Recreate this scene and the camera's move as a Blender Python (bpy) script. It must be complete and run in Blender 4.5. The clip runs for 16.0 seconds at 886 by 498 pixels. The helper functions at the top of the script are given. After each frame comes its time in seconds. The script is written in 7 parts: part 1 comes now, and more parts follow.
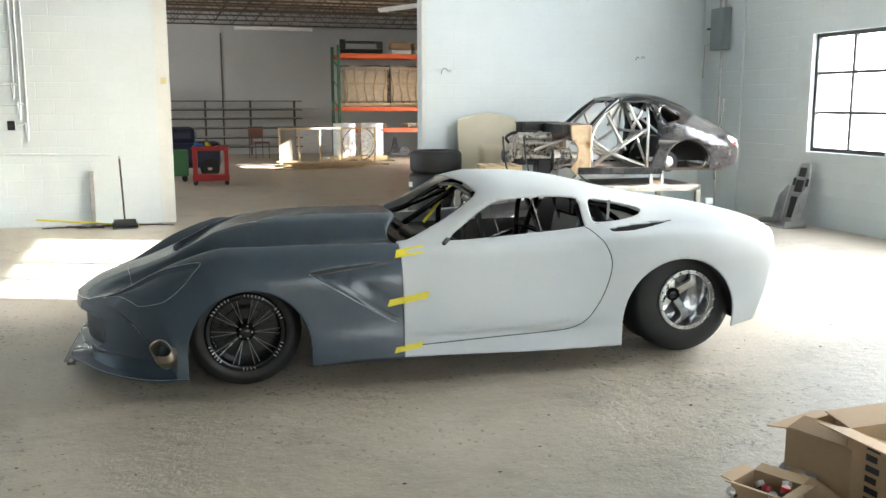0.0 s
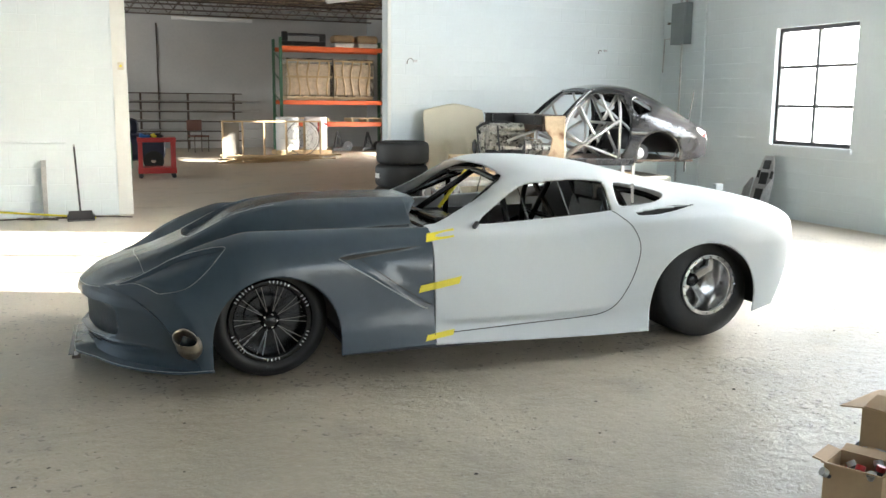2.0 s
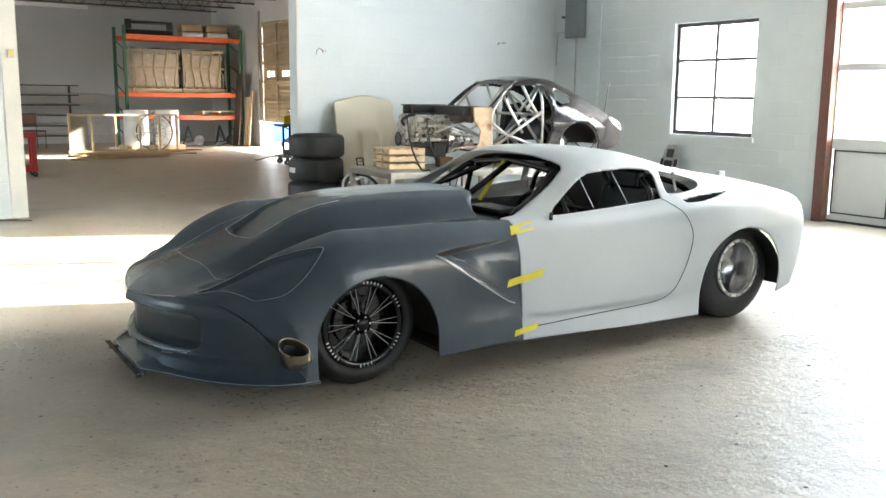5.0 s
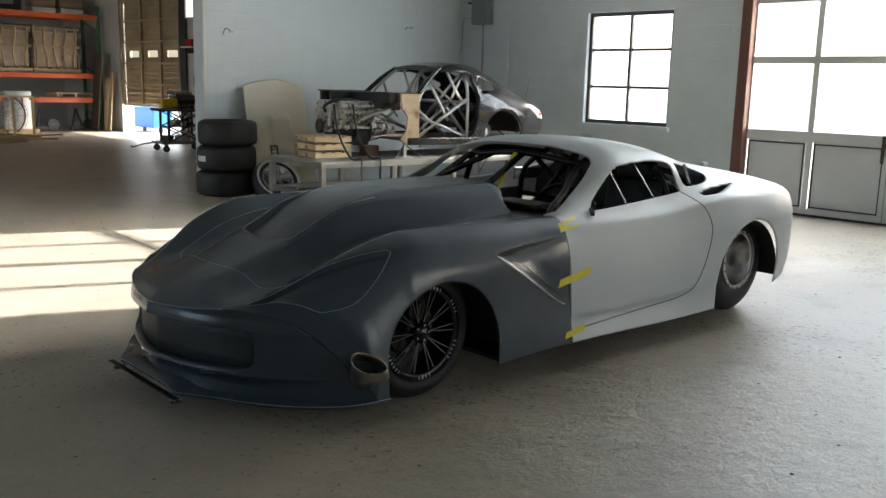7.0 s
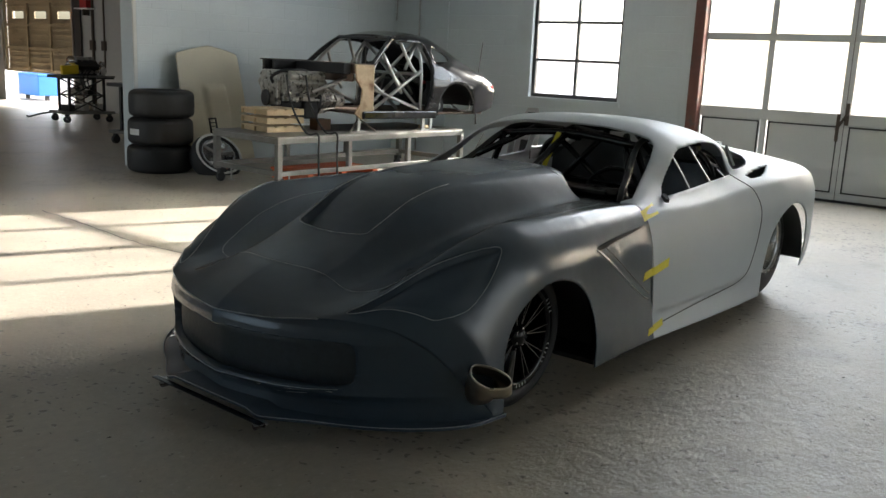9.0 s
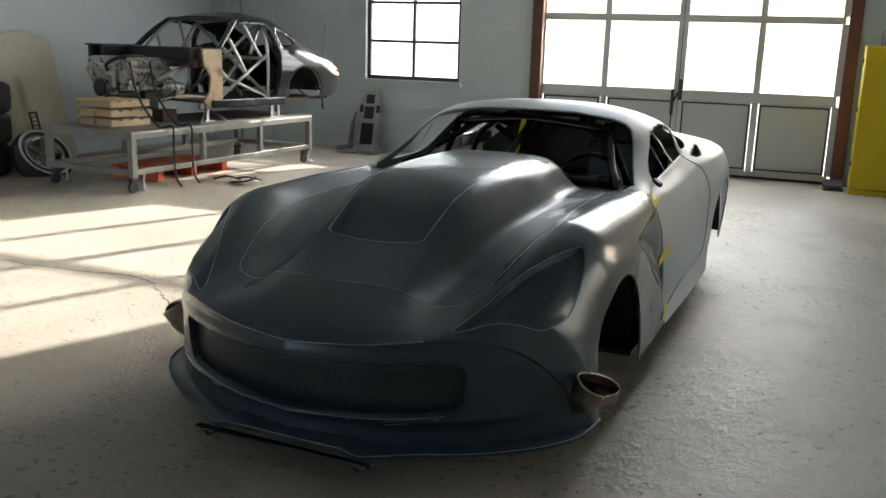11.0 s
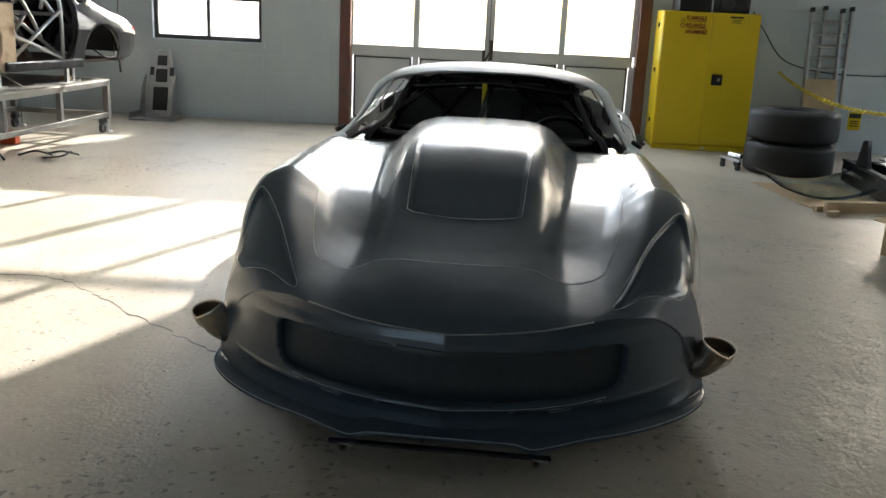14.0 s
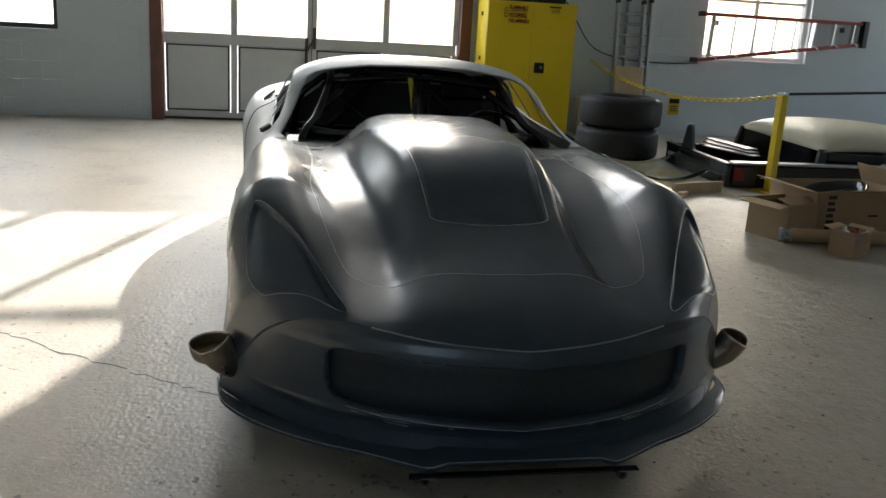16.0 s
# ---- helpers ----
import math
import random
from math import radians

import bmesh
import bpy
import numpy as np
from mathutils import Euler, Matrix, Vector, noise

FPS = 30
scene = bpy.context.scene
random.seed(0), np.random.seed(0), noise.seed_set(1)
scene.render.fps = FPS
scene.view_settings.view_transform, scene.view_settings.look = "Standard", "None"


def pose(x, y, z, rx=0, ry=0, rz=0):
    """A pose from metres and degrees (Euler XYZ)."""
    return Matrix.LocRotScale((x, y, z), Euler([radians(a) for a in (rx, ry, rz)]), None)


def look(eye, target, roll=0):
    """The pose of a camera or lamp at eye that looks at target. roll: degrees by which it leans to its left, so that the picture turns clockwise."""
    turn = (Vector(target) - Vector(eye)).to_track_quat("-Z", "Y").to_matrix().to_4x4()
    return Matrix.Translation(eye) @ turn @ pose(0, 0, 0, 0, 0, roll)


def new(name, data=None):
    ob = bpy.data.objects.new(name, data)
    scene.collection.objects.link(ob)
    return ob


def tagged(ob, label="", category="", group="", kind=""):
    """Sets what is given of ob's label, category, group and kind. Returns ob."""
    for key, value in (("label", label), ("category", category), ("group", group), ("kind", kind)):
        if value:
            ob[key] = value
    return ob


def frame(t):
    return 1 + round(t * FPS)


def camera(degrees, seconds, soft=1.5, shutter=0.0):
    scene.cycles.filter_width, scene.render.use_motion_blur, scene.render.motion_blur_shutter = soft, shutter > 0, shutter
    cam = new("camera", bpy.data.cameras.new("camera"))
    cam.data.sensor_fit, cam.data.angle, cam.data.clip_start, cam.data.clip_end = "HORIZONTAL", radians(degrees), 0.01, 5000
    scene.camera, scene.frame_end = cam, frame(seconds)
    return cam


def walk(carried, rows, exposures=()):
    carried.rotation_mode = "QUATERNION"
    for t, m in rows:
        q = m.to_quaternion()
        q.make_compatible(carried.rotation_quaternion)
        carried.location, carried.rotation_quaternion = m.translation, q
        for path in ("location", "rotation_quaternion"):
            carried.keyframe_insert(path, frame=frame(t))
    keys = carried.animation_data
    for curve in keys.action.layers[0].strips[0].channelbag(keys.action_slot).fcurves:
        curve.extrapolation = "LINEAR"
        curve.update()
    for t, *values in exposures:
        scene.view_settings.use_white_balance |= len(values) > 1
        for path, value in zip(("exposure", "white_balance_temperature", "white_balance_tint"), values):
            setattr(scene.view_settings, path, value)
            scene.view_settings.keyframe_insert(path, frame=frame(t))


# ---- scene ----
cam = camera(52.8, 16.0)
PATH = [
    (0, (-0.332, -5.778, 1.56), (0.242, -3.89, 1.236), 0.0),
    (0.5, (-0.398, -5.724, 1.527), (0.192, -3.837, 1.22), 0.2),
    (1, (-0.5, -5.611, 1.485), (0.094, -3.726, 1.178), 0.2),
    (1.5, (-0.628, -5.525, 1.47), (-0.003, -3.65, 1.162), 0.7),
    (2, (-0.835, -5.425, 1.447), (-0.101, -3.594, 1.121), 0.6),
    (2.5, (-1.017, -5.341, 1.432), (-0.273, -3.514, 1.107), 0.6),
    (3, (-1.233, -5.233, 1.415), (-0.432, -3.427, 1.103), 1.1),
    (3.5, (-1.432, -5.101, 1.423), (-0.575, -3.322, 1.109), 1.1),
    (4, (-1.679, -4.991, 1.427), (-0.69, -3.284, 1.096), 0.6),
    (4.5, (-1.869, -4.847, 1.423), (-0.819, -3.178, 1.088), 0.7),
    (5, (-2.039, -4.625, 1.413), (-0.935, -2.991, 1.076), 0.6),
    (7.5, (-2.772, -3.494, 1.406), (-1.338, -2.153, 1.028), 2.0),
    (8, (-2.877, -3.264, 1.405), (-1.398, -1.976, 1.009), 2.4),
    (8.5, (-2.879, -2.992, 1.402), (-1.38, -1.731, 0.998), 2.3),
    (9, (-2.912, -2.733, 1.391), (-1.362, -1.539, 0.974), 2.5),
    (11.5, (-3.314, -1.364, 1.397), (-1.47, -0.738, 0.942), 2.1),
    (12, (-3.328, -1.118, 1.355), (-1.459, -0.583, 0.887), 2.7),
    (12.5, (-3.331, -0.876, 1.368), (-1.439, -0.441, 0.887), 2.6),
    (13, (-3.419, -0.665, 1.374), (-1.509, -0.351, 0.871), 2.6),
    (13.5, (-3.441, -0.447, 1.367), (-1.523, -0.206, 0.855), 2.7),
    (14, (-3.373, -0.231, 1.357), (-1.441, -0.134, 0.852), 2.7),
    (14.5, (-3.331, -0.02, 1.359), (-1.398, -0.011, 0.849), 3.0),
    (15, (-3.328, 0.241, 1.368), (-1.401, 0.025, 0.876), 3.8),
    (15.5, (-3.225, 0.462, 1.345), (-1.321, 0.115, 0.838), 4.2),
    (16, (-3.115, 0.66, 1.348), (-1.231, 0.223, 0.838), 3.4),
]
walk(cam, [(t, look(eye, target, roll)) for t, eye, target, roll in PATH], exposures=[(0.0, 3.14), (3.0, 3.16), (5.0, 3.18), (7.2, 1.7), (9.0, 1.55), (11.5, 1.5), (12.5, 1.45), (13.0, 1.4), (13.5, 1.2), (14.0, 1.65), (15.0, 1.8), (15.5, 1.72), (16.0, 1.3)])

# ---- world, sun and sky ----
SUN_DIR = Vector((-1.0, 0.41, -0.52)).normalized()      # the way the light travels
world = bpy.data.worlds.new("world")
scene.world = world
world.use_nodes = True
_wn = world.node_tree.nodes
_sky = _wn.new("ShaderNodeTexSky")
_sky.sky_type = 'NISHITA'
_sky.sun_disc = False
_sky.sun_elevation = radians(25.6)
_sky.sun_rotation = math.atan2(-SUN_DIR.x, -SUN_DIR.y)
_sky.dust_density = 3.0
world.node_tree.links.new(_sky.outputs[0], _wn["Background"].inputs[0])
_wn["Background"].inputs[1].default_value = 0.15
_sun = bpy.data.lights.new("sun", 'SUN')
_sun.energy = 5.0
_sun.angle = radians(0.6)
_sun.color = (1.0, 0.955, 0.89)
sun_ob = new("sun", _sun)
sun_ob.matrix_world = Matrix.LocRotScale((30, -12, 16), SUN_DIR.to_track_quat("-Z", "Y"), None)


def window_light(name, x, y, z, w, h, way, energy, color=(0.93, 0.965, 1.0)):
    d = bpy.data.lights.new(name, 'AREA')
    d.shape, d.size, d.size_y, d.energy, d.color = 'RECTANGLE', w, h, energy, color
    o = new(name, d)
    o.matrix_world = Matrix.LocRotScale((x, y, z), Vector(way).to_track_quat("-Z", "Y"), None)
    return o


# ---- materials ----
def material(name, color, rough=0.6, metal=0.0, vary=0.12, scale=3.0, fine=60.0, bump=0.0, bump_scale=40.0, spots=None, coat=0.0, rvary=0.1, spec=0.5, per_object=0.0):
    """Principled material with two scales of colour variation, roughness variation and fine relief."""
    m = bpy.data.materials.new(name)
    m.use_nodes = True
    nt = m.node_tree
    N, L = nt.nodes, nt.links
    p = N["Principled BSDF"]
    p.inputs["Metallic"].default_value = metal
    p.inputs["Specular IOR Level"].default_value = spec
    p.inputs["Coat Weight"].default_value = coat
    tc = N.new("ShaderNodeTexCoord")
    n1 = N.new("ShaderNodeTexNoise"); n1.inputs["Scale"].default_value = scale; n1.inputs["Detail"].default_value = 5
    n2 = N.new("ShaderNodeTexNoise"); n2.inputs["Scale"].default_value = fine; n2.inputs["Detail"].default_value = 3
    L.new(tc.outputs["Object"], n1.inputs["Vector"]); L.new(tc.outputs["Object"], n2.inputs["Vector"])
    mixn = N.new("ShaderNodeMath"); mixn.operation = 'MULTIPLY_ADD'; mixn.inputs[1].default_value = 0.35
    L.new(n2.outputs[0], mixn.inputs[0])
    sc = N.new("ShaderNodeMath"); sc.operation = 'MULTIPLY'; sc.inputs[1].default_value = 0.65
    L.new(n1.outputs[0], sc.inputs[0]); L.new(sc.outputs[0], mixn.inputs[2])
    ramp = N.new("ShaderNodeValToRGB")
    lo = [c * (1 - vary) for c in color]; hi = [min(1, c * (1 + vary)) for c in color]
    ramp.color_ramp.elements[0].position, ramp.color_ramp.elements[1].position = 0.3, 0.7
    ramp.color_ramp.elements[0].color, ramp.color_ramp.elements[1].color = (*lo, 1), (*hi, 1)
    L.new(mixn.outputs[0], ramp.inputs[0])
    out = ramp.outputs[0]
    if spots:
        sp_col, sp_scale, sp_lo, sp_hi = spots
        n3 = N.new("ShaderNodeTexNoise"); n3.inputs["Scale"].default_value = sp_scale; n3.inputs["Detail"].default_value = 6
        L.new(tc.outputs["Object"], n3.inputs["Vector"])
        mr = N.new("ShaderNodeMapRange"); mr.inputs["From Min"].default_value = sp_lo; mr.inputs["From Max"].default_value = sp_hi
        L.new(n3.outputs[0], mr.inputs["Value"])
        mx = N.new("ShaderNodeMix"); mx.data_type = 'RGBA'; mx.inputs["B"].default_value = (*sp_col, 1)
        L.new(mr.outputs[0], mx.inputs["Factor"]); L.new(out, mx.inputs["A"])
        out = mx.outputs["Result"]
    if per_object:
        oi = N.new("ShaderNodeObjectInfo")
        mr = N.new("ShaderNodeMapRange"); mr.inputs["To Min"].default_value = 1 - per_object; mr.inputs["To Max"].default_value = 1 + per_object
        L.new(oi.outputs["Random"], mr.inputs["Value"])
        hs = N.new("ShaderNodeHueSaturation"); L.new(mr.outputs[0], hs.inputs["Value"]); L.new(out, hs.inputs["Color"])
        out = hs.outputs[0]
    L.new(out, p.inputs["Base Color"])
    rr = N.new("ShaderNodeMapRange")
    rr.inputs["To Min"].default_value, rr.inputs["To Max"].default_value = max(0.02, rough - rvary), min(1, rough + rvary)
    L.new(n1.outputs[0], rr.inputs["Value"]); L.new(rr.outputs[0], p.inputs["Roughness"])
    if bump:
        n4 = N.new("ShaderNodeTexNoise"); n4.inputs["Scale"].default_value = bump_scale; n4.inputs["Detail"].default_value = 6
        L.new(tc.outputs["Object"], n4.inputs["Vector"])
        b = N.new("ShaderNodeBump"); b.inputs["Strength"].default_value = bump; b.inputs["Distance"].default_value = 0.01
        L.new(n4.outputs[0], b.inputs["Height"]); L.new(b.outputs[0], p.inputs["Normal"])
    return m


def glass_material(name, tint=(0.95, 0.98, 1.0), rough=0.02):
    m = bpy.data.materials.new(name)
    m.use_nodes = True
    p = m.node_tree.nodes["Principled BSDF"]
    p.inputs["Base Color"].default_value = (*tint, 1)
    p.inputs["Transmission Weight"].default_value = 1.0
    p.inputs["Roughness"].default_value = rough
    p.inputs["IOR"].default_value = 1.1
    return m


def glow_material(name, color, strength):
    m = bpy.data.materials.new(name)
    m.use_nodes = True
    p = m.node_tree.nodes["Principled BSDF"]
    p.inputs["Base Color"].default_value = (*color, 1)
    p.inputs["Emission Color"].default_value = (*color, 1)
    p.inputs["Emission Strength"].default_value = strength
    return m


M_WALL = material("painted_block", (0.60, 0.66, 0.68), 0.55, vary=0.05, scale=1.2, fine=25, bump=0.25, bump_scale=60, spots=((0.45, 0.50, 0.52), 0.8, 0.62, 0.85))
M_WALLB = material("back_wall_paint", (0.44, 0.44, 0.425), 0.6, vary=0.08, scale=0.8, fine=12, bump=0.2)
def floor_material():
    """Worn concrete: cloudy tone, dark damp stains, one darker zone, chips and pits, uneven polish."""
    m = material("concrete", (0.47, 0.42, 0.345), 0.43, vary=0.18, scale=1.3, fine=26, bump=0.3, bump_scale=55, rvary=0.2, spec=0.5, spots=((0.36, 0.32, 0.265), 2.2, 0.54, 0.76))
    nt = m.node_tree
    N, L = nt.nodes, nt.links
    p = N["Principled BSDF"]
    tc = N.new("ShaderNodeTexCoord")
    base = p.inputs["Base Color"].links[0].from_socket
    relief = p.inputs["Normal"].links[0].from_socket
    # chips: sparse specks, denser in large worn patches; relief shade painted dark
    vo = N.new("ShaderNodeTexVoronoi"); vo.inputs["Scale"].default_value = 27
    wear = N.new("ShaderNodeTexNoise"); wear.inputs["Scale"].default_value = 0.55; wear.inputs["Detail"].default_value = 4
    warp = N.new("ShaderNodeTexNoise"); warp.inputs["Scale"].default_value = 30; warp.inputs["Detail"].default_value = 3
    add = N.new("ShaderNodeVectorMath"); add.operation = 'MULTIPLY_ADD'; add.inputs[1].default_value = (0.06, 0.06, 0.0)
    L.new(tc.outputs["Object"], warp.inputs["Vector"]); L.new(warp.outputs["Color"], add.inputs[0]); L.new(tc.outputs["Object"], add.inputs[2])
    L.new(add.outputs[0], vo.inputs["Vector"]); L.new(tc.outputs["Object"], wear.inputs["Vector"])
    size = N.new("ShaderNodeMapRange"); size.inputs["From Min"].default_value, size.inputs["From Max"].default_value = 0.42, 0.68
    size.inputs["To Min"].default_value, size.inputs["To Max"].default_value = 0.12, 0.50
    L.new(wear.outputs[0], size.inputs["Value"])
    cell = N.new("ShaderNodeSeparateColor"); L.new(vo.outputs["Color"], cell.inputs[0])
    rad = N.new("ShaderNodeMath"); rad.operation = 'MULTIPLY'; L.new(size.outputs[0], rad.inputs[0]); L.new(cell.outputs[0], rad.inputs[1])
    pit = N.new("ShaderNodeMath"); pit.operation = 'LESS_THAN'; L.new(vo.outputs["Distance"], pit.inputs[0]); L.new(rad.outputs[0], pit.inputs[1])
    mx = N.new("ShaderNodeMix"); mx.data_type = 'RGBA'; mx.inputs["B"].default_value = (0.15, 0.135, 0.115, 1)
    f = N.new("ShaderNodeMath"); f.operation = 'MULTIPLY'; f.inputs[1].default_value = 0.7; L.new(pit.outputs[0], f.inputs[0])
    L.new(f.outputs[0], mx.inputs["Factor"]); L.new(base, mx.inputs["A"]); L.new(mx.outputs["Result"], p.inputs["Base Color"])
    # pale scuffs
    sc = N.new("ShaderNodeTexNoise"); sc.inputs["Scale"].default_value = 34; sc.inputs["Detail"].default_value = 4
    L.new(tc.outputs["Object"], sc.inputs["Vector"])
    sr = N.new("ShaderNodeMapRange"); sr.inputs["From Min"].default_value, sr.inputs["From Max"].default_value = 0.64, 0.70
    sr.inputs["To Max"].default_value = 0.6
    L.new(sc.outputs[0], sr.inputs["Value"])
    mx2 = N.new("ShaderNodeMix"); mx2.data_type = 'RGBA'; mx2.inputs["B"].default_value = (0.62, 0.59, 0.54, 1)
    L.new(sr.outputs[0], mx2.inputs["Factor"]); L.new(mx.outputs["Result"], mx2.inputs["A"]); L.new(mx2.outputs["Result"], p.inputs["Base Color"])
    # wobbly-edged zone beside the car: darker tint, rougher relief
    sep = N.new("ShaderNodeSeparateXYZ"); L.new(tc.outputs["Object"], sep.inputs[0])
    edge = N.new("ShaderNodeTexNoise"); edge.inputs["Scale"].default_value = 0.9; edge.inputs["Detail"].default_value = 6
    L.new(tc.outputs["Object"], edge.inputs["Vector"])

    def math_node(op, a, b_):
        q = N.new("ShaderNodeMath"); q.operation = op
        for k, v in enumerate((a, b_)):
            if isinstance(v, (int, float)):
                q.inputs[k].default_value = v
            else:
                L.new(v, q.inputs[k])
        return q.outputs[0]
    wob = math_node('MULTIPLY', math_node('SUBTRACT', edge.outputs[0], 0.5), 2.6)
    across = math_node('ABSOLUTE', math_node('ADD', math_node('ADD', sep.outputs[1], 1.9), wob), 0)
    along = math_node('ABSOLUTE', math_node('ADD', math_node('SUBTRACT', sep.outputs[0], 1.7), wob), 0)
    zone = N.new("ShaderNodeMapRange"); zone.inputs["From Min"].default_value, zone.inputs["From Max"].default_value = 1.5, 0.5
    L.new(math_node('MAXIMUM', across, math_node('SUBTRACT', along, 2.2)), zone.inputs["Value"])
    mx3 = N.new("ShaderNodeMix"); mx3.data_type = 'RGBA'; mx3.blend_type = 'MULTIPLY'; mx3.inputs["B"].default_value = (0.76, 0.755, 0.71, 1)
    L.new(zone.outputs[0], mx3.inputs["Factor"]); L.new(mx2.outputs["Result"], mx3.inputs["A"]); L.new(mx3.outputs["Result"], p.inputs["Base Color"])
    b = N.new("ShaderNodeBump"); b.inputs["Strength"].default_value = 0.9; b.inputs["Distance"].default_value = 0.010; b.invert = True
    L.new(pit.outputs[0], b.inputs["Height"]); L.new(relief, b.inputs["Normal"])
    # broad trowel waves
    tw = N.new("ShaderNodeTexNoise"); tw.inputs["Scale"].default_value = 9; tw.inputs["Detail"].default_value = 8; tw.inputs["Roughness"].default_value = 0.65
    L.new(tc.outputs["Object"], tw.inputs["Vector"])
    b2 = N.new("ShaderNodeBump"); b2.inputs["Strength"].default_value = 0.34; b2.inputs["Distance"].default_value = 0.02
    lump = math_node('MULTIPLY', tw.outputs[0], math_node('MULTIPLY_ADD', zone.outputs[0], 1.8))
    L.new(lump, b2.inputs["Height"]); L.new(b.outputs[0], b2.inputs["Normal"]); L.new(b2.outputs[0], p.inputs["Normal"])
    return m


M_FLOOR = floor_material()
M_CEIL = material("ceiling_deck", (0.40, 0.31, 0.20), 0.7, vary=0.15)
M_CEIL2 = material("ceiling_paint", (0.31, 0.325, 0.33), 0.8, vary=0.08)
M_STEEL_DARK = material("joist_steel", (0.09, 0.07, 0.055), 0.6, metal=0.3)
M_TRIM = material("pale_trim", (0.62, 0.63, 0.60), 0.5, vary=0.06)
M_RUST = material("red_oxide_frame", (0.16, 0.062, 0.045), 0.6, vary=0.2, scale=6, spots=((0.10, 0.07, 0.06), 9, 0.55, 0.7))
M_DOORW = material("door_white", (0.60, 0.62, 0.62), 0.45, vary=0.06, scale=2)
M_BLACK = material("black_paint", (0.012, 0.012, 0.013), 0.4)
M_BLACKF = material("window_frame_black", (0.03, 0.032, 0.036), 0.5)
def gelcoat_material():
    """Hand-rubbed dark gelcoat: slightly wavy skin, cloudy polish, dusty film in patches."""
    m = material("slate_gelcoat", (0.029, 0.048, 0.068), 0.55, vary=0.08, scale=2.2, fine=22, rvary=0.08, spec=0.2, coat=1.0)
    N, L = m.node_tree.nodes, m.node_tree.links
    p = N["Principled BSDF"]
    tc = N.new("ShaderNodeTexCoord")
    wave = N.new("ShaderNodeTexNoise"); wave.inputs["Scale"].default_value = 4.2; wave.inputs["Detail"].default_value = 2.5
    L.new(tc.outputs["Object"], wave.inputs["Vector"])
    b = N.new("ShaderNodeBump"); b.inputs["Strength"].default_value = 0.5; b.inputs["Distance"].default_value = 0.014
    L.new(wave.outputs[0], b.inputs["Height"])
    L.new(b.outputs[0], p.inputs["Normal"]); L.new(b.outputs[0], p.inputs["Coat Normal"])
    rub = N.new("ShaderNodeTexNoise"); rub.inputs["Scale"].default_value = 7; rub.inputs["Detail"].default_value = 6
    L.new(tc.outputs["Object"], rub.inputs["Vector"])
    mr = N.new("ShaderNodeMapRange"); mr.inputs["From Min"].default_value, mr.inputs["From Max"].default_value = 0.35, 0.68
    mr.inputs["To Min"].default_value, mr.inputs["To Max"].default_value = 0.215, 0.265
    L.new(rub.outputs[0], mr.inputs["Value"]); L.new(mr.outputs[0], p.inputs["Coat Roughness"])
    return m


M_PRIMER = gelcoat_material()
M_WHITE = material("white_primer", (0.52, 0.56, 0.585), 0.42, vary=0.03, scale=2.0, rvary=0.06)
M_TYRE = material("tyre_rubber", (0.018, 0.018, 0.018), 0.62, vary=0.25, scale=8, fine=90, bump=0.1)
M_GLASS = glass_material("clear_glass")
M_FROST = glass_material("frosted_glass", rough=0.6)
M_CHROME = material("polished_aluminium", (0.80, 0.80, 0.80), 0.16, metal=1.0, vary=0.06)
M_ALU = material("bare_aluminium", (0.55, 0.55, 0.54), 0.38, metal=1.0, vary=0.12)
M_YELLOW = material("yellow_enamel", (0.72, 0.53, 0.012), 0.35, vary=0.06)
M_TAPE = material("yellow_tape", (0.72, 0.62, 0.03), 0.5, vary=0.08)
M_ORANGE = material("orange_beam", (0.62, 0.115, 0.03), 0.5, vary=0.1)
M_GREEN = material("green_upright", (0.035, 0.105, 0.055), 0.55, vary=0.15)
M_WOOD = material("pale_lumber", (0.52, 0.39, 0.235), 0.7, vary=0.2, scale=5, fine=70, bump=0.1, per_object=0.15)
M_CARD = material("cardboard", (0.44, 0.305, 0.175), 0.8, vary=0.08, scale=4, fine=50)
M_RED = material("red_enamel", (0.42, 0.02, 0.02), 0.4, vary=0.1)
M_BARE = material("bare_steel_shell", (0.30, 0.29, 0.275), 0.3, metal=0.9, vary=0.25, scale=4, fine=30, rvary=0.14, spots=((0.16, 0.10, 0.07), 5, 0.6, 0.75))
M_COUPE = material("worn_dark_paint", (0.022, 0.022, 0.024), 0.15, vary=0.3, scale=4, fine=30, rvary=0.08, coat=0.6, spots=((0.10, 0.085, 0.07), 2.4, 0.56, 0.80))
M_CREAM = material("cream_fibreglass", (0.58, 0.53, 0.40), 0.5, vary=0.06)
M_ENGINE = material("cast_aluminium", (0.46, 0.44, 0.40), 0.36, metal=0.6, vary=0.45, scale=22, fine=90, bump=0.6, bump_scale=30, spots=((0.05, 0.045, 0.04), 16, 0.53, 0.66))
M_DARKPART = material("dark_machine_parts", (0.03, 0.03, 0.032), 0.5, vary=0.3, scale=10)
M_BLUE = material("blue_plastic", (0.03, 0.18, 0.55), 0.45)
M_PLASTIC = material("white_plastic", (0.70, 0.70, 0.68), 0.45)
M_FILM = material("stretch_film_wrap", (0.62, 0.52, 0.40), 0.25, vary=0.25, scale=7, fine=40, bump=0.5, bump_scale=25)


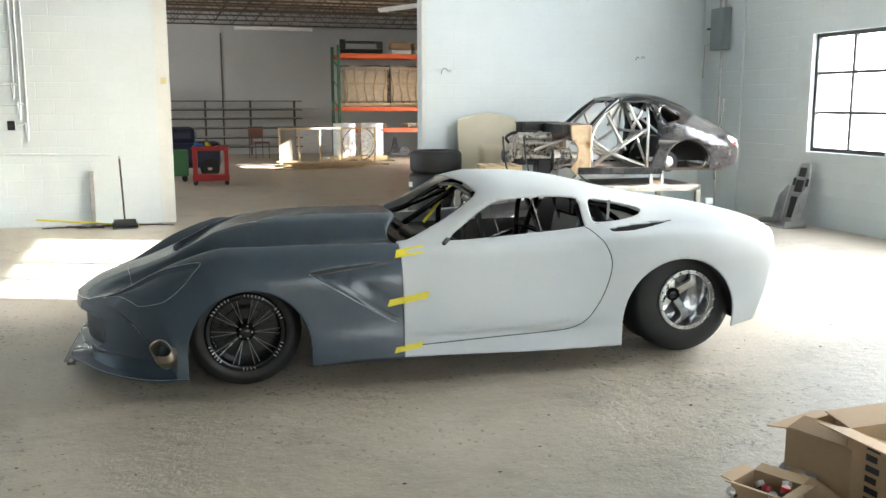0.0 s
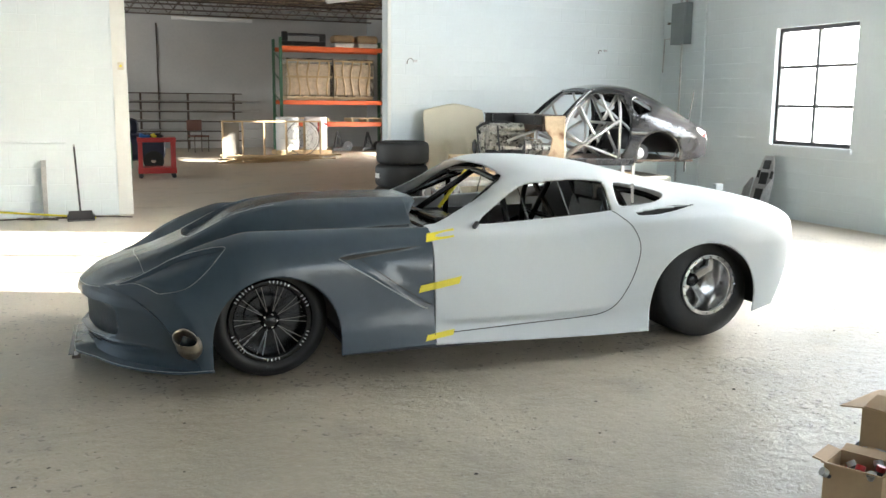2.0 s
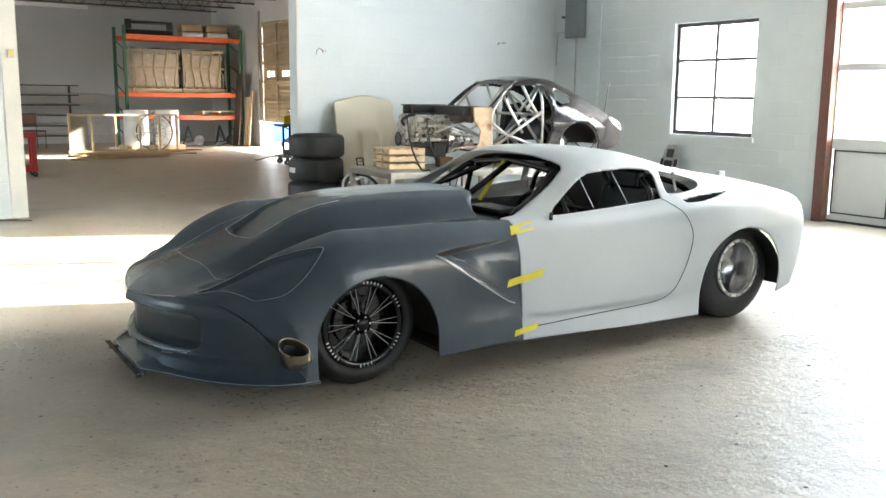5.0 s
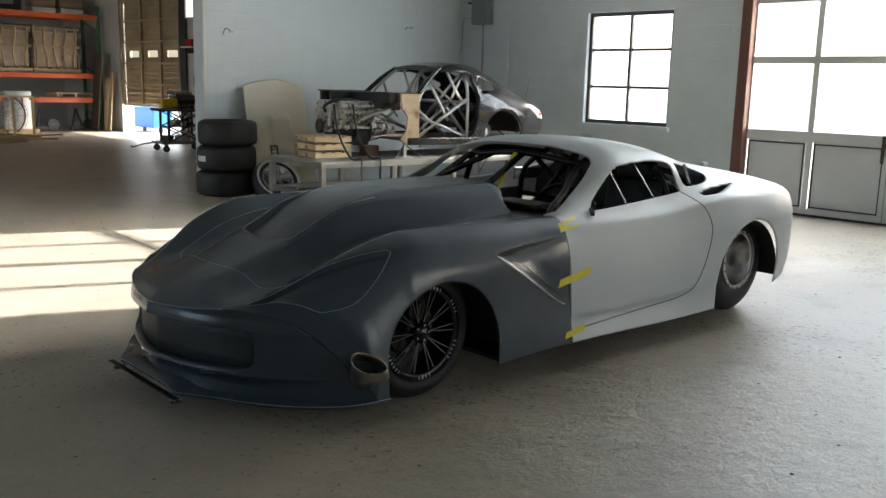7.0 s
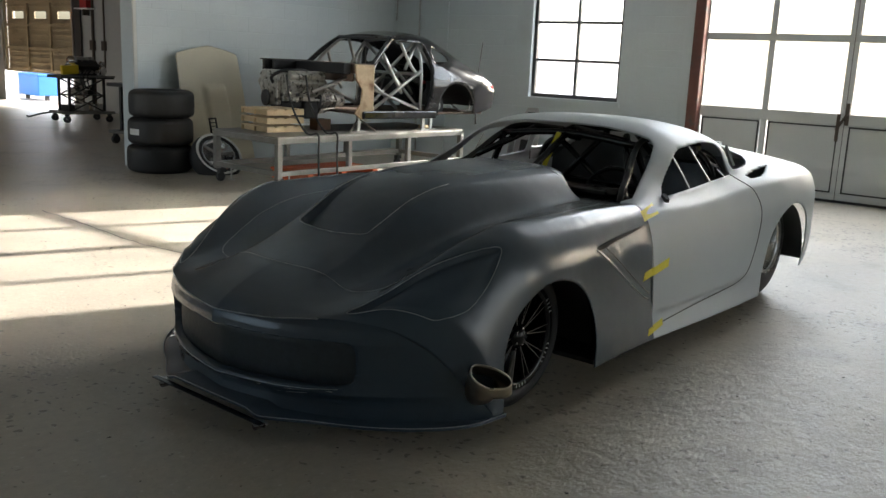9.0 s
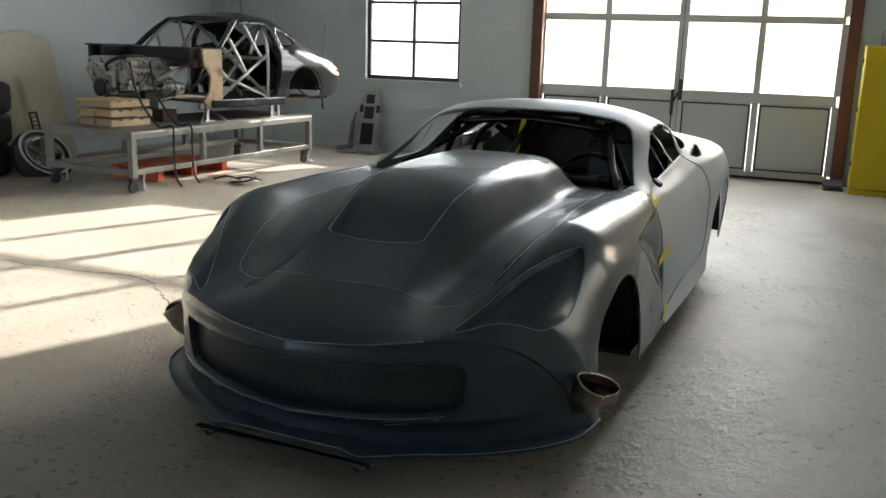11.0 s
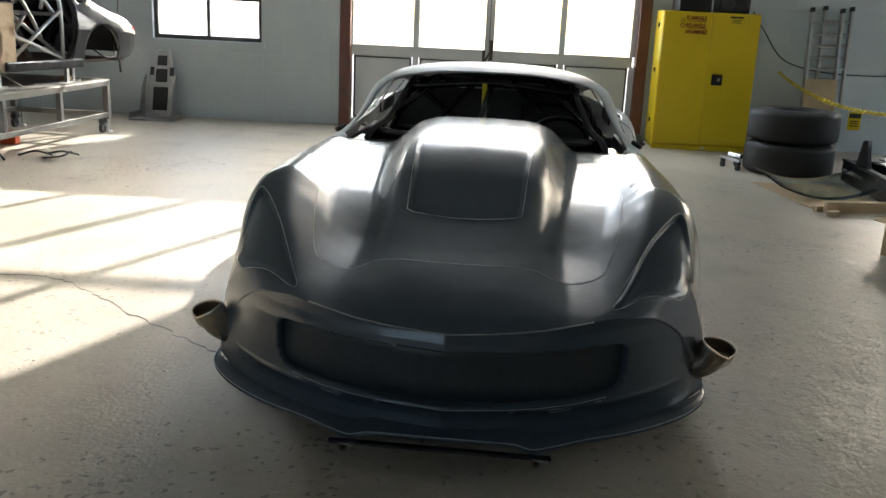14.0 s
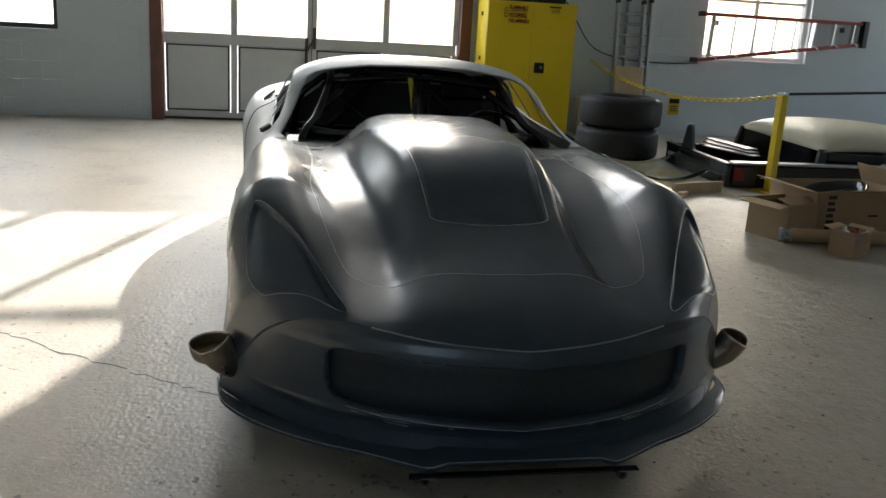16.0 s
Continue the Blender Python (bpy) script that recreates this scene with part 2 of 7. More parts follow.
# ---- mesh helpers ----
def link(name, bm, mat, parent=None, smooth=False, bevel=0.0, keep=False):
    me = bpy.data.meshes.new(name)
    if not keep:
        bmesh.ops.recalc_face_normals(bm, faces=bm.faces[:])
    if smooth:
        for f in bm.faces:
            f.smooth = True
    bm.to_mesh(me)
    bm.free()
    me.materials.append(mat)
    ob = new(name, me)
    if parent is not None:
        ob.parent = parent
    if bevel:
        md = ob.modifiers.new("bevel", 'BEVEL')
        md.width, md.segments, md.limit_method = bevel, 2, 'ANGLE'
    return ob


def part(name, bm, mat, parent, label="", smooth=False, bevel=0.0, keep=False):
    ob = link(name, bm, mat, parent, smooth, bevel, keep)
    if label:
        ob["label"] = label
    return ob


def thing(name, m, label, category, group="", kind=""):
    ob = new(name)
    ob.empty_display_size = 0.1
    ob.matrix_world = m
    return tagged(ob, label, category, group, kind)


def solid(name, bm, mat, m, label, category, group="", kind="", smooth=False, bevel=0.0):
    ob = link(name, bm, mat, None, smooth, bevel)
    ob.matrix_world = m
    return tagged(ob, label, category, group, kind)


def box(x0, y0, z0, x1, y1, z1, bm=None):
    bm = bm or bmesh.new()
    v = [bm.verts.new(c) for c in ((x0, y0, z0), (x1, y0, z0), (x1, y1, z0), (x0, y1, z0), (x0, y0, z1), (x1, y0, z1), (x1, y1, z1), (x0, y1, z1))]
    for f in ((0, 3, 2, 1), (4, 5, 6, 7), (0, 1, 5, 4), (1, 2, 6, 5), (2, 3, 7, 6), (3, 0, 4, 7)):
        bm.faces.new([v[i] for i in f])
    return bm


def bar(a, b, w, h, bm=None, up=(0, 0, 1)):
    """A square bar from a to b."""
    bm = bm or bmesh.new()
    a, b = Vector(a), Vector(b)
    d = (b - a).normalized()
    u = Vector(up)
    if abs(d.dot(u)) > 0.95:
        u = Vector((1, 0, 0))
    s = d.cross(u).normalized() * w / 2
    t = s.cross(d).normalized() * h / 2
    r = [[bm.verts.new(p + i * s + j * t) for i, j in ((-1, -1), (1, -1), (1, 1), (-1, 1))] for p in (a, b)]
    for i in range(4):
        bm.faces.new((r[0][i], r[0][(i + 1) % 4], r[1][(i + 1) % 4], r[1][i]))
    bm.faces.new(r[0][::-1]); bm.faces.new(r[1])
    return bm


def smooth_path(pts, n=6):
    """Catmull-Rom points through pts."""
    P = [Vector(p) for p in pts]
    if len(P) < 3:
        return P
    P = [P[0] * 2 - P[1]] + P + [P[-1] * 2 - P[-2]]
    out = []
    for i in range(1, len(P) - 2):
        for k in range(n):
            t = k / n
            a, b, c, d = P[i - 1:i + 3]
            out.append(0.5 * ((2 * b) + (c - a) * t + (2 * a - 5 * b + 4 * c - d) * t * t + (3 * b - a - 3 * c + d) * t ** 3))
    return out + [P[-2]]


def tube(pts, r, seg=10, bm=None, cap=True, radii=None):
    """A round tube through the points."""
    bm = bm or bmesh.new()
    P = [Vector(p) for p in pts]
    rings, side = [], None
    for i, p in enumerate(P):
        d = (P[min(i + 1, len(P) - 1)] - P[max(i - 1, 0)]).normalized()
        if side is None:
            side = d.cross(Vector((0, 0, 1)) if abs(d.z) < 0.9 else Vector((1, 0, 0))).normalized()
        side = (side - d * side.dot(d)).normalized()
        up = d.cross(side)
        rr = radii[i] if radii else r
        rings.append([bm.verts.new(p + rr * (math.cos(k * 2 * math.pi / seg) * side + math.sin(k * 2 * math.pi / seg) * up)) for k in range(seg)])
    for a, b in zip(rings, rings[1:]):
        for k in range(seg):
            bm.faces.new((a[k], a[(k + 1) % seg], b[(k + 1) % seg], b[k]))
    if cap:
        bm.faces.new(rings[0][::-1]); bm.faces.new(rings[-1])
    return bm


def lathe(prof, seg=40, axis='y', bm=None, closed=False):
    """Turn a profile of (along, radius) round an axis through the origin."""
    bm = bm or bmesh.new()
    rings = []
    for a, r in prof:
        ring = []
        for k in range(seg):
            c, s = math.cos(2 * math.pi * k / seg) * r, math.sin(2 * math.pi * k / seg) * r
            ring.append(bm.verts.new((c, a, s) if axis == 'y' else ((c, s, a) if axis == 'z' else (a, c, s))))
        rings.append(ring)
    pairs = list(zip(rings, rings[1:])) + ([(rings[-1], rings[0])] if closed else [])
    for a, b in pairs:
        for k in range(seg):
            bm.faces.new((a[k], a[(k + 1) % seg], b[(k + 1) % seg], b[k]))
    return bm


def moved(bm, m):
    bmesh.ops.transform(bm, matrix=m, verts=bm.verts[:])
    return bm


def joined(*bms):
    out = bmesh.new()
    for b in bms:
        me = bpy.data.meshes.new("tmp")
        b.to_mesh(me); b.free()
        out.from_mesh(me)
        bpy.data.meshes.remove(me)
    return out


def slab(outline, depth, axis='y', bm=None):
    """A flat plate: an outline of 2D points, given thickness along an axis."""
    bm = bm or bmesh.new()

    def at(p, d):
        return (p[0], d, p[1]) if axis == 'y' else ((d, p[0], p[1]) if axis == 'x' else (p[0], p[1], d))
    a = [bm.verts.new(at(p, 0)) for p in outline]
    b = [bm.verts.new(at(p, depth)) for p in outline]
    bm.faces.new(a); bm.faces.new(b[::-1])
    for i in range(len(a)):
        j = (i + 1) % len(a)
        bm.faces.new((a[i], b[i], b[j], a[j]))
    return bm


def wall_with_holes(u0, u1, z0, z1, holes, thick, axis):
    """A wall along x (axis 'y' thick) or along y (axis 'x' thick), with rectangular openings (ua, ub, za, zb) through it."""
    us = sorted({u0, u1, *(h[0] for h in holes), *(h[1] for h in holes)})
    zs = sorted({z0, z1, *(h[2] for h in holes), *(h[3] for h in holes)})
    bm = bmesh.new()
    vs = {}

    def V(u, z, d):
        k = (round(u, 4), round(z, 4), d)
        if k not in vs:
            vs[k] = bm.verts.new((u, d, z) if axis == 'y' else (d, u, z))
        return vs[k]

    def filled(i, j):
        if not (0 <= i < len(us) - 1 and 0 <= j < len(zs) - 1):
            return False
        cu, cz = (us[i] + us[i + 1]) / 2, (zs[j] + zs[j + 1]) / 2
        return not any(h[0] < cu < h[1] and h[2] < cz < h[3] for h in holes)
    for i in range(len(us) - 1):
        for j in range(len(zs) - 1):
            if not filled(i, j):
                continue
            a, b, c, d = us[i], us[i + 1], zs[j], zs[j + 1]
            for t in (0, thick):
                bm.faces.new((V(a, c, t), V(b, c, t), V(b, d, t), V(a, d, t)))
            for (p, q, ii, jj) in (((a, c), (b, c), i, j - 1), ((b, c), (b, d), i + 1, j), ((b, d), (a, d), i, j + 1), ((a, d), (a, c), i - 1, j)):
                if not filled(ii, jj):
                    bm.faces.new((V(*p, 0), V(*q, 0), V(*q, thick), V(*p, thick)))
    return bm


# ---- the hall ----
EX, NY, SY, WX, TOP = 7.55, 6.44, -10.0, -9.0, 5.4
FAR, BEX = 22.25, 7.60


def build_shell():
    g = link("ground", box(-60, -60, -0.5, 80, 80, -0.06), material("outside_paving", (0.42, 0.42, 0.42), 0.9))
    tagged(g, "pale concrete yard outside the building", "ground", kind="structure")
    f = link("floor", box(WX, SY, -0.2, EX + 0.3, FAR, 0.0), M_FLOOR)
    tagged(f, "worn grey concrete floor with stains and scuffs", "floor", kind="structure")
    w = link("wall_north", wall_with_holes(WX, EX, 0, TOP, [(-0.30, 3.07, 0, 4.0)], 0.22, 'y'), M_WALL)
    w.location.y = NY
    tagged(w, "pale blue-grey painted block wall with a wide opening", "wall", kind="structure")
    e = link("wall_east", wall_with_holes(SY, NY + 0.22, 0, TOP, [(2.63, 3.97, 0.94, 2.42), (-1.87, 1.55, 0, 5.05), (-6.52, -5.03, 0.98, 2.45)], 0.25, 'x'), M_WALL)
    e.location.x = EX
    tagged(e, "pale grey painted block wall with windows and a garage door", "wall", kind="structure")
    # window holes here are added, out of view, to bring in light
    s = link("wall_south", wall_with_holes(WX, EX + 0.25, 0, TOP, [(1.2, 4.2, 1.0, 3.0), (4.5, 7.3, 1.0, 3.0)], 0.25, 'y'), M_WALL)
    s.location.y = SY - 0.25
    tagged(s, "painted block wall behind the camera with added window openings", "wall", kind="structure")
    # both window holes are added, out of view, to carry fill light
    ww = link("wall_west", wall_with_holes(SY, FAR, 0, TOP, [(2.2, 5.6, 1.2, 3.4), (10.0, 16.0, 1.2, 3.2)], 0.25, 'x'), M_WALLB)
    ww.location.x = WX - 0.25
    tagged(ww, "plain painted block wall with two added window openings", "wall", kind="structure")
    c = link("ceiling", box(WX, SY, TOP, EX + 0.25, NY + 0.22, TOP + 0.2), M_CEIL2)
    tagged(c, "plain ceiling over the main bay", "ceiling", kind="structure")
    b = link("wall_back", box(WX, FAR, 0, BEX + 0.25, FAR + 0.25, 5.4), M_WALLB)
    tagged(b, "grey painted wall at the back of the rear bay", "wall", kind="structure")
    # second hole is an added high opening that lets sun onto the lumber
    be = link("wall_back_east", wall_with_holes(NY + 0.22, FAR, 0, 5.2, [(15.5, 18.5, 0, 3.3), (13.6, 15.2, 2.75, 3.4)], 0.25, 'x'), M_WALLB)
    be.location.x = BEX
    tagged(be, "grey wall of the rear bay with a roller door and an added high opening", "wall", kind="structure")
    bc = link("ceiling_back", box(WX, NY + 0.22, 4.24, BEX + 0.25, FAR, 4.44), M_CEIL)
    tagged(bc, "tan wooden roof deck over the rear bay", "ceiling", kind="structure")


def window_unit(name, y0, y1, z0, z1, cols, rows, mat, frosted=False):
    w = thing(name, pose(EX, 0, 0), "black steel window with bright panes", "window", kind="structure")
    d0, d1 = 0.06, 0.11
    fr = joined(box(d0, y0, z0, d1, y0 + 0.05, z1), box(d0, y1 - 0.05, z0, d1, y1, z1), box(d0, y0 + 0.05, z0, d1, y1 - 0.05, z0 + 0.05), box(d0, y0 + 0.05, z1 - 0.05, d1, y1 - 0.05, z1))
    part("window_frame", fr, mat, w)
    for i in range(1, cols):
        y = y0 + (y1 - y0) * i / cols
        part("mullion", box(d0 + 0.004, y - 0.02, z0 + 0.05, d1 - 0.004, y + 0.02, z1 - 0.05), mat, w)
    for j in range(1, rows):
        z = z0 + (z1 - z0) * j / rows
        part("muntin", box(d0 + 0.01, y0 + 0.05, z - 0.018, d1 - 0.01, y1 - 0.05, z + 0.018), mat, w)
    for i in range(cols):
        for j in range(rows):
            a, b = y0 + (y1 - y0) * i / cols, y0 + (y1 - y0) * (i + 1) / cols
            c, d = z0 + (z1 - z0) * j / rows, z0 + (z1 - z0) * (j + 1) / rows
            p = part("pane", box(0.082, a, c, 0.086, b, d), M_FROST if frosted else M_GLASS, w)
            p.visible_shadow = frosted
    part("window_sill", box(-0.03, y0 - 0.04, z0 - 0.06, 0.06, y1 + 0.04, z0 - 0.004), M_WALL, w)
    return w


def garage_door():
    g = thing("door_1", pose(EX, 0, 0), "sectional garage door with clear glazed upper rows and white lower panels", "garage door", kind="structure")
    ys = [-1.83, -0.985, -0.118, 0.762, 1.56]
    x0, x1 = 0.05, 0.10
    # two hinged leaves: rails, stiles, flat lower panels set in dark gaskets
    zr = [(0.09, 0.86), (0.98, 1.75), (1.83, 2.44), (2.52, 3.52), (3.60, 4.90)]
    for la, lb in ((ys[0], ys[2] - 0.004), (ys[2] + 0.004, ys[4])):
        for za, zb in ((0.03, 0.09), (0.86, 0.98), (1.75, 1.83), (2.44, 2.52), (3.52, 3.60), (4.90, 5.04)):
            part("rail", box(x0, la, za, x1, lb, zb), M_DOORW, g, bevel=0.003)
    for k, y in enumerate(ys):
        for za, zb in zr:
            for qa, qb in (((-0.055, -0.004), (0.004, 0.055)) if k == 2 else ((-0.035, 0.035),)):
                part("stile", box(x0 + 0.003, y + qa, za, x1 - 0.003, y + qb, zb), M_DOORW, g)
    for a, b in zip(ys, ys[1:]):
        part("panel", box(x0 + 0.015, a + 0.045, 0.09, x1 - 0.02, b - 0.045, 0.86), M_DOORW, g)
        for q in (a + 0.062, b - 0.062):
            part("gasket", box(x0 + 0.006, q - 0.008, 0.12, x0 + 0.0148, q + 0.008, 0.83), M_BLACKF, g)
        for za in (0.105, 0.83):
            part("gasket", box(x0 + 0.006, a + 0.055, za, x0 + 0.0148, b - 0.055, za + 0.016), M_BLACKF, g)
        for za, zb in zr[1:]:
            p = part("pane", box(0.075, a + 0.045, za, 0.079, b - 0.045, zb), M_GLASS if za > 2.5 else M_FROST, g)
            p.visible_shadow = za < 2.5
    part("leaf_gap", box(0.06, ys[2] - 0.0035, 0.03, 0.09, ys[2] + 0.0035, 4.9), M_BLACK, g, "dark gap between the two leaves")
    for y0, y1 in ((-1.99, -1.86), (1.54, 1.67)):
        f = part("jamb", box(-0.06, y0, 0, 0.12, y1, 5.2), M_RUST, g, "rusty red-brown steel jamb", bevel=0.006)
    part("lintel", box(-0.058, -1.858, 5.05, 0.12, 1.538, 5.2), M_RUST, g)
    part("bottom_seal", box(x0 + 0.01, ys[0], 0.0, x1 - 0.01, ys[-1], 0.0295), M_BLACK, g)
    part("lock_bar", joined(box(0.028, -0.165, 0.86, 0.048, -0.125, 1.10), moved(box(-.012, -.012, -.11, .012, .012, .11), pose(0.02, -0.10, 0.90, 28, 0, 0))), M_STEEL_DARK, g, "grey steel latch handle", bevel=0.003)
    part("latch_plate", box(0.036, -0.075, 0.68, 0.0485, -0.04, 0.98), M_STEEL_DARK, g)


build_shell()
window_unit("window_1", 2.63, 3.97, 0.94, 2.42, 2, 3, M_BLACKF)
window_unit("window_2", -6.52, -5.03, 0.98, 2.45, 2, 2, M_TRIM, True)
garage_door()
window_light("garage_door_sky", EX + 0.04, -0.15, 1.76, 3.3, 1.6, (-1, 0, 0), 13, (0.88, 0.95, 1.0))
window_light("garage_door_high_sky", EX + 0.2, -0.15, 3.7, 3.3, 2.4, (-1, 0, -0.4), 42, (0.84, 0.93, 1.0))
window_light("window_sky", EX + 0.2, 3.3, 1.68, 1.3, 1.4, (-1, 0, 0), 5)
window_light("window_two_sky", EX + 0.04, -5.8, 1.7, 1.4, 1.4, (-1, 0, 0), 5)
# added fill light at the unseen south openings
for _x, _e in ((2.7, 4.5), (5.9, 1.5)):
    window_light("south_fill", _x, SY - 0.1, 2.1, 2.7, 1.9, (0, 1, 0), _e)
# added fills at the unseen west openings, for rear bay and car nose
window_light("rear_fill", WX - 0.12, 13.0, 2.2, 5.8, 1.9, (1, 0, 0), 75)
window_light("west_fill", WX - 0.12, 3.9, 2.3, 3.3, 2.1, (1, 0, 0), 2.2, (1.0, 0.96, 0.88))
window_light("rear_door_sky", BEX + 0.2, 17.0, 0.5, 2.9, 0.9, (-1, 0, 0), 30)


# ---- the drag car ----
from mathutils.bvhtree import BVHTree
CAR = pose(0.031, -0.158, 0, 0, 0, -2.0)


def monotone(keys, vals, q):
    """Smooth interpolation of rows of numbers at q over uneven keys, with no overshoot."""
    keys = np.asarray(keys, float)
    vals = np.asarray(vals, float)
    h = np.diff(keys)
    d = np.diff(vals, axis=0) / h[:, None]
    m = np.zeros_like(vals)
    m[0], m[-1] = d[0], d[-1]
    for i in range(1, len(keys) - 1):
        w1, w2 = 2 * h[i] + h[i - 1], h[i] + 2 * h[i - 1]
        same = d[i - 1] * d[i] > 0
        a = np.where(same, d[i - 1], 1.0)
        b = np.where(same, d[i], 1.0)
        m[i] = np.where(same, (w1 + w2) / (w1 / a + w2 / b), 0)
    q = np.atleast_1d(q)
    i = np.clip(np.searchsorted(keys, q, side='right') - 1, 0, len(keys) - 2)
    t = ((q - keys[i]) / h[i])[:, None]
    hh = h[i][:, None]
    return (2 * t ** 3 - 3 * t ** 2 + 1) * vals[i] + (t ** 3 - 2 * t ** 2 + t) * hh * m[i] + (-2 * t ** 3 + 3 * t ** 2) * vals[i + 1] + (t ** 3 - t ** 2) * hh * m[i + 1]


# half sections: x, then (y, z) of: centre, scoop top, scoop edge, scoop base, hood, crest, shoulder, widest, crease, tuck, sill
NOSE = [
    (-0.933, [(0, 0.451), (0.16, 0.456), (0.274, 0.464), (0.403, 0.479), (0.494, 0.486), (0.625, 0.462), (0.725, 0.395), (0.812, 0.26), (0.862, 0.17), (0.878, 0.135), (0.885, 0.114)]),
    (-0.87, [(0, 0.497), (0.16, 0.500), (0.274, 0.500), (0.403, 0.497), (0.494, 0.506), (0.625, 0.525), (0.728, 0.512), (0.818, 0.42), (0.866, 0.29), (0.88, 0.20), (0.886, 0.114)]),
    (-0.72, [(0, 0.563), (0.16, 0.564), (0.251, 0.555), (0.381, 0.522), (0.474, 0.534), (0.625, 0.594), (0.735, 0.576), (0.828, 0.46), (0.87, 0.30), (0.882, 0.20), (0.887, 0.112)]),
    (-0.55, [(0, 0.615), (0.16, 0.617), (0.239, 0.608), (0.36, 0.545), (0.474, 0.566), (0.645, 0.672), (0.75, 0.647), (0.84, 0.5), (0.874, 0.31), (0.884, 0.21), (0.888, 0.112)]),
    (-0.37, [(0, 0.682), (0.16, 0.688), (0.232, 0.682), (0.36, 0.572), (0.474, 0.602), (0.665, 0.728), (0.77, 0.704), (0.852, 0.55), (0.88, 0.33), (0.887, 0.21), (0.89, 0.112)]),
    (-0.28, [(0, 0.735), (0.16, 0.732), (0.234, 0.722), (0.365, 0.598), (0.484, 0.626), (0.675, 0.75), (0.78, 0.72), (0.86, 0.57), (0.884, 0.33), (0.888, 0.21), (0.89, 0.112)]),
    (-0.10, [(0, 0.825), (0.171, 0.82), (0.245, 0.803), (0.375, 0.648), (0.505, 0.668), (0.685, 0.778), (0.79, 0.738), (0.868, 0.58), (0.888, 0.34), (0.89, 0.21), (0.89, 0.116)]),
    (0.10, [(0, 0.872), (0.182, 0.866), (0.256, 0.848), (0.395, 0.686), (0.525, 0.70), (0.695, 0.778), (0.795, 0.736), (0.87, 0.59), (0.888, 0.34), (0.89, 0.22), (0.89, 0.12)]),
    (0.35, [(0, 0.89), (0.194, 0.884), (0.272, 0.865), (0.418, 0.712), (0.546, 0.732), (0.705, 0.78), (0.798, 0.736), (0.866, 0.59), (0.88, 0.35), (0.888, 0.23), (0.89, 0.135)]),
    (0.65, [(0, 0.895), (0.205, 0.889), (0.285, 0.868), (0.448, 0.743), (0.567, 0.745), (0.715, 0.774), (0.795, 0.73), (0.856, 0.58), (0.868, 0.36), (0.884, 0.25), (0.892, 0.145)]),
    (0.87, [(0, 0.892), (0.211, 0.886), (0.296, 0.864), (0.459, 0.752), (0.577, 0.753), (0.725, 0.768), (0.793, 0.725), (0.848, 0.57), (0.862, 0.37), (0.878, 0.26), (0.896, 0.15)]),]
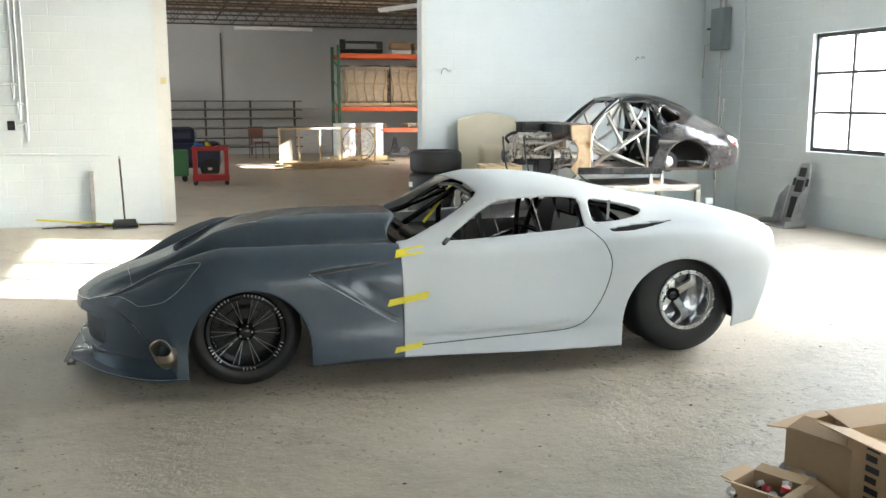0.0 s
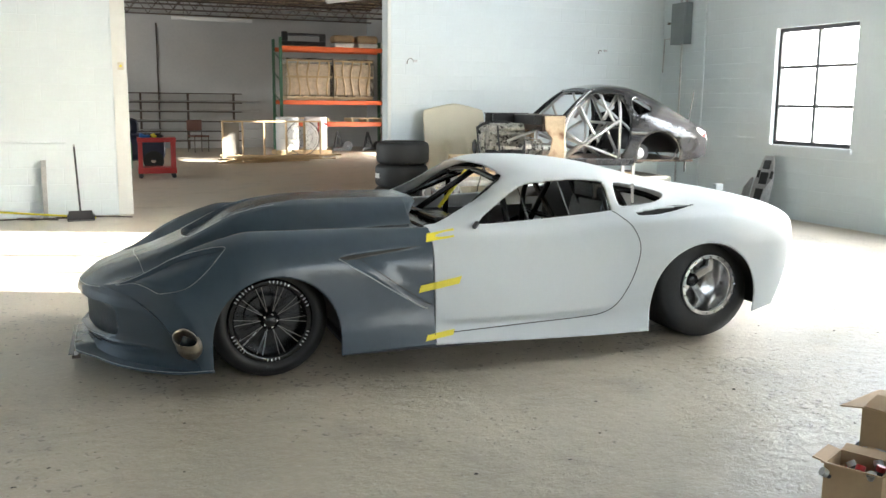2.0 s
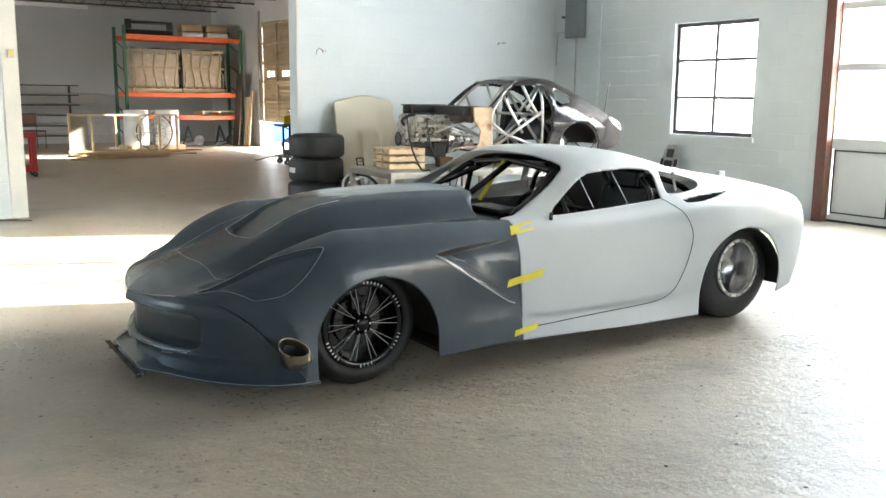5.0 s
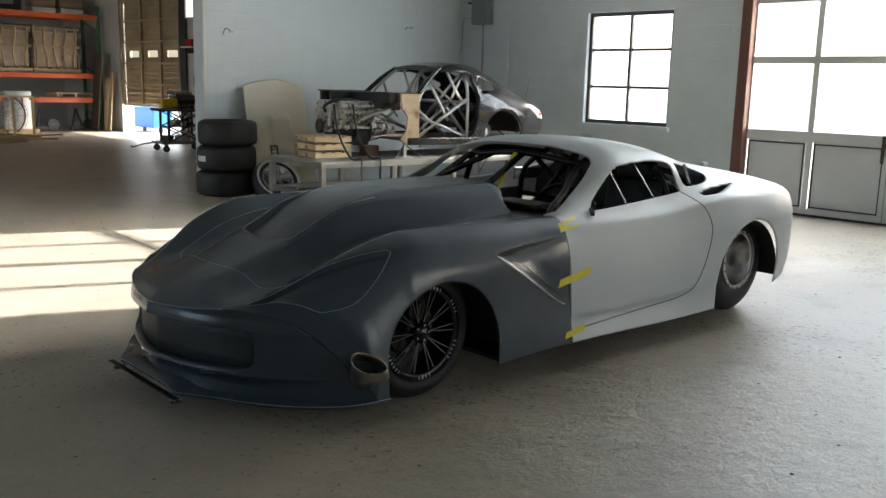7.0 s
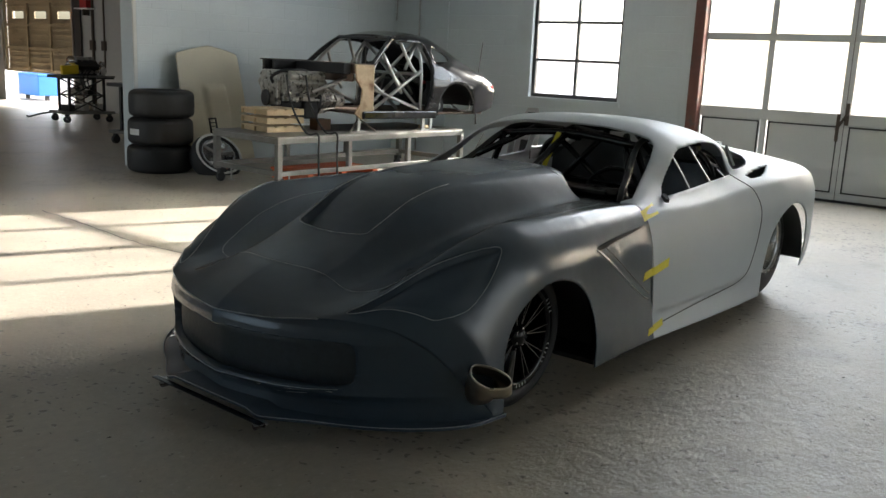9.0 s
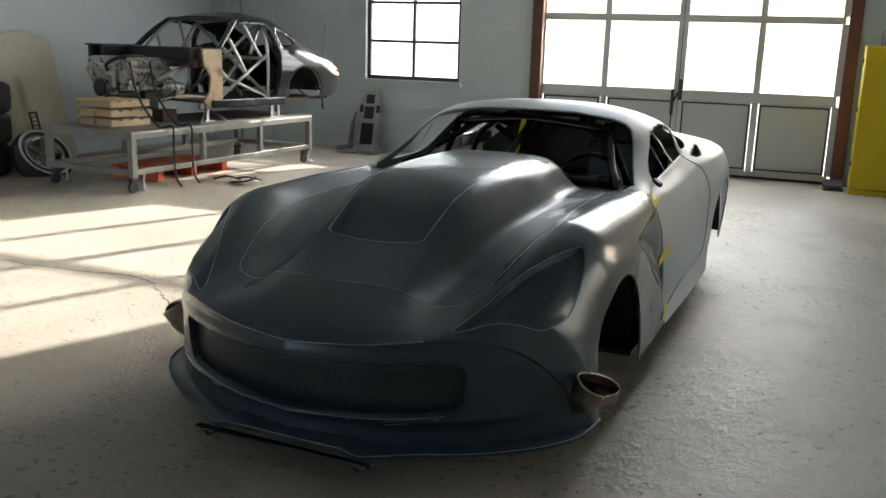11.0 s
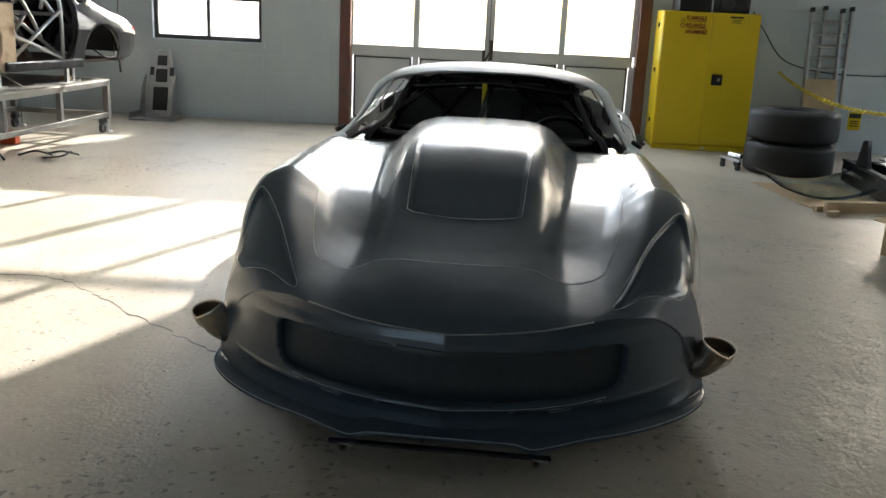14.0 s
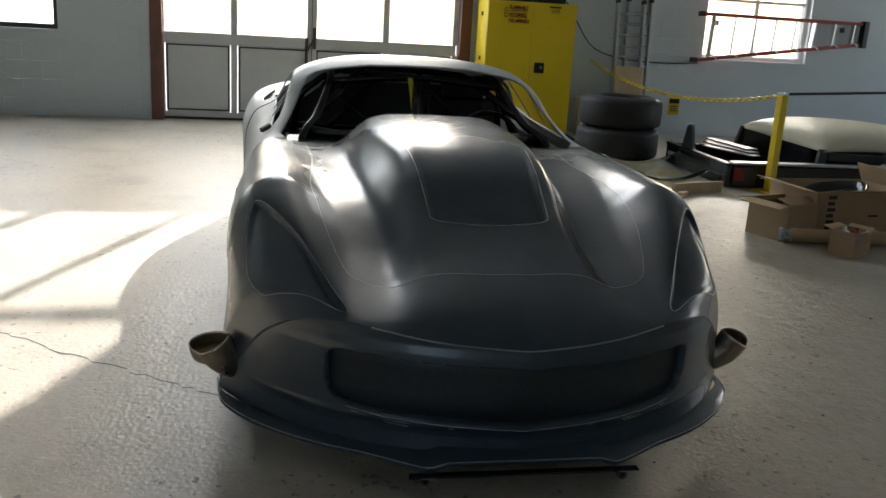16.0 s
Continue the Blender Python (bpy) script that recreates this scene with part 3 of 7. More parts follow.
CABIN = [
    (0.87, [(0, 0.792), (0.196, 0.788), (0.36, 0.782), (0.53, 0.772), (0.647, 0.768), (0.735, 0.768), (0.793, 0.725), (0.848, 0.57), (0.872, 0.3), (0.874, 0.25), (0.896, 0.15)]),
    (1.05, [(0, 0.895), (0.204, 0.89), (0.374, 0.878), (0.528, 0.86), (0.643, 0.836), (0.74, 0.768), (0.798, 0.72), (0.852, 0.56), (0.888, 0.285), (0.868, 0.245), (0.898, 0.148)]),
    (1.22, [(0, 0.995), (0.204, 0.99), (0.352, 0.975), (0.501, 0.945), (0.621, 0.9), (0.74, 0.765), (0.802, 0.715), (0.856, 0.55), (0.894, 0.284), (0.864, 0.24), (0.9, 0.144)]),
    (1.38, [(0, 1.083), (0.198, 1.078), (0.341, 1.062), (0.484, 1.03), (0.607, 0.96), (0.739, 0.765), (0.806, 0.71), (0.86, 0.54), (0.896, 0.285), (0.862, 0.238), (0.902, 0.14)]),
    (1.57, [(0, 1.117), (0.198, 1.112), (0.341, 1.098), (0.484, 1.066), (0.607, 0.99), (0.735, 0.775), (0.808, 0.71), (0.862, 0.54), (0.898, 0.287), (0.862, 0.236), (0.903, 0.134)]),
    (1.80, [(0, 1.113), (0.198, 1.108), (0.341, 1.093), (0.484, 1.06), (0.607, 0.99), (0.725, 0.79), (0.812, 0.715), (0.866, 0.54), (0.898, 0.29), (0.868, 0.236), (0.903, 0.128)]),
    (2.02, [(0, 1.092), (0.198, 1.087), (0.341, 1.072), (0.484, 1.038), (0.607, 0.975), (0.725, 0.812), (0.826, 0.735), (0.876, 0.56), (0.898, 0.32), (0.888, 0.24), (0.901, 0.124)]),
    (2.25, [(0, 1.045), (0.191, 1.04), (0.329, 1.026), (0.466, 0.995), (0.588, 0.94), (0.735, 0.825), (0.85, 0.76), (0.908, 0.59), (0.908, 0.35), (0.9, 0.24), (0.898, 0.122)]),
    (2.50, [(0, 0.985), (0.18, 0.98), (0.31, 0.967), (0.44, 0.94), (0.57, 0.9), (0.73, 0.83), (0.862, 0.775), (0.922, 0.61), (0.915, 0.36), (0.905, 0.24), (0.898, 0.122)]),
    (2.80, [(0, 0.93), (0.18, 0.926), (0.31, 0.917), (0.45, 0.9), (0.59, 0.872), (0.74, 0.832), (0.855, 0.775), (0.915, 0.61), (0.908, 0.36), (0.896, 0.24), (0.884, 0.13)]),
    (3.10, [(0, 0.882), (0.18, 0.879), (0.32, 0.873), (0.46, 0.862), (0.6, 0.845), (0.73, 0.82), (0.825, 0.77), (0.88, 0.61), (0.872, 0.36), (0.86, 0.24), (0.846, 0.14)]),
    (3.33, [(0, 0.828), (0.18, 0.827), (0.32, 0.824), (0.46, 0.818), (0.59, 0.806), (0.71, 0.788), (0.785, 0.745), (0.83, 0.6), (0.83, 0.36), (0.82, 0.25), (0.81, 0.15)]),
    (3.42, [(0, 0.79), (0.18, 0.79), (0.32, 0.787), (0.46, 0.78), (0.58, 0.77), (0.69, 0.75), (0.755, 0.7), (0.79, 0.58), (0.79, 0.36), (0.785, 0.25), (0.78, 0.16)]),]


def sweep(x, y):
    """How far a section is bent back round the nose and in at the tail."""
    a = min(abs(y) / 0.885, 1.05)
    if x < 0.0:
        return (-x / 0.933) ** 1.15 * (0.45 * a ** 3 + 0.13 * a)
    if x > 2.7:
        return -0.16 * min(1.0, (x - 2.7) / 0.72) ** 1.5 * a ** 2.5
    return 0.0


def inside(poly, u, v):
    n, c = len(poly), False
    for i in range(n):
        (x1, y1), (x2, y2) = poly[i], poly[(i + 1) % n]
        if (y1 > v) != (y2 > v) and u < (x2 - x1) * (v - y1) / (y2 - y1) + x1:
            c = not c
    return c


def nearest(poly, u, v):
    best = None
    for i in range(len(poly)):
        (x1, y1), (x2, y2) = poly[i], poly[(i + 1) % len(poly)]
        dx, dy = x2 - x1, y2 - y1
        t = max(0, min(1, ((u - x1) * dx + (v - y1) * dy) / (dx * dx + dy * dy + 1e-12)))
        p = (x1 + t * dx, y1 + t * dy)
        d = (p[0] - u) ** 2 + (p[1] - v) ** 2
        if best is None or d < best[0]:
            best = (d, p)
    return best[1]


def round_poly(pts, n=6):
    """A closed smooth outline through 2D points."""
    P = [Vector((*p, 0)) for p in pts]
    out = []
    for i in range(len(P)):
        a, b, c, d = P[i - 1], P[i], P[(i + 1) % len(P)], P[(i + 2) % len(P)]
        for k in range(n):
            t = k / n
            q = 0.5 * ((2 * b) + (c - a) * t + (2 * a - 5 * b + 4 * c - d) * t * t + (3 * b - a - 3 * c + d) * t ** 3)
            out.append((q.x, q.y))
    return out


def arch(cx, cz, r, z0, n=36):
    """Wheel opening: a round top on straight legs down past the sill."""
    pts = [(cx - r, z0)]
    for k in range(n + 1):
        a = math.pi - math.pi * k / n
        pts.append((cx + r * math.cos(a), cz + r * math.sin(a)))
    return pts + [(cx + r, z0)]


def body_grid(sections, x0, x1, nu, nv):
    """Points of one half of the shell, as rows along the car of points round the section."""
    keys = [s[0] for s in sections]
    vals = np.array([[c for p in s[1] for c in p] for s in sections])
    K = len(sections[0][1])
    us = np.linspace(x0, x1, nu)
    rows = monotone(keys, vals, us)
    mean = vals.mean(axis=0).reshape(K, 2)
    seg = np.r_[0, np.cumsum(np.hypot(*np.diff(mean, axis=0).T))]
    kk = seg / seg[-1]
    kk = np.r_[-kk[1], kk]
    q = np.linspace(0, 1, nv)
    grid = []
    for x, r in zip(us, rows):
        pts = r.reshape(K, 2)
        line = monotone(kk, np.vstack([[-pts[1][0], pts[1][1]], pts]), q)
        slim = 1 - 0.014 * smoothstep(1.0, 2.4, x)
        roof = 0.05 * smoothstep(.95, 1.25, x) * (1 - smoothstep(1.9, 2.5, x))
        grid.append([Vector((x + sweep(x, y), y * slim * (1 + roof * smoothstep(.82, 1.0, z)), z)) for y, z in line])
    return grid


def smoothstep(a, b, t):
    t = max(0.0, min(1.0, (t - a) / (b - a)))
    return t * t * (3 - 2 * t)


def dented(grid, dents):
    """Push the points inside an outline in: each dent is (outline, project, depth(u, v), edge width)."""
    nu, nv = len(grid), len(grid[0])
    out = [[p.copy() for p in row] for row in grid]
    for i in range(nu):
        for j in range(nv):
            p = grid[i][j]
            for poly, proj, keep, depth, width in dents:
                if not keep(p):
                    continue
                u, v = proj(p)
                if inside(poly, u, v):
                    e = nearest(poly, u, v)
                    d = math.hypot(e[0] - u, e[1] - v)
                    a = grid[min(i + 1, nu - 1)][j] - grid[max(i - 1, 0)][j]
                    b = grid[i][min(j + 1, nv - 1)] - grid[i][max(j - 1, 0)]
                    n = a.cross(b).normalized()
                    if j == 0:
                        n = Vector((n.x, 0.0, n.z)).normalized()
                    if n.dot(Vector((-1.0 if p.x < -0.5 and p.z < 0.45 else 0.0, 0.5, 1.0))) < 0:
                        n = -n
                    out[i][j] -= n * depth(u, v) * smoothstep(0, width, d)
    return out


def shell(grid, cuts=(), mirror=True):
    """A bmesh from the half grid and its mirror image, with openings cut out and their rims drawn onto the outlines."""
    bm = bmesh.new()
    nu, nv = len(grid), len(grid[0])
    for side in ((1, -1) if mirror else (1,)):
        V = [[bm.verts.new((p.x, p.y * side, p.z)) for p in row] for row in grid]
        for i in range(nu - 1):
            for j in range(nv - 1):
                q = (V[i][j], V[i + 1][j], V[i + 1][j + 1], V[i][j + 1])
                bm.faces.new(q if side > 0 else q[::-1])
    bmesh.ops.remove_doubles(bm, verts=[v for v in bm.verts if abs(v.co.y) < 1e-5], dist=1e-4)
    for poly, proj, put, keep in cuts:
        lo, hi = min(p[0] for p in poly) - 0.05, max(p[0] for p in poly) + 0.05
        kill = []
        for f in bm.faces:
            c = f.calc_center_median()
            if keep(c):
                u, v = proj(c)
                if lo <= u <= hi and inside(poly, u, v):
                    kill.append(f)
        edge = {v for f in kill for v in f.verts}
        bmesh.ops.delete(bm, geom=kill, context='FACES')
        for v in edge:
            if v.is_valid and v.link_faces and keep(v.co):
                u, w = proj(v.co)
                e = nearest(poly, u, w)
                if math.hypot(e[0] - u, e[1] - w) < 0.03 and e[0] > 0.8751 - 2 * (u < 0.86):
                    v.co = put(v.co, *e)
    bmesh.ops.delete(bm, geom=[v for v in bm.verts if not v.link_faces], context='VERTS')
    return bm


SIDE = (lambda c: (c.x, c.z), lambda c, u, v: Vector((u, c.y, v)))
PLAN = (lambda c: (c.x, abs(c.y)), lambda c, u, v: Vector((u, math.copysign(v, c.y), c.z)))
FRONT = (lambda c: (abs(c.y), c.z), lambda c, u, v: Vector((c.x, math.copysign(u, c.y), v)))

SIDE_WINDOW = round_poly([(1.18, .790), (1.30, .872), (1.42, .952), (1.52, .990), (1.78, 1.006), (1.985, .992), (2.01, .97), (2.02, .90), (2.03, .832), (2.01, .822), (1.80, .805), (1.45, .786), (1.22, .776)], 4)
REAR_WINDOW = round_poly([(2.085, .975), (2.22, .963), (2.38, .930), (2.455, .902), (2.36, .866), (2.12, .846), (2.08, .88)], 4)
SCREEN = [(0.86, -0.1), (0.86, .50), (0.87, .66), (0.93, .69), (1.10, .64), (1.28, .592), (1.365, .56), (1.395, .52), (1.388, .40), (1.365, -0.1)]
TAIL_CUT = [(3.6, .62), (3.285, .58), (3.22, .42), (3.13, .215), (2.93, .175), (2.93, .0), (3.7, .0), (3.7, .62)]
FRONT_ARCH = arch(0.03, 0.24, 0.325, -0.1)
REAR_ARCH = arch(2.585, 0.255, 0.380, -0.1)
QUARTER_VENT = [(2.17, .812), (2.33, .829), (2.62, .842), (2.44, .816), (2.30, .800), (2.18, .796)]
LAMP = round_poly([(-.735, .512), (-.66, .60), (-.59, .685), (-.525, .747), (-.44, .785), (-.32, .797), (-.235, .787), (-.215, .764), (-.29, .715), (-.41, .650), (-.54, .583), (-.65, .53), (-.715, .502)], 4)
SCOOP_PANEL = [(-0.374, -0.1), (-0.374, .05), (-0.367, .13), (-0.357, .175), (-0.340, .198), (-0.20, .206), (0.10, .225), (0.40, .245), (0.55, .25), (0.80, -0.1)]
GILL = [(0.345, .650), (0.50, .666), (0.80, .689), (0.8725, .694), (0.8725, .342), (0.833, .347), (0.79, .366), (0.70, .420)]
GRILLE = [(-0.05, .400), (.30, .402), (.48, .407), (.525, .406), (.548, .395), (.556, .37), (.554, .30), (.546, .262), (.528, .243), (.49, .233), (.40, .228), (.20, .222), (-0.05, .219)]
VENT = [(.200, .203), (.34, .209), (.486, .218), (.38, .199), (.30, .186), (.268, .184), (.235, .190)]


def lamp_depth(u, v):
    """Deepest under the crease on the inner side, almost flush along the lower edge."""
    d = abs((u + .215) * .262 - (v - .764) * .500) / .5645
    blister = 0.013 * math.exp(-((u + .45) / .11) ** 2 - ((d - .085) / .04) ** 2)
    return 0.006 + 0.020 * math.exp(-d / 0.045) - blister


def thicken(ob, t):
    md = ob.modifiers.new("thick", 'SOLIDIFY')
    md.thickness, md.offset = t, -1
    return ob


def fascia_point(v, w):
    """Point of the nose below the hood's edge: v along the half edge, w down from the edge to the splitter."""
    K = np.array(NOSE[0][1])
    seg = np.r_[0, np.cumsum(np.hypot(*np.diff(K, axis=0).T))]
    y, z = monotone(seg / seg[-1], K, v)[0]
    zz = z + (0.112 - z) * w
    fade = max(0.0, 1 - (y / 0.80) ** 4)
    push = float(np.interp(zz, (.112, .135, .165, .185, .200, .207, .213, .22, .26, .36, .40, .425, .45, .50), (.030, .032, .034, .026, .010, .001, .000, .006, .008, -.004, -.012, -.008, .0, .0))) * fade
    return Vector((-0.933 + sweep(-0.933, y) + push, y, zz))


def build_car():
    car = thing("drag_car", CAR, "unfinished race coupe, slate-grey nose, white primer body, yellow seam tape", "car")

    # slate-grey front clip with lamp recesses, scoop panel and side gill
    g = body_grid(NOSE, -0.933, 0.8735, 330, 210)
    top, flank = (lambda c: c.z > 0.42), (lambda c: c.y > 0.6)
    g = dented(g, [(LAMP, PLAN[0], top, lamp_depth, 0.014),
                   (SCOOP_PANEL, PLAN[0], top, lambda u, v: 0.034 * (1 - smoothstep(-0.34, 0.20, u)), 0.012),
                   (GILL, SIDE[0], flank, lambda u, v: 0.034 * (1 - smoothstep(0.42, 0.87, u)) * (0.35 + 0.65 * smoothstep(0.0, 0.11, (u - 0.345) * 0.525 + (v - 0.65) * 0.851)), 0.014)])
    bm = shell(g, [(FRONT_ARCH, *SIDE, lambda c: abs(c.y) > 0.5)])
    tree_front = BVHTree.FromBMesh(bm)
    thicken(part("front_clip", bm, M_PRIMER, car, "slate-grey moulded hood and wings with a tall scoop", smooth=True, keep=True), 0.008)
    # tail of the scoop, standing back over the windscreen opening
    last = [p for p in g[-1] if p.y < 0.455]
    bm = bmesh.new()
    rows = []
    for dx, inset, dz in ((0.0, 0.0, 0.0), (0.03, 0.0, 0.0), (0.06, 0.004, -0.002), (0.078, 0.012, -0.005), (0.082, 0.022, -0.014)):
        half = [Vector((p.x + dx * (1 - smoothstep(0.26, 0.41, p.y)), p.y - inset * (p.y > 0.2), p.z + dz)) for p in last]
        rows.append([bm.verts.new((p.x, -p.y, p.z)) for p in half[:0:-1]] + [bm.verts.new(p) for p in half])
    for a, b in zip(rows, rows[1:]):
        for k in range(len(a) - 1):
            bm.faces.new((a[k], a[k + 1], b[k + 1], b[k]))
    part("scoop_tail", bm, M_PRIMER, car, smooth=True)
    bm = bmesh.new()
    bm.faces.new([bm.verts.new(v) for v in [Vector((p.x - 0.012, p.y * 0.985, p.z - 0.012)) for p in last] + [Vector((p.x - 0.012, -p.y * 0.985, p.z - 0.012)) for p in last[:0:-1]]])
    part("scoop_rear", bm, M_BLACK, car, "black open rear of the scoop")

    # nose below the hood edge
    rows = [[fascia_point(v, w) for w in np.linspace(0, 1, 80)] for v in np.linspace(0, 1, 130)]
    rows = dented(rows, [(VENT, FRONT[0], lambda c: c.x < -0.6, lambda u, v: 0.010, 0.006)])
    bm = shell(rows, [(GRILLE, *FRONT, lambda c: c.x < -0.4)])
    rim = [e for e in bm.edges if e.is_boundary and all(inside([(-.2, .425), (.60, .425), (.60, .212), (-.2, .212)], abs(v.co.y), v.co.z) and v.co.x < -0.5 for v in e.verts)]
    made = bmesh.ops.extrude_edge_only(bm, edges=rim)['geom']
    for v in made:
        if isinstance(v, bmesh.types.BMVert):
            v.co.x += 0.050
            v.co.y *= 0.98
    tree_nose = BVHTree.FromBMesh(bm)
    part("nose_panel", bm, M_PRIMER, car, "slate-grey nose panel round the grille opening", smooth=True, keep=True)
    bm = bmesh.new()
    cols = []
    for k in range(41):
        y = -.60 + 1.2 * k / 40
        x = -0.893 + sweep(-0.933, y)
        cols.append([bm.verts.new((x - 0.02 * (z - .3), y, z)) for z in (.205, .28, .36, .425)])
    for a, b in zip(cols, cols[1:]):
        for i in range(3):
            bm.faces.new((a[i], b[i], b[i + 1], a[i + 1]))
    thicken(part("grille_panel", bm, M_GRILLE, car, "matt blanked-off grille, recess shade put into its colour", smooth=True), 0.006)

    # splitter with raised lip, and the bar under it
    half = [(p.x, p.y) for p in smooth_path([(-.964, 0, 0), (-.963, .15, 0), (-.958, .265, 0), (-.925, .335, 0), (-.85, .45, 0), (-.79, .562, 0), (-.71, .675, 0), (-.60, .787, 0), (-.46, .872, 0), (-.29, .896, 0)], 5)]
    edge = [(x, -y) for x, y in half[:0:-1]] + half

    def tray(y):
        return 0.104 + 0.018 * (1 - smoothstep(0.215, 0.285, abs(y)))
    bm = bmesh.new()
    rings = [[bm.verts.new((x + q * (-0.27 - x), y * (1 - 0.02 * q), tray(y) + h)) for x, y in edge] for q, h in ((0.3, 0.0), (0.004, 0.0), (0, 0.004), (0, 0.010), (0.004, 0.013), (0.3, 0.013))]
    for a, b in zip(rings, rings[1:]):
        for k in range(len(a) - 1):
            bm.faces.new((a[k], a[k + 1], b[k + 1], b[k]))
    part("splitter", bm, M_PRIMER, car, "slate-grey splitter lip", smooth=True)
    part("splitter_edge", tube([(x - .001, y, tray(y) + .013) for x, y in edge], 0.0016, 6), M_EDGE, car, "pale edge line along the splitter", smooth=True)
    b = part("bumper_bar", joined(bar((-.978, -.335, .106), (-.978, .335, .106), 0.026, 0.004), bar((-.966, -.335, .098), (-.966, .335, .098), 0.004, 0.018)), M_BLACKG, car, "black steel angle bar under the splitter", bevel=0.001)
    for y in (-.291, .291):
        part("bar_clamp", lathe([(-.022, .007), (-.022, .014), (.022, .014), (.022, .007)], 16, 'x'), M_STEEL_DARK, car).matrix_local = pose(-0.955, y, .084)
        part("bar_tab", slab([(-1.0, y - .03), (-.95, y - .045), (-.93, y + .03), (-.975, y + .03)], 0.004, 'z'), M_ALU, car, "small bare tab under the bar").location.z = 0.099

    # white body
    g = body_grid(CABIN, 0.874, 3.42, 260, 150)
    bm = shell(g, [(REAR_ARCH, *SIDE, lambda c: abs(c.y) > 0.5), (SIDE_WINDOW, *SIDE, lambda c: abs(c.y) > 0.5 and c.z > 0.7), (REAR_WINDOW, *SIDE, lambda c: abs(c.y) > 0.45 and c.z > 0.7),
                   (SCREEN, *PLAN, lambda c: c.z > 0.75), (QUARTER_VENT, *SIDE, lambda c: abs(c.y) > 0.6 and c.z > 0.7), (TAIL_CUT, *SIDE, lambda c: c.x > 2.9 and c.z < 0.62)])
    tree = BVHTree.FromBMesh(bm)
    thicken(part("body_shell", bm, M_WHITE, car, "white primer body shell with roof and quarter panels", smooth=True, keep=True), 0.008)
    end = [p for p in g[-1] if p.z > 0.57]
    bm = bmesh.new()
    bm.faces.new([bm.verts.new(p) for p in end] + [bm.verts.new((p.x, -p.y, p.z)) for p in end[:0:-1]])
    part("tail_panel", bm, M_WHITE, car)
    part("spoiler_stub", box(3.18, -.14, .86, 3.24, -.10, .905), M_WHITE, car, bevel=0.004)

    def on_side(t, x, z, s, out=0.0):
        hit = t.ray_cast(Vector((x, s * 2, z)), Vector((0, -s, 0)))[0]
        return Vector((x, hit.y + s * out, z)) if hit else None

    def on_top(t, x, y, out=0.0):
        hit = t.ray_cast(Vector((x, y, 2)), Vector((0, 0, -1)))[0]
        return Vector((x, y, hit.z + out)) if hit else None

    def on_front(y, z, out=0.001):
        hit = tree_nose.ray_cast(Vector((-2, y, z)), Vector((1, 0, 0)))[0]
        return Vector((hit.x - out, y, z)) if hit else None

    def line(name, pts, r, mat, label=""):
        pts = [p for p in pts if p is not None]
        if len(pts) > 2:
            part(name, tube(pts, r, 6), mat, car, label, smooth=True)

    gap = M_BLACK
    for s in (-1, 1):
        cut = [p for p in smooth_path([(2.03, 0, .82), (2.06, 0, .80), (2.11, 0, .73), (2.135, 0, .64), (2.12, 0, .54), (2.07, 0, .42), (1.99, 0, .31), (1.90, 0, .252), (1.75, 0, .233), (1.4, 0, .222), (0.88, 0, .208)], 8)]
        line("door_gap", [on_side(tree, p.x, p.z, s, 0.0) for p in cut], 0.0028, gap, "dark shut line of the door")
        line("body_seam", [on_side(tree, 0.8755, z, s, 0.0) for z in np.linspace(.16, .755, 30)], 0.0012, gap, "open seam between nose and body")
        line("lamp_edge", [on_top(tree_front, u, s * v, 0.0005) for u, v in LAMP + LAMP[:1]], 0.0014, M_EDGE, "pale rubbed edge of the lamp recess, highlight painted in")
        line("hood_seam", [on_top(tree_front, x, s * y, 0.0) for x, y in [(p.x, p.y) for p in smooth_path([(0.84, .575, 0), (0.5, .56, 0), (0.1, .58, 0), (-0.10, .57, 0), (-0.30, .545, 0), (-0.47, .505, 0), (-0.545, .470, 0), (-0.585, .40, 0), (-0.615, .25, 0), (-0.635, .1, 0), (-0.64, 0.0, 0)], 8)]], 0.0009, M_EDGE, "thin pale parting line of the hood")
        line("nose_edge", [Vector((p.x - 0.001, s * p.y, p.z + 0.001)) for p in body_grid(NOSE, -0.933, 0, 2, 150)[0] if p.y < .44], 0.0024, M_EDGE, "rubbed leading edge of the hood, highlight painted in")
        line("scoop_edge", [on_top(tree_front, u, s * v, 0.001) for u, v in ((-0.3785, .0), (-0.3785, .05), (-0.3715, .132), (-0.361, .178), (-0.342, .2025), (-0.30, .2055), (-0.20, .2105), (-0.1, .2165), (0.02, .224), (.12, .231))], 0.0018, M_EDGE)
        line("grille_edge", [on_front(y, z) for y, z in ((s * .50, .228), (s * .40, .2185), (s * .30, .215), (s * .20, .212), (s * .1, .2105), (0, .2095))], 0.0014, M_EDGE, "rubbed lower lip of the grille opening, highlight painted in")
        line("vent_edge", [on_front(s * y, z) for y, z in VENT + VENT[:1]], 0.0013, M_EDGE, "pale outline of the moulded chin vent")
        # near-side gill crease gets a painted highlight, far side plain gelcoat
        part("gill_edge", tube([p for p in (on_side(tree_front, x, z, s, 0.0) for x, z in ((.352, .640), (.43, .590), (.5, .549), (.6, .484), (.7, .420), (.76, .383), (.80, .360), (.833, .349))) if p], 0.0035, 8), M_EDGE if s < 0 else M_PRIMER, car, smooth=True)
        line("gill_crease", [on_side(tree_front, x, z, s, 0.0) for x, z in ((.47, .630), (.55, .573), (.65, .501), (.75, .432), (.85, .368))], 0.002, gap, "dark crease of the side gill")
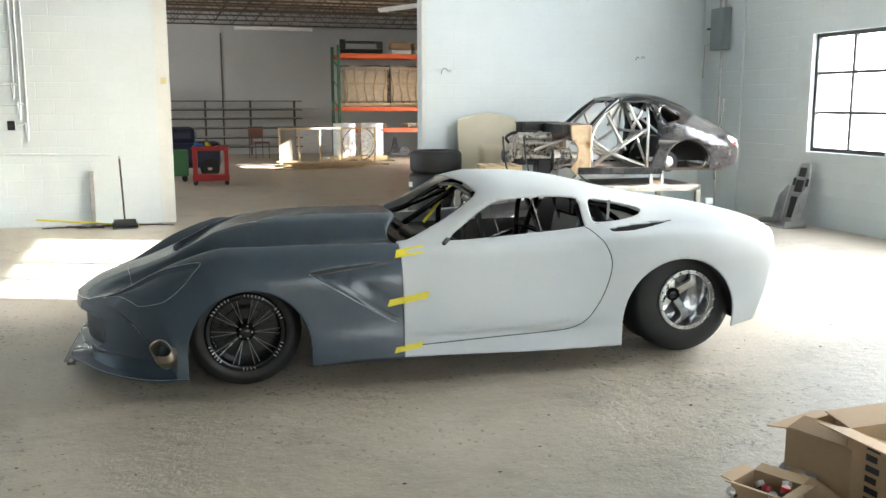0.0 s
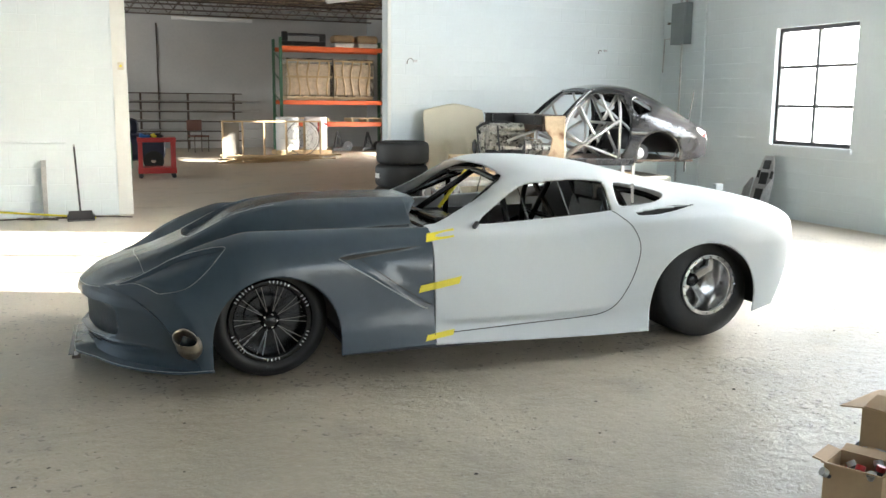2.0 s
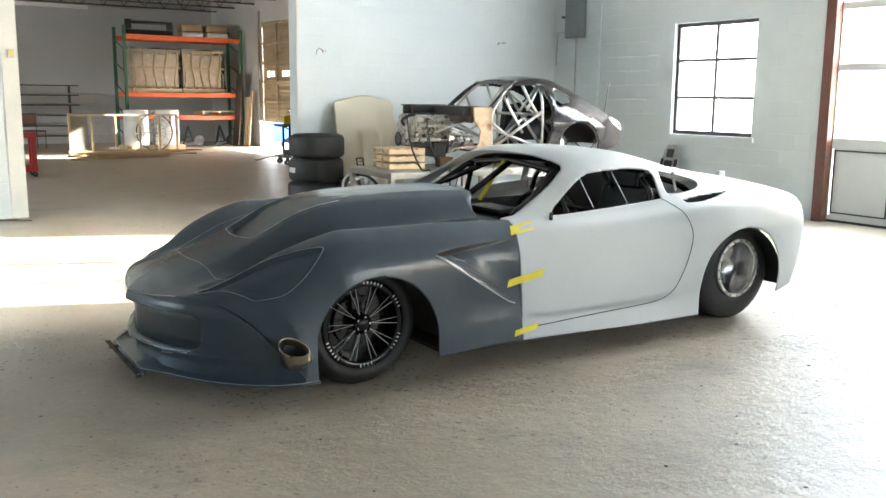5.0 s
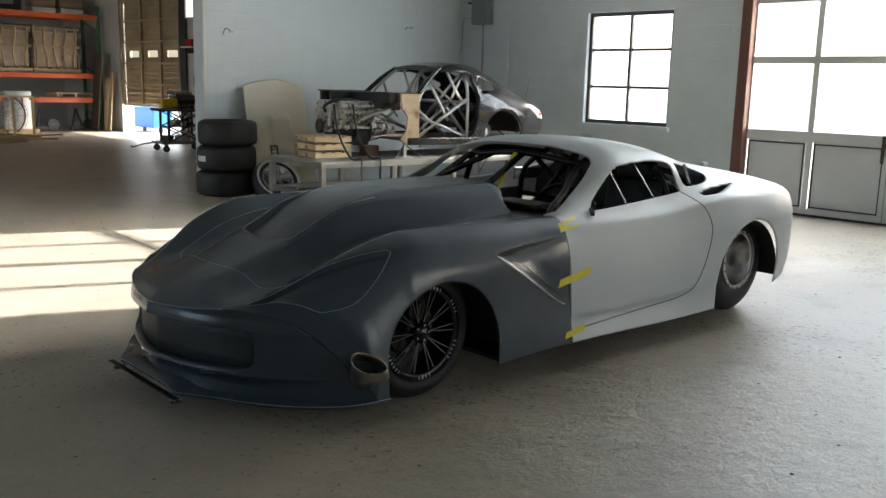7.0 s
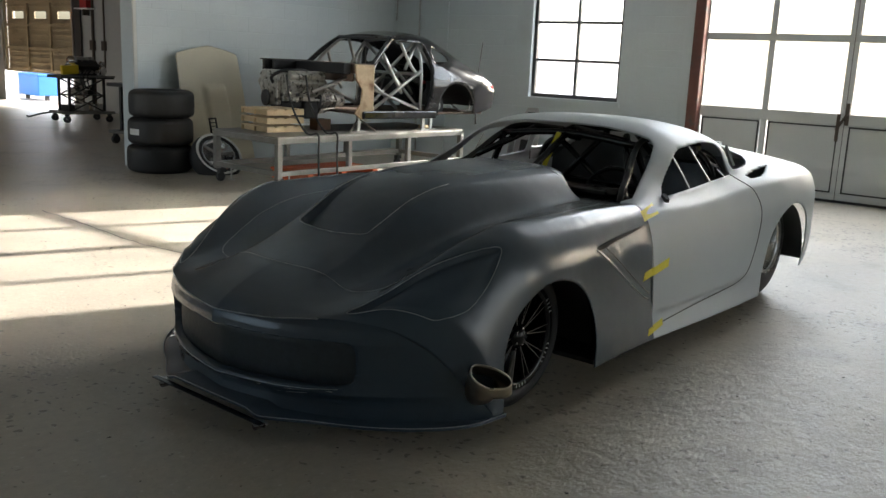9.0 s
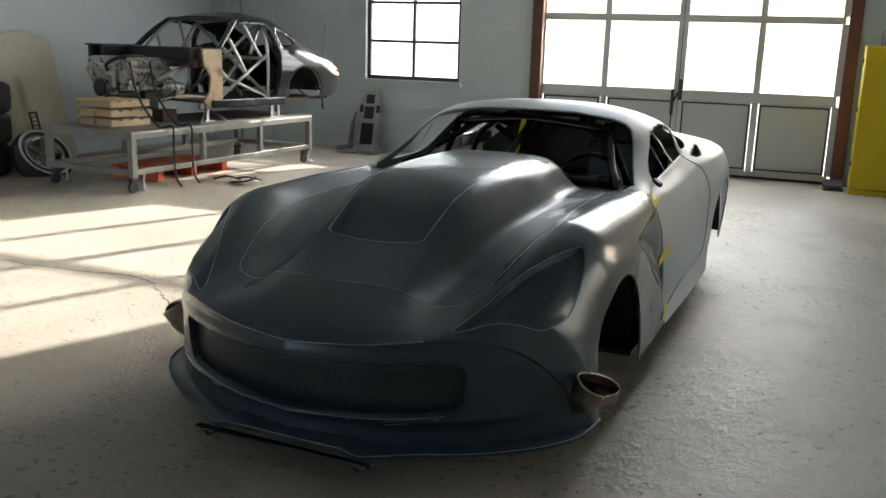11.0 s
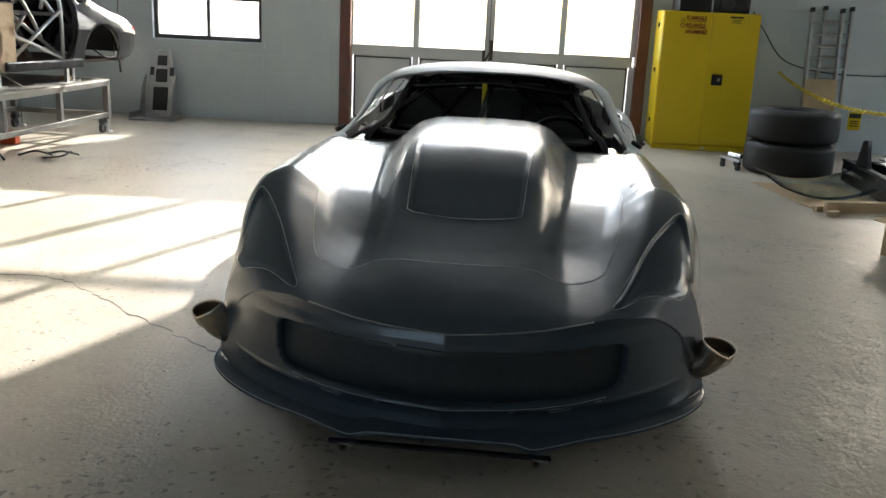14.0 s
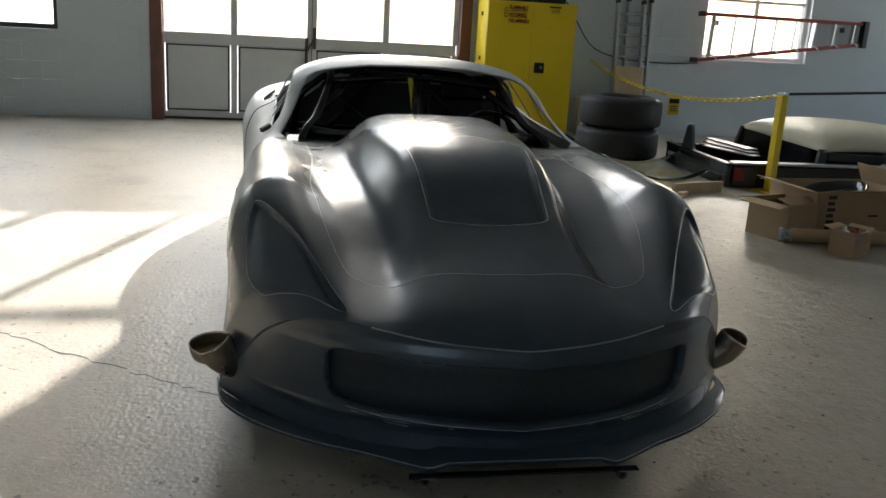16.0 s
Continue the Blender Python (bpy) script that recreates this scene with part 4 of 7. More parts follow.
        gv = [on_side(tree_front, x, z, s, 0.003) for x, z in ((.350, .648), (.45, .657), (.55, .666), (.70, .678), (.83, .688), (.70, .668), (.55, .645), (.45, .630), (.39, .632))]
        if all(gv):
            bm = bmesh.new()
            bm.faces.new([bm.verts.new(p) for p in gv])
            part("gill_slot", bm, M_BLACK, car, "dark slot of the side gill")
        part("vent_liner", slab([(2.10, .76), (2.62, .76), (2.62, .84), (2.10, .84)], 0.01, 'y'), M_BLACK, car, "black duct behind the quarter vent").location.y = s * 0.70
    # yellow tape over the seam, near side
    tape = [((0.845, .722), (1.01, .742), .042), ((0.79, .455), (1.02, .496), .040), ((0.82, .192), (0.98, .213), .032)]
    for (xa, za), (xb, zb), h in tape:
        bm = bmesh.new()
        a, n = [], 10
        for k in range(n + 1):
            x, z = xa + (xb - xa) * k / n, za + (zb - za) * k / n
            for dz in (-h / 2, h / 2):
                sk = 0.35 * dz
                p = on_side(tree_front, x + sk, z + dz, -1, 0.004) if x + sk < 0.8735 else on_side(tree, max(x + sk, 0.8765), z + dz, -1, 0.004)
                a.append(bm.verts.new(p if p else (x + sk, -.80, z + dz)))
        for k in range(n):
            bm.faces.new((a[2 * k], a[2 * k + 2], a[2 * k + 3], a[2 * k + 1]))
        part("tape_strip", bm, M_TAPE, car, "strip of yellow masking tape")

    # exhaust bullhorns out of the wings
    for s in (-1, 1):
        pts = smooth_path([(-0.36, s * .70, .22), (-0.38, s * .80, .215), (-0.405, s * .86, .242), (-0.43, s * .898, .298)], 8)
        bm = tube(pts, 0.057, 28, cap=False)
        ends = [v for v in bm.verts if (v.co - Vector(pts[-1])).length < 0.075]
        for v in ends:
            v.co += Vector((0.0, s * 0.9 * max(0, (v.co.x + 0.43)) , -1.1 * (v.co.x + 0.43) * 0.3))
        ex = part("exhaust_tip", bm, M_EXHAUST, car, "bare steel exhaust pipe turned out of the wing", smooth=True)
        thicken(ex, -0.004)

    # wheels
    for s in (-1, 1):
        front_wheel(car, pose(0.012, s * .735, .310, 0, 0, 180 if s > 0 else 0))
        rear_wheel(car, pose(2.72, s * .725, .338, 0, 0, 180 if s > 0 else 0))
        for x0, r in ((0.03, .36), (2.62, .40)):
            bm = bmesh.new()
            rings = []
            for k in range(25):
                a = math.pi * k / 24
                rings.append([bm.verts.new((x0 + r * math.cos(a), s * y, .22 + r * math.sin(a))) for y in (.36, .84)])
            for a, b in zip(rings, rings[1:]):
                bm.faces.new((a[0], b[0], b[1], a[1]))
            part("wheel_tub", bm, M_BLACK, car, "black inner wheel tub", smooth=True)

    # cabin
    part("floor_pan", joined(box(-0.60, -.55, .11, -.35, .55, .13), box(0.42, -.84, .12, 2.2, .84, .14), box(2.2, -.26, .12, 3.38, .26, .60)), M_BLACK, car, "black chassis floor")
    part("firewall", box(0.862, -.74, .14, 0.888, .74, .70), M_BLACK, car)
    for s in (-1, 1):
        part("inner_panel", slab([(0.90, .15), (2.20, .15), (2.20, .70), (0.90, .69)], s * 0.02, 'y'), M_BLACK, car, "black inner door panel").location.y = s * .735
    part("dashboard", joined(box(0.90, -.66, .64, 1.14, .66, .752), box(1.0, -.5, .735, 1.16, -.15, .79)), M_BLACKG, car, "black dashboard", bevel=0.02)
    part("rear_bulkhead", slab([(-.66, .14), (.66, .14), (.60, .78), (.40, .93), (-.40, .93), (-.60, .78)], 0.02, 'x'), M_BLACK, car).location.x = 2.22
    part("transmission_tunnel", box(0.9, -.12, .14, 2.2, .12, .38), M_BLACKG, car, bevel=0.03)
    seat = part("race_seat", joined(box(1.50, -.58, .16, 1.95, -.16, .34), moved(box(-.06, -.58, 0, .06, -.16, .62), pose(1.98, 0, .26, 0, 12, 0)), box(1.52, -.60, .3, 1.92, -.565, .46), box(1.52, -.175, .3, 1.92, -.14, .46)), M_BLACKG, car, "black race seat", bevel=0.025)
    part("seat_headrest", box(2.02, -.50, .86, 2.10, -.24, .98), M_BLACKG, car, bevel=0.02)
    sw = []
    for k in range(29):
        a = 2 * math.pi * k / 28
        sw.append((1.30 + 0.05 * math.sin(a), -.37 + .165 * math.cos(a), .715 + .15 * math.sin(a)))
    part("steering_wheel", joined(tube(sw, .013, 8, cap=False), bar((1.30, -.53, .715), (1.30, -.21, .715), .012, .03), bar((1.31, -.37, .58), (1.3, -.37, .72), .012, .03), tube([(1.30, -.37, .715), (1.05, -.37, .66)], .02, 10)), M_BLACKG, car, "black drilled steering wheel", smooth=False)
    cage = []
    for s in (-1, 1):
        cage += [[(0.95, s * .60, .14), (0.97, s * .60, .70), (1.20, s * .51, .84), (1.42, s * .44, .985), (1.62, s * .43, 1.02), (2.05, s * .43, .985)],
                 [(2.06, s * .60, .14), (2.06, s * .60, .76), (2.06, s * .47, .94), (2.06, s * .36, 1.0)],
                 [(2.06, s * .42, .95), (2.55, s * .38, .84), (3.0, s * .34, .52)],
                 [(1.0, s * .64, .30), (2.04, s * .64, .62)], [(1.0, s * .64, .58), (2.04, s * .64, .26)],
                 [(1.42, s * .43, .98), (1.45, s * .58, .60), (1.5, s * .60, .14)],
                 [(1.24, s * .49, .86), (1.55, s * .30, 1.02)],
                 [(2.05, s * .1, 1.0), (2.06, s * .58, .5)],
                 [(1.08, s * .58, .79), (1.02, s * .20, .74), (0.98, 0, .73)]]
    cage += [[(1.42, -.44, .985), (1.42, 0, 1.02), (1.42, .44, .985)], [(2.06, -.36, 1.0), (2.06, 0, 1.02), (2.06, .36, 1.0)], [(2.06, -.60, .68), (2.06, .60, .68)],
             [(1.42, -.38, 1.0), (2.05, .33, 1.0)], [(1.05, -.60, .77), (1.05, .60, .77)], [(2.06, -.55, .2), (2.06, .45, .92)], [(1.42, 0, 1.015), (1.02, 0.06, .74)]]
    for c in cage:
        part("cage_tube", tube(smooth_path(c, 5) if len(c) > 2 else c, .019, 10), M_BLACKG, car, smooth=True)
    part("hanging_strap", moved(box(-.005, -.012, -.15, .005, .012, .15), pose(1.30, 0.03, .90, 10, 38, 20)), M_TAPE, car, "yellow tag hanging in the windscreen opening")
    for s in (-1, 1):
        # clear side windows with polished dividers
        for (u, v), (u2, v2), r in (((1.48, .79), (1.46, .96), .003), ((1.745, .80), (1.73, 1.003), .006)):
            a, b = on_side(tree, u, v - .04, s), on_side(tree, u2, v2 + .03, s)
            if a and b:
                part("window_divider", bar((u, a.y - s * .03, v), (u2, b.y - s * .005, v2), r, .006), M_ALUD, car, "polished window divider")
        part("window_divider", bar((2.20, s * .655, .855), (2.24, s * .58, .965), .016, .006), M_CHROME, car)
        part("pillar_trim", bar((1.165, s * .735, .785), (1.13, s * .775, .765), .02, .02), M_BLACK, car)
    return car


def tyre_profile(r, w, rr):
    return [(.02, rr - .005), (.0, rr + .006), (-.006, rr + .03), (.0, rr + (r - rr) * .55), (.014, r - .03), (.03, r - .010), (.05, r - .001), (w * .5, r), (w - .05, r - .001), (w - .03, r - .010), (w - .014, r - .03), (w, rr + (r - rr) * .55), (w + .004, rr + .02), (w - .02, rr - .005)]


def front_wheel(car, m):
    w = part("front_wheel", lathe(tyre_profile(.312, .125, .222), 64), M_TYRE, car, "narrow black tyre on a gloss black many-spoked rim", smooth=True)
    w.matrix_local = m
    part("rim", lathe([(.01, .224), (-.004, .220), (-.004, .196), (.006, .188), (.05, .184), (.10, .186)], 64), M_RIMBLK, w, "gloss black rim", smooth=True)
    part("rim_back", lathe([(.098, .002), (.098, .186)], 40), M_BLACKG, w)
    for k in range(10):
        a = 2 * math.pi * k / 10
        bm = bmesh.new()
        for d in (-.055, .055):
            ca, sa = math.cos(a), math.sin(a)
            cb, sb = math.cos(a + d * 1.5), math.sin(a + d * 1.5)
            bar((.042 * ca, .018, .042 * sa), (.188 * cb, .006, .188 * sb), .0034, .012, bm, up=(0, 1, 0))
        part("spoke", bm, M_SPOKE, w, "dark machined twin spoke")
    part("hub", lathe([(-.012, .001), (-.012, .026), (.0, .034), (.012, .050), (.03, .050)], 32), M_RIMBLK, w, smooth=True)
    for k in range(5):
        a = 2 * math.pi * k / 5
        part("lug_nut", moved(lathe([(-.006, .0005), (-.006, .006), (.01, .006)], 8), pose(.034 * math.cos(a), 0.004, .034 * math.sin(a))), M_CHROME, w)
    # unreadable rim lettering as short pale bars
    k = 0
    for start, n in ((20, 4), (62, 6), (115, 7), (200, 6), (265, 4), (318, 5)):
        for i in range(n):
            a = radians(start + i * 5.6)
            part("rim_mark", moved(box(-.0018, -.0005, -.0065, .0018, .0, .0065), Matrix.Translation((.208 * math.cos(a), -.0045, .208 * math.sin(a))) @ Euler((0, -a + math.pi / 2, 0)).to_matrix().to_4x4()), M_PLASTIC, w)
    part("brake_disc", moved(lathe([(0, .05), (0, .125), (.01, .125), (.01, .05)], 40), pose(0, .075, 0)), M_BLACKG, w)
    part("caliper", moved(box(-.04, 0, .06, .04, .04, .13), pose(0, .05, 0)), M_BLACKG, w, bevel=0.008)
    return w


def rear_wheel(car, m):
    w = part("rear_wheel", lathe(tyre_profile(.343, .38, .182), 72), M_TYRE, car, "wide black slick on a deep polished rim", smooth=True)
    w.matrix_local = m
    part("rim", lathe([(.02, .184), (-.002, .181), (-.002, .168), (.01, .164), (.20, .15), (.23, .146), (.36, .16)], 64), M_CHROME, w, "deep polished dish", smooth=True)
    part("beadlock_ring", lathe([(.004, .189), (-.012, .189), (-.014, .170), (.004, .168)], 64), M_ALU, w, smooth=False)
    for k in range(20):
        a = 2 * math.pi * k / 20
        part("ring_bolt", moved(lathe([(-.024, .0005), (-.024, .007), (-.010, .007)], 8), pose(.180 * math.cos(a), 0, .180 * math.sin(a))), M_ALUD, w)
    part("rim_centre", lathe([(.20, .001), (.20, .055), (.225, .07), (.24, .15)], 40), M_ALUD, w, smooth=True)
    for k in range(5):
        a = 2 * math.pi * (k + .3) / 5
        part("spoke", bar((.03 * math.cos(a), .185, .03 * math.sin(a)), (.155 * math.cos(a), .20, .155 * math.sin(a)), .05, .03, up=(0, 1, 0)), M_CHROME, w, bevel=0.008)
    part("hub_cap", lathe([(.14, .001), (.14, .03), (.155, .042), (.20, .045)], 28), M_RIMBLK, w, smooth=True)
    return w


# matt, and darker than the gelcoat: recess shade is put into this colour
M_GRILLE = material("shaded_grille_blank", (0.026, 0.034, 0.040), 0.5, vary=0.2, scale=30, bump=0.2)
# pale edge lines: crease highlights painted in, together with rubbed gelcoat
M_EDGE = material("rubbed_edge_highlight", (0.27, 0.30, 0.32), 0.4, vary=0.2, scale=20)
M_BLACKG = material("gloss_black", (0.010, 0.010, 0.011), 0.22, vary=0.2)
M_SPOKE = material("dark_spoke_metal", (0.22, 0.22, 0.22), 0.25, metal=1.0)
M_RIMBLK = material("rim_gloss_black", (0.008, 0.008, 0.009), 0.12)
M_ALUD = material("machined_aluminium", (0.52, 0.52, 0.52), 0.25, metal=1.0, vary=0.1)
M_EXHAUST = material("bare_exhaust_steel", (0.42, 0.37, 0.30), 0.3, metal=1.0, vary=0.18, scale=8)
build_car()


# ---- stripped coupe on its table ----
def tyre_bm(r, w, rr, seg=48):
    prof = [(0.012, rr), (0, rr + .02), (0, r * .82), (.018, r * .93), (.035, r - .008), (.06, r), (w / 2, r + .002), (w - .06, r), (w - .035, r - .008), (w - .018, r * .93), (w, r * .82), (w, rr + .02), (w - .012, rr)]
    return lathe(prof, seg, 'z', closed=True)


COUPE = pose(5.10 + 0.05, 3.90, 0, 0, 0, -12)
COUPE_SECTIONS = [
    (-0.30, [(0, 1.635), (.25, 1.63), (.42, 1.615), (.56, 1.575), (.66, 1.45), (.72, 1.30), (.75, 1.08), (.74, .88), (.72, .74)]),
    (-0.03, [(0, 1.685), (.25, 1.678), (.42, 1.66), (.56, 1.61), (.66, 1.46), (.72, 1.30), (.755, 1.08), (.745, .88), (.72, .74)]),
    (0.22, [(0, 1.665), (.25, 1.658), (.42, 1.64), (.55, 1.59), (.65, 1.45), (.72, 1.30), (.765, 1.08), (.755, .88), (.73, .74)]),
    (0.50, [(0, 1.575), (.25, 1.568), (.40, 1.55), (.53, 1.49), (.63, 1.38), (.72, 1.27), (.775, 1.08), (.765, .88), (.74, .74)]),
    (0.80, [(0, 1.43), (.25, 1.424), (.38, 1.41), (.51, 1.36), (.62, 1.29), (.71, 1.22), (.765, 1.06), (.755, .88), (.73, .75)]),
    (1.05, [(0, 1.29), (.25, 1.286), (.38, 1.275), (.50, 1.25), (.60, 1.215), (.69, 1.17), (.735, 1.04), (.725, .90), (.70, .78)]),
    (1.20, [(0, 1.20), (.25, 1.197), (.38, 1.19), (.50, 1.175), (.58, 1.15), (.655, 1.11), (.70, 1.01), (.69, .91), (.66, .82)]),
]


def build_coupe():
    c = thing("coupe_shell", COUPE, "stripped dark coupe shell with silver roll cage and engine in front", "car shell")

    def half(y):
        return 0.75 - y
    keys = COUPE_SECTIONS
    K = len(keys[0][1])
    vals = np.array([[q for p in s[1] for q in p] for s in keys])
    us = np.linspace(-0.30, 1.20, 90)
    rows = monotone([s[0] for s in keys], vals, us)
    grid = []
    for x, r in zip(us, rows):
        ln = monotone(np.linspace(0, 1, K), r.reshape(K, 2), np.linspace(0, 1, 60))
        grid.append([Vector((x, y, z)) for y, z in ln])
    door = [(-0.5, 0.5), (0.10, 0.5), (0.10, .80), (0.17, 1.02), (0.185, 1.28), (0.135, 1.50), (0.10, 1.545), (-0.02, 1.565), (-0.5, 1.56)]
    qwin = round_poly([(0.235, 1.50), (0.36, 1.475), (0.47, 1.415), (0.455, 1.36), (0.36, 1.335), (0.25, 1.325)], 4)
    bm = shell(grid, [(door, *SIDE, lambda p: abs(p.y) > 0.45), (qwin, *SIDE, lambda p: abs(p.y) > 0.45), (arch(0.555, .84, .275, .4), *SIDE, lambda p: abs(p.y) > 0.45),
                      ([(0.42, -.1), (0.42, .38), (0.95, .40), (0.95, -.1)], *PLAN, lambda p: p.z > 1.2)])
    sh = part("roof_skin", bm, M_COUPE, c, "worn dark paint on roof and rear quarters", smooth=True)
    sh.location.y = 0.75
    thicken(sh, 0.012)
    bm = bmesh.new()
    ring = [bm.verts.new(p) for p in grid[-1]] + [bm.verts.new((p.x, -p.y, p.z)) for p in grid[-1][:0:-1]]
    bm.faces.new(ring)
    part("tail_panel", bm, M_COUPE, c).location.y = 0.75
    for s, y in ((1, 0.02), (-1, 1.48)):
        part("tail_lamp", box(1.135, y + s * .02, 1.05, 1.175, y + s * .10, 1.09), material("red_lamp", (0.5, 0.02, 0.02), 0.3), c)
        part("side_sill", box(-0.80, y - .03, .70, 0.24, y + .03, .785), M_COUPE, c, bevel=0.012)
        part("screen_pillar", tube(smooth_path([(-0.64, y + s * .06, 1.28), (-0.45, y + s * .12, 1.46), (-0.27, y + s * .20, 1.60)], 6), .030, 10), M_COUPE, c, smooth=True)
        if s < 0:
            part("apron_rail", joined(box(-1.36, y + s * .24, 1.17, -0.80, y + s * .28, 1.305), box(-1.36, y + s * .18, 1.295, -0.80, y + s * .34, 1.31)), M_BLACK, c, "black inner wing rail")
        part("hinge_pillar", joined(slab([(-0.90, .76), (-0.80, .69), (-0.66, .72), (-0.64, 1.29), (-0.90, 1.29), (-0.88, 1.12), (-0.80, 1.02), (-0.82, .86)], s * 0.03, 'y'), box(-0.70, min(y * 0, 0) - .0, .74, -0.64, s * .09, 1.29) if s > 0 else box(-0.70, -.09, .74, -0.64, 0, 1.29)), M_RUSTPANEL, c, "tan and rust-stained hinge panel", bevel=0.012).location.y = y
        part("door_jamb", tube(smooth_path([(0.12, y + s * .03, .80), (0.19, y + s * .02, 1.02), (0.20, y + s * .04, 1.28), (0.14, y + s * .13, 1.50)], 6), .022, 8), M_BLACK, c, smooth=True)
        part("arch_lip", tube([(0.555 + .278 * math.cos(a), y - s * .01, .84 + .278 * math.sin(a)) for a in np.linspace(0.1, math.pi - 0.05, 24)], .012, 8), M_BARE, c, smooth=True)
        bm = bmesh.new()
        rings = []
        for k in range(17):
            a = math.pi * k / 16
            rings.append([bm.verts.new((0.555 + .27 * math.cos(a), y + s * d, .84 + .27 * math.sin(a))) for d in (.02, .34)])
        for p, q in zip(rings, rings[1:]):
            bm.faces.new((p[0], q[0], q[1], p[1]))
        bm.faces.new([r[1] for r in rings])
        part("wheel_house", bm, M_BLACK, c, smooth=True)
        hub = part("rear_hub", moved(lathe([(0, .002), (0, .035), (.015, .04), (.02, .07), (.03, .07)], 24), pose(0.35, y + s * .10, .84, 0, 0, 0 if s > 0 else 180)), M_ALU, c)
        part("brake_disc", moved(lathe([(.03, .04), (.03, .125), (.045, .125), (.045, .04)], 32), pose(0.35, y + s * .10, .84, 0, 0, 0 if s > 0 else 180)), M_DARKPART, hub)
        part("strut", tube([(0.30, y + s * .2, .86), (0.33, y + s * .26, 1.12)], .03, 12), M_DARKPART, c, smooth=True)
    part("roof_header", bar((-0.28, .22, 1.60), (-0.28, 1.28, 1.60), .07, .04), M_COUPE, c, bevel=0.01)
    part("cowl", joined(box(-0.90, .05, 1.19, -0.62, 1.45, 1.30), box(-0.88, .12, 1.10, -0.84, 1.38, 1.2)), M_BARE2, c, "dark brown cowl panel", bevel=0.015)
    part("cowl_front", joined(box(-1.0, .10, 1.18, -0.905, 1.40, 1.30), box(-1.28, 1.10, 1.19, -0.9, 1.16, 1.30)), M_BLACK, c, "black scuttle panel", bevel=0.01)
    part("floor_pan", box(-0.8, .10, .74, 1.05, 1.40, .765), M_BARE2, c)
    part("fuel_hose", tube(smooth_path([(0.55, .1, .86), (0.62, .02, .79), (0.74, .0, .80), (0.80, .04, .90)], 6), .009, 8), M_BLACK, c, smooth=True)
    part("tail_pipe", tube([(0.93, .08, .83), (0.92, .05, .62)], .012, 8), M_BLACK, c)
    part("aerial", tube([(0.96, .09, 1.24), (1.01, .09, 1.60)], .005, 6), M_BLACK, c)
    # cage
    tubes = []
    for y, s in ((.13, 1), (1.37, -1)):
        tubes += [[(-0.60, y, .77), (-0.60, y, 1.20), (-0.34, y + s * .08, 1.52), (-0.18, y + s * .12, 1.60), (0.12, y + s * .12, 1.60)],
                  [(0.08, y - s * .03, .77), (0.08, y - s * .02, 1.30), (0.09, y + s * .1, 1.56)],
                  [(-0.58, y, .80), (0.07, y - s * .03, 1.24)], [(-0.58, y, 1.02), (0.05, y - s * .03, .80)],
                  [(-0.16, y + s * .11, 1.59), (-0.02, y + s * .05, 1.30), (0.06, y, 1.18)],
                  [(0.08, y + s * .1, 1.55), (-0.10, y + s * .05, 1.25)],
                  [(-0.42, y + s * .05, 1.42), (-0.30, y, 1.18), (-0.18, y, .98)],
                  [(0.10, y + s * .1, 1.54), (0.55, y + s * .25, 1.15), (0.75, y + s * .25, .92)],
                  [(-0.86, y + s * .1, 1.15), (-1.30, y + s * .1, .98)], [(-0.60, y, 1.10), (-0.1, y + s * .2, .80)]]
    tubes += [[(0.09, .25, 1.57), (0.09, .75, 1.60), (0.09, 1.25, 1.57)], [(-0.2, .25, 1.6), (-0.2, 1.25, 1.6)], [(0.08, .12, .80), (0.09, 1.22, 1.54)], [(0.08, 1.38, .80), (0.09, .3, 1.54)], [(0.08, .12, 1.2), (0.08, 1.38, 1.2)],
              [(-0.6, .13, 1.12), (-0.6, 1.37, 1.12)], [(0.08, .5, 1.2), (-0.55, .3, .8)], [(-0.18, .3, 1.6), (0.08, 1.1, 1.6)]]
    for t in tubes:
        part("cage_tube", tube(smooth_path(t, 5) if len(t) > 2 else t, .019, 10), M_ALU, c, smooth=True)
    # engine and gearbox
    e = part("engine", joined(box(-1.74, .34, .90, -1.16, .78, 1.06), moved(box(-.29, -.10, 0, .29, .10, .20), pose(-1.45, .38, 1.0, 35, 0, 0)), moved(box(-.29, -.10, 0, .29, .10, .20), pose(-1.45, .74, 1.0, -35, 0, 0)), box(-1.70, .46, 1.04, -1.20, .66, 1.16)), M_ENGINE, c, "cast aluminium vee engine with bare ports", bevel=0.012)
    e.location = (-.10, .18, -.04)
    e.scale = (.80, 1, 1)
    part("oil_pan", joined(box(-1.36, .40, .70, -1.14, .72, .90), box(-1.72, .44, .82, -1.36, .68, .90)), M_DARKPART, e, bevel=0.02)
    for s, y0 in ((1, .265), (-1, .855)):
        for k in range(4):
            x = -1.66 + .14 * k
            part("exhaust_port", moved(lathe([(0, .002), (0, .024), (s * .012, .028)], 14), pose(x, y0 - .005, 1.05)), M_BLACK, e)
            part("head_bolt", moved(lathe([(-.01, .001), (-.01, .008), (.012, .008)], 8), pose(x + .07, y0, 1.10)), M_ALU, e)
        part("valve_cover", moved(box(-.27, -.05, 0, .27, .05, .055), pose(-1.45, .27 if s > 0 else .85, 1.165, 35 * s, 0, 0)), M_ENGINE, e, bevel=0.015)
    random.seed(21)
    for k in range(34):
        x, z = -1.72 + .54 * random.random(), .91 + .26 * random.random()
        r = random.choice((.008, .012, .016, .024))
        part("casting_boss", moved(lathe([(0, .001), (0, r), (.03, r * 1.25)], 10), pose(x, .262 - .012 * random.random() + .10 * max(0, z - 1.08), z)), (M_ALU, M_DARKPART, M_ENGINE)[k % 3], e)
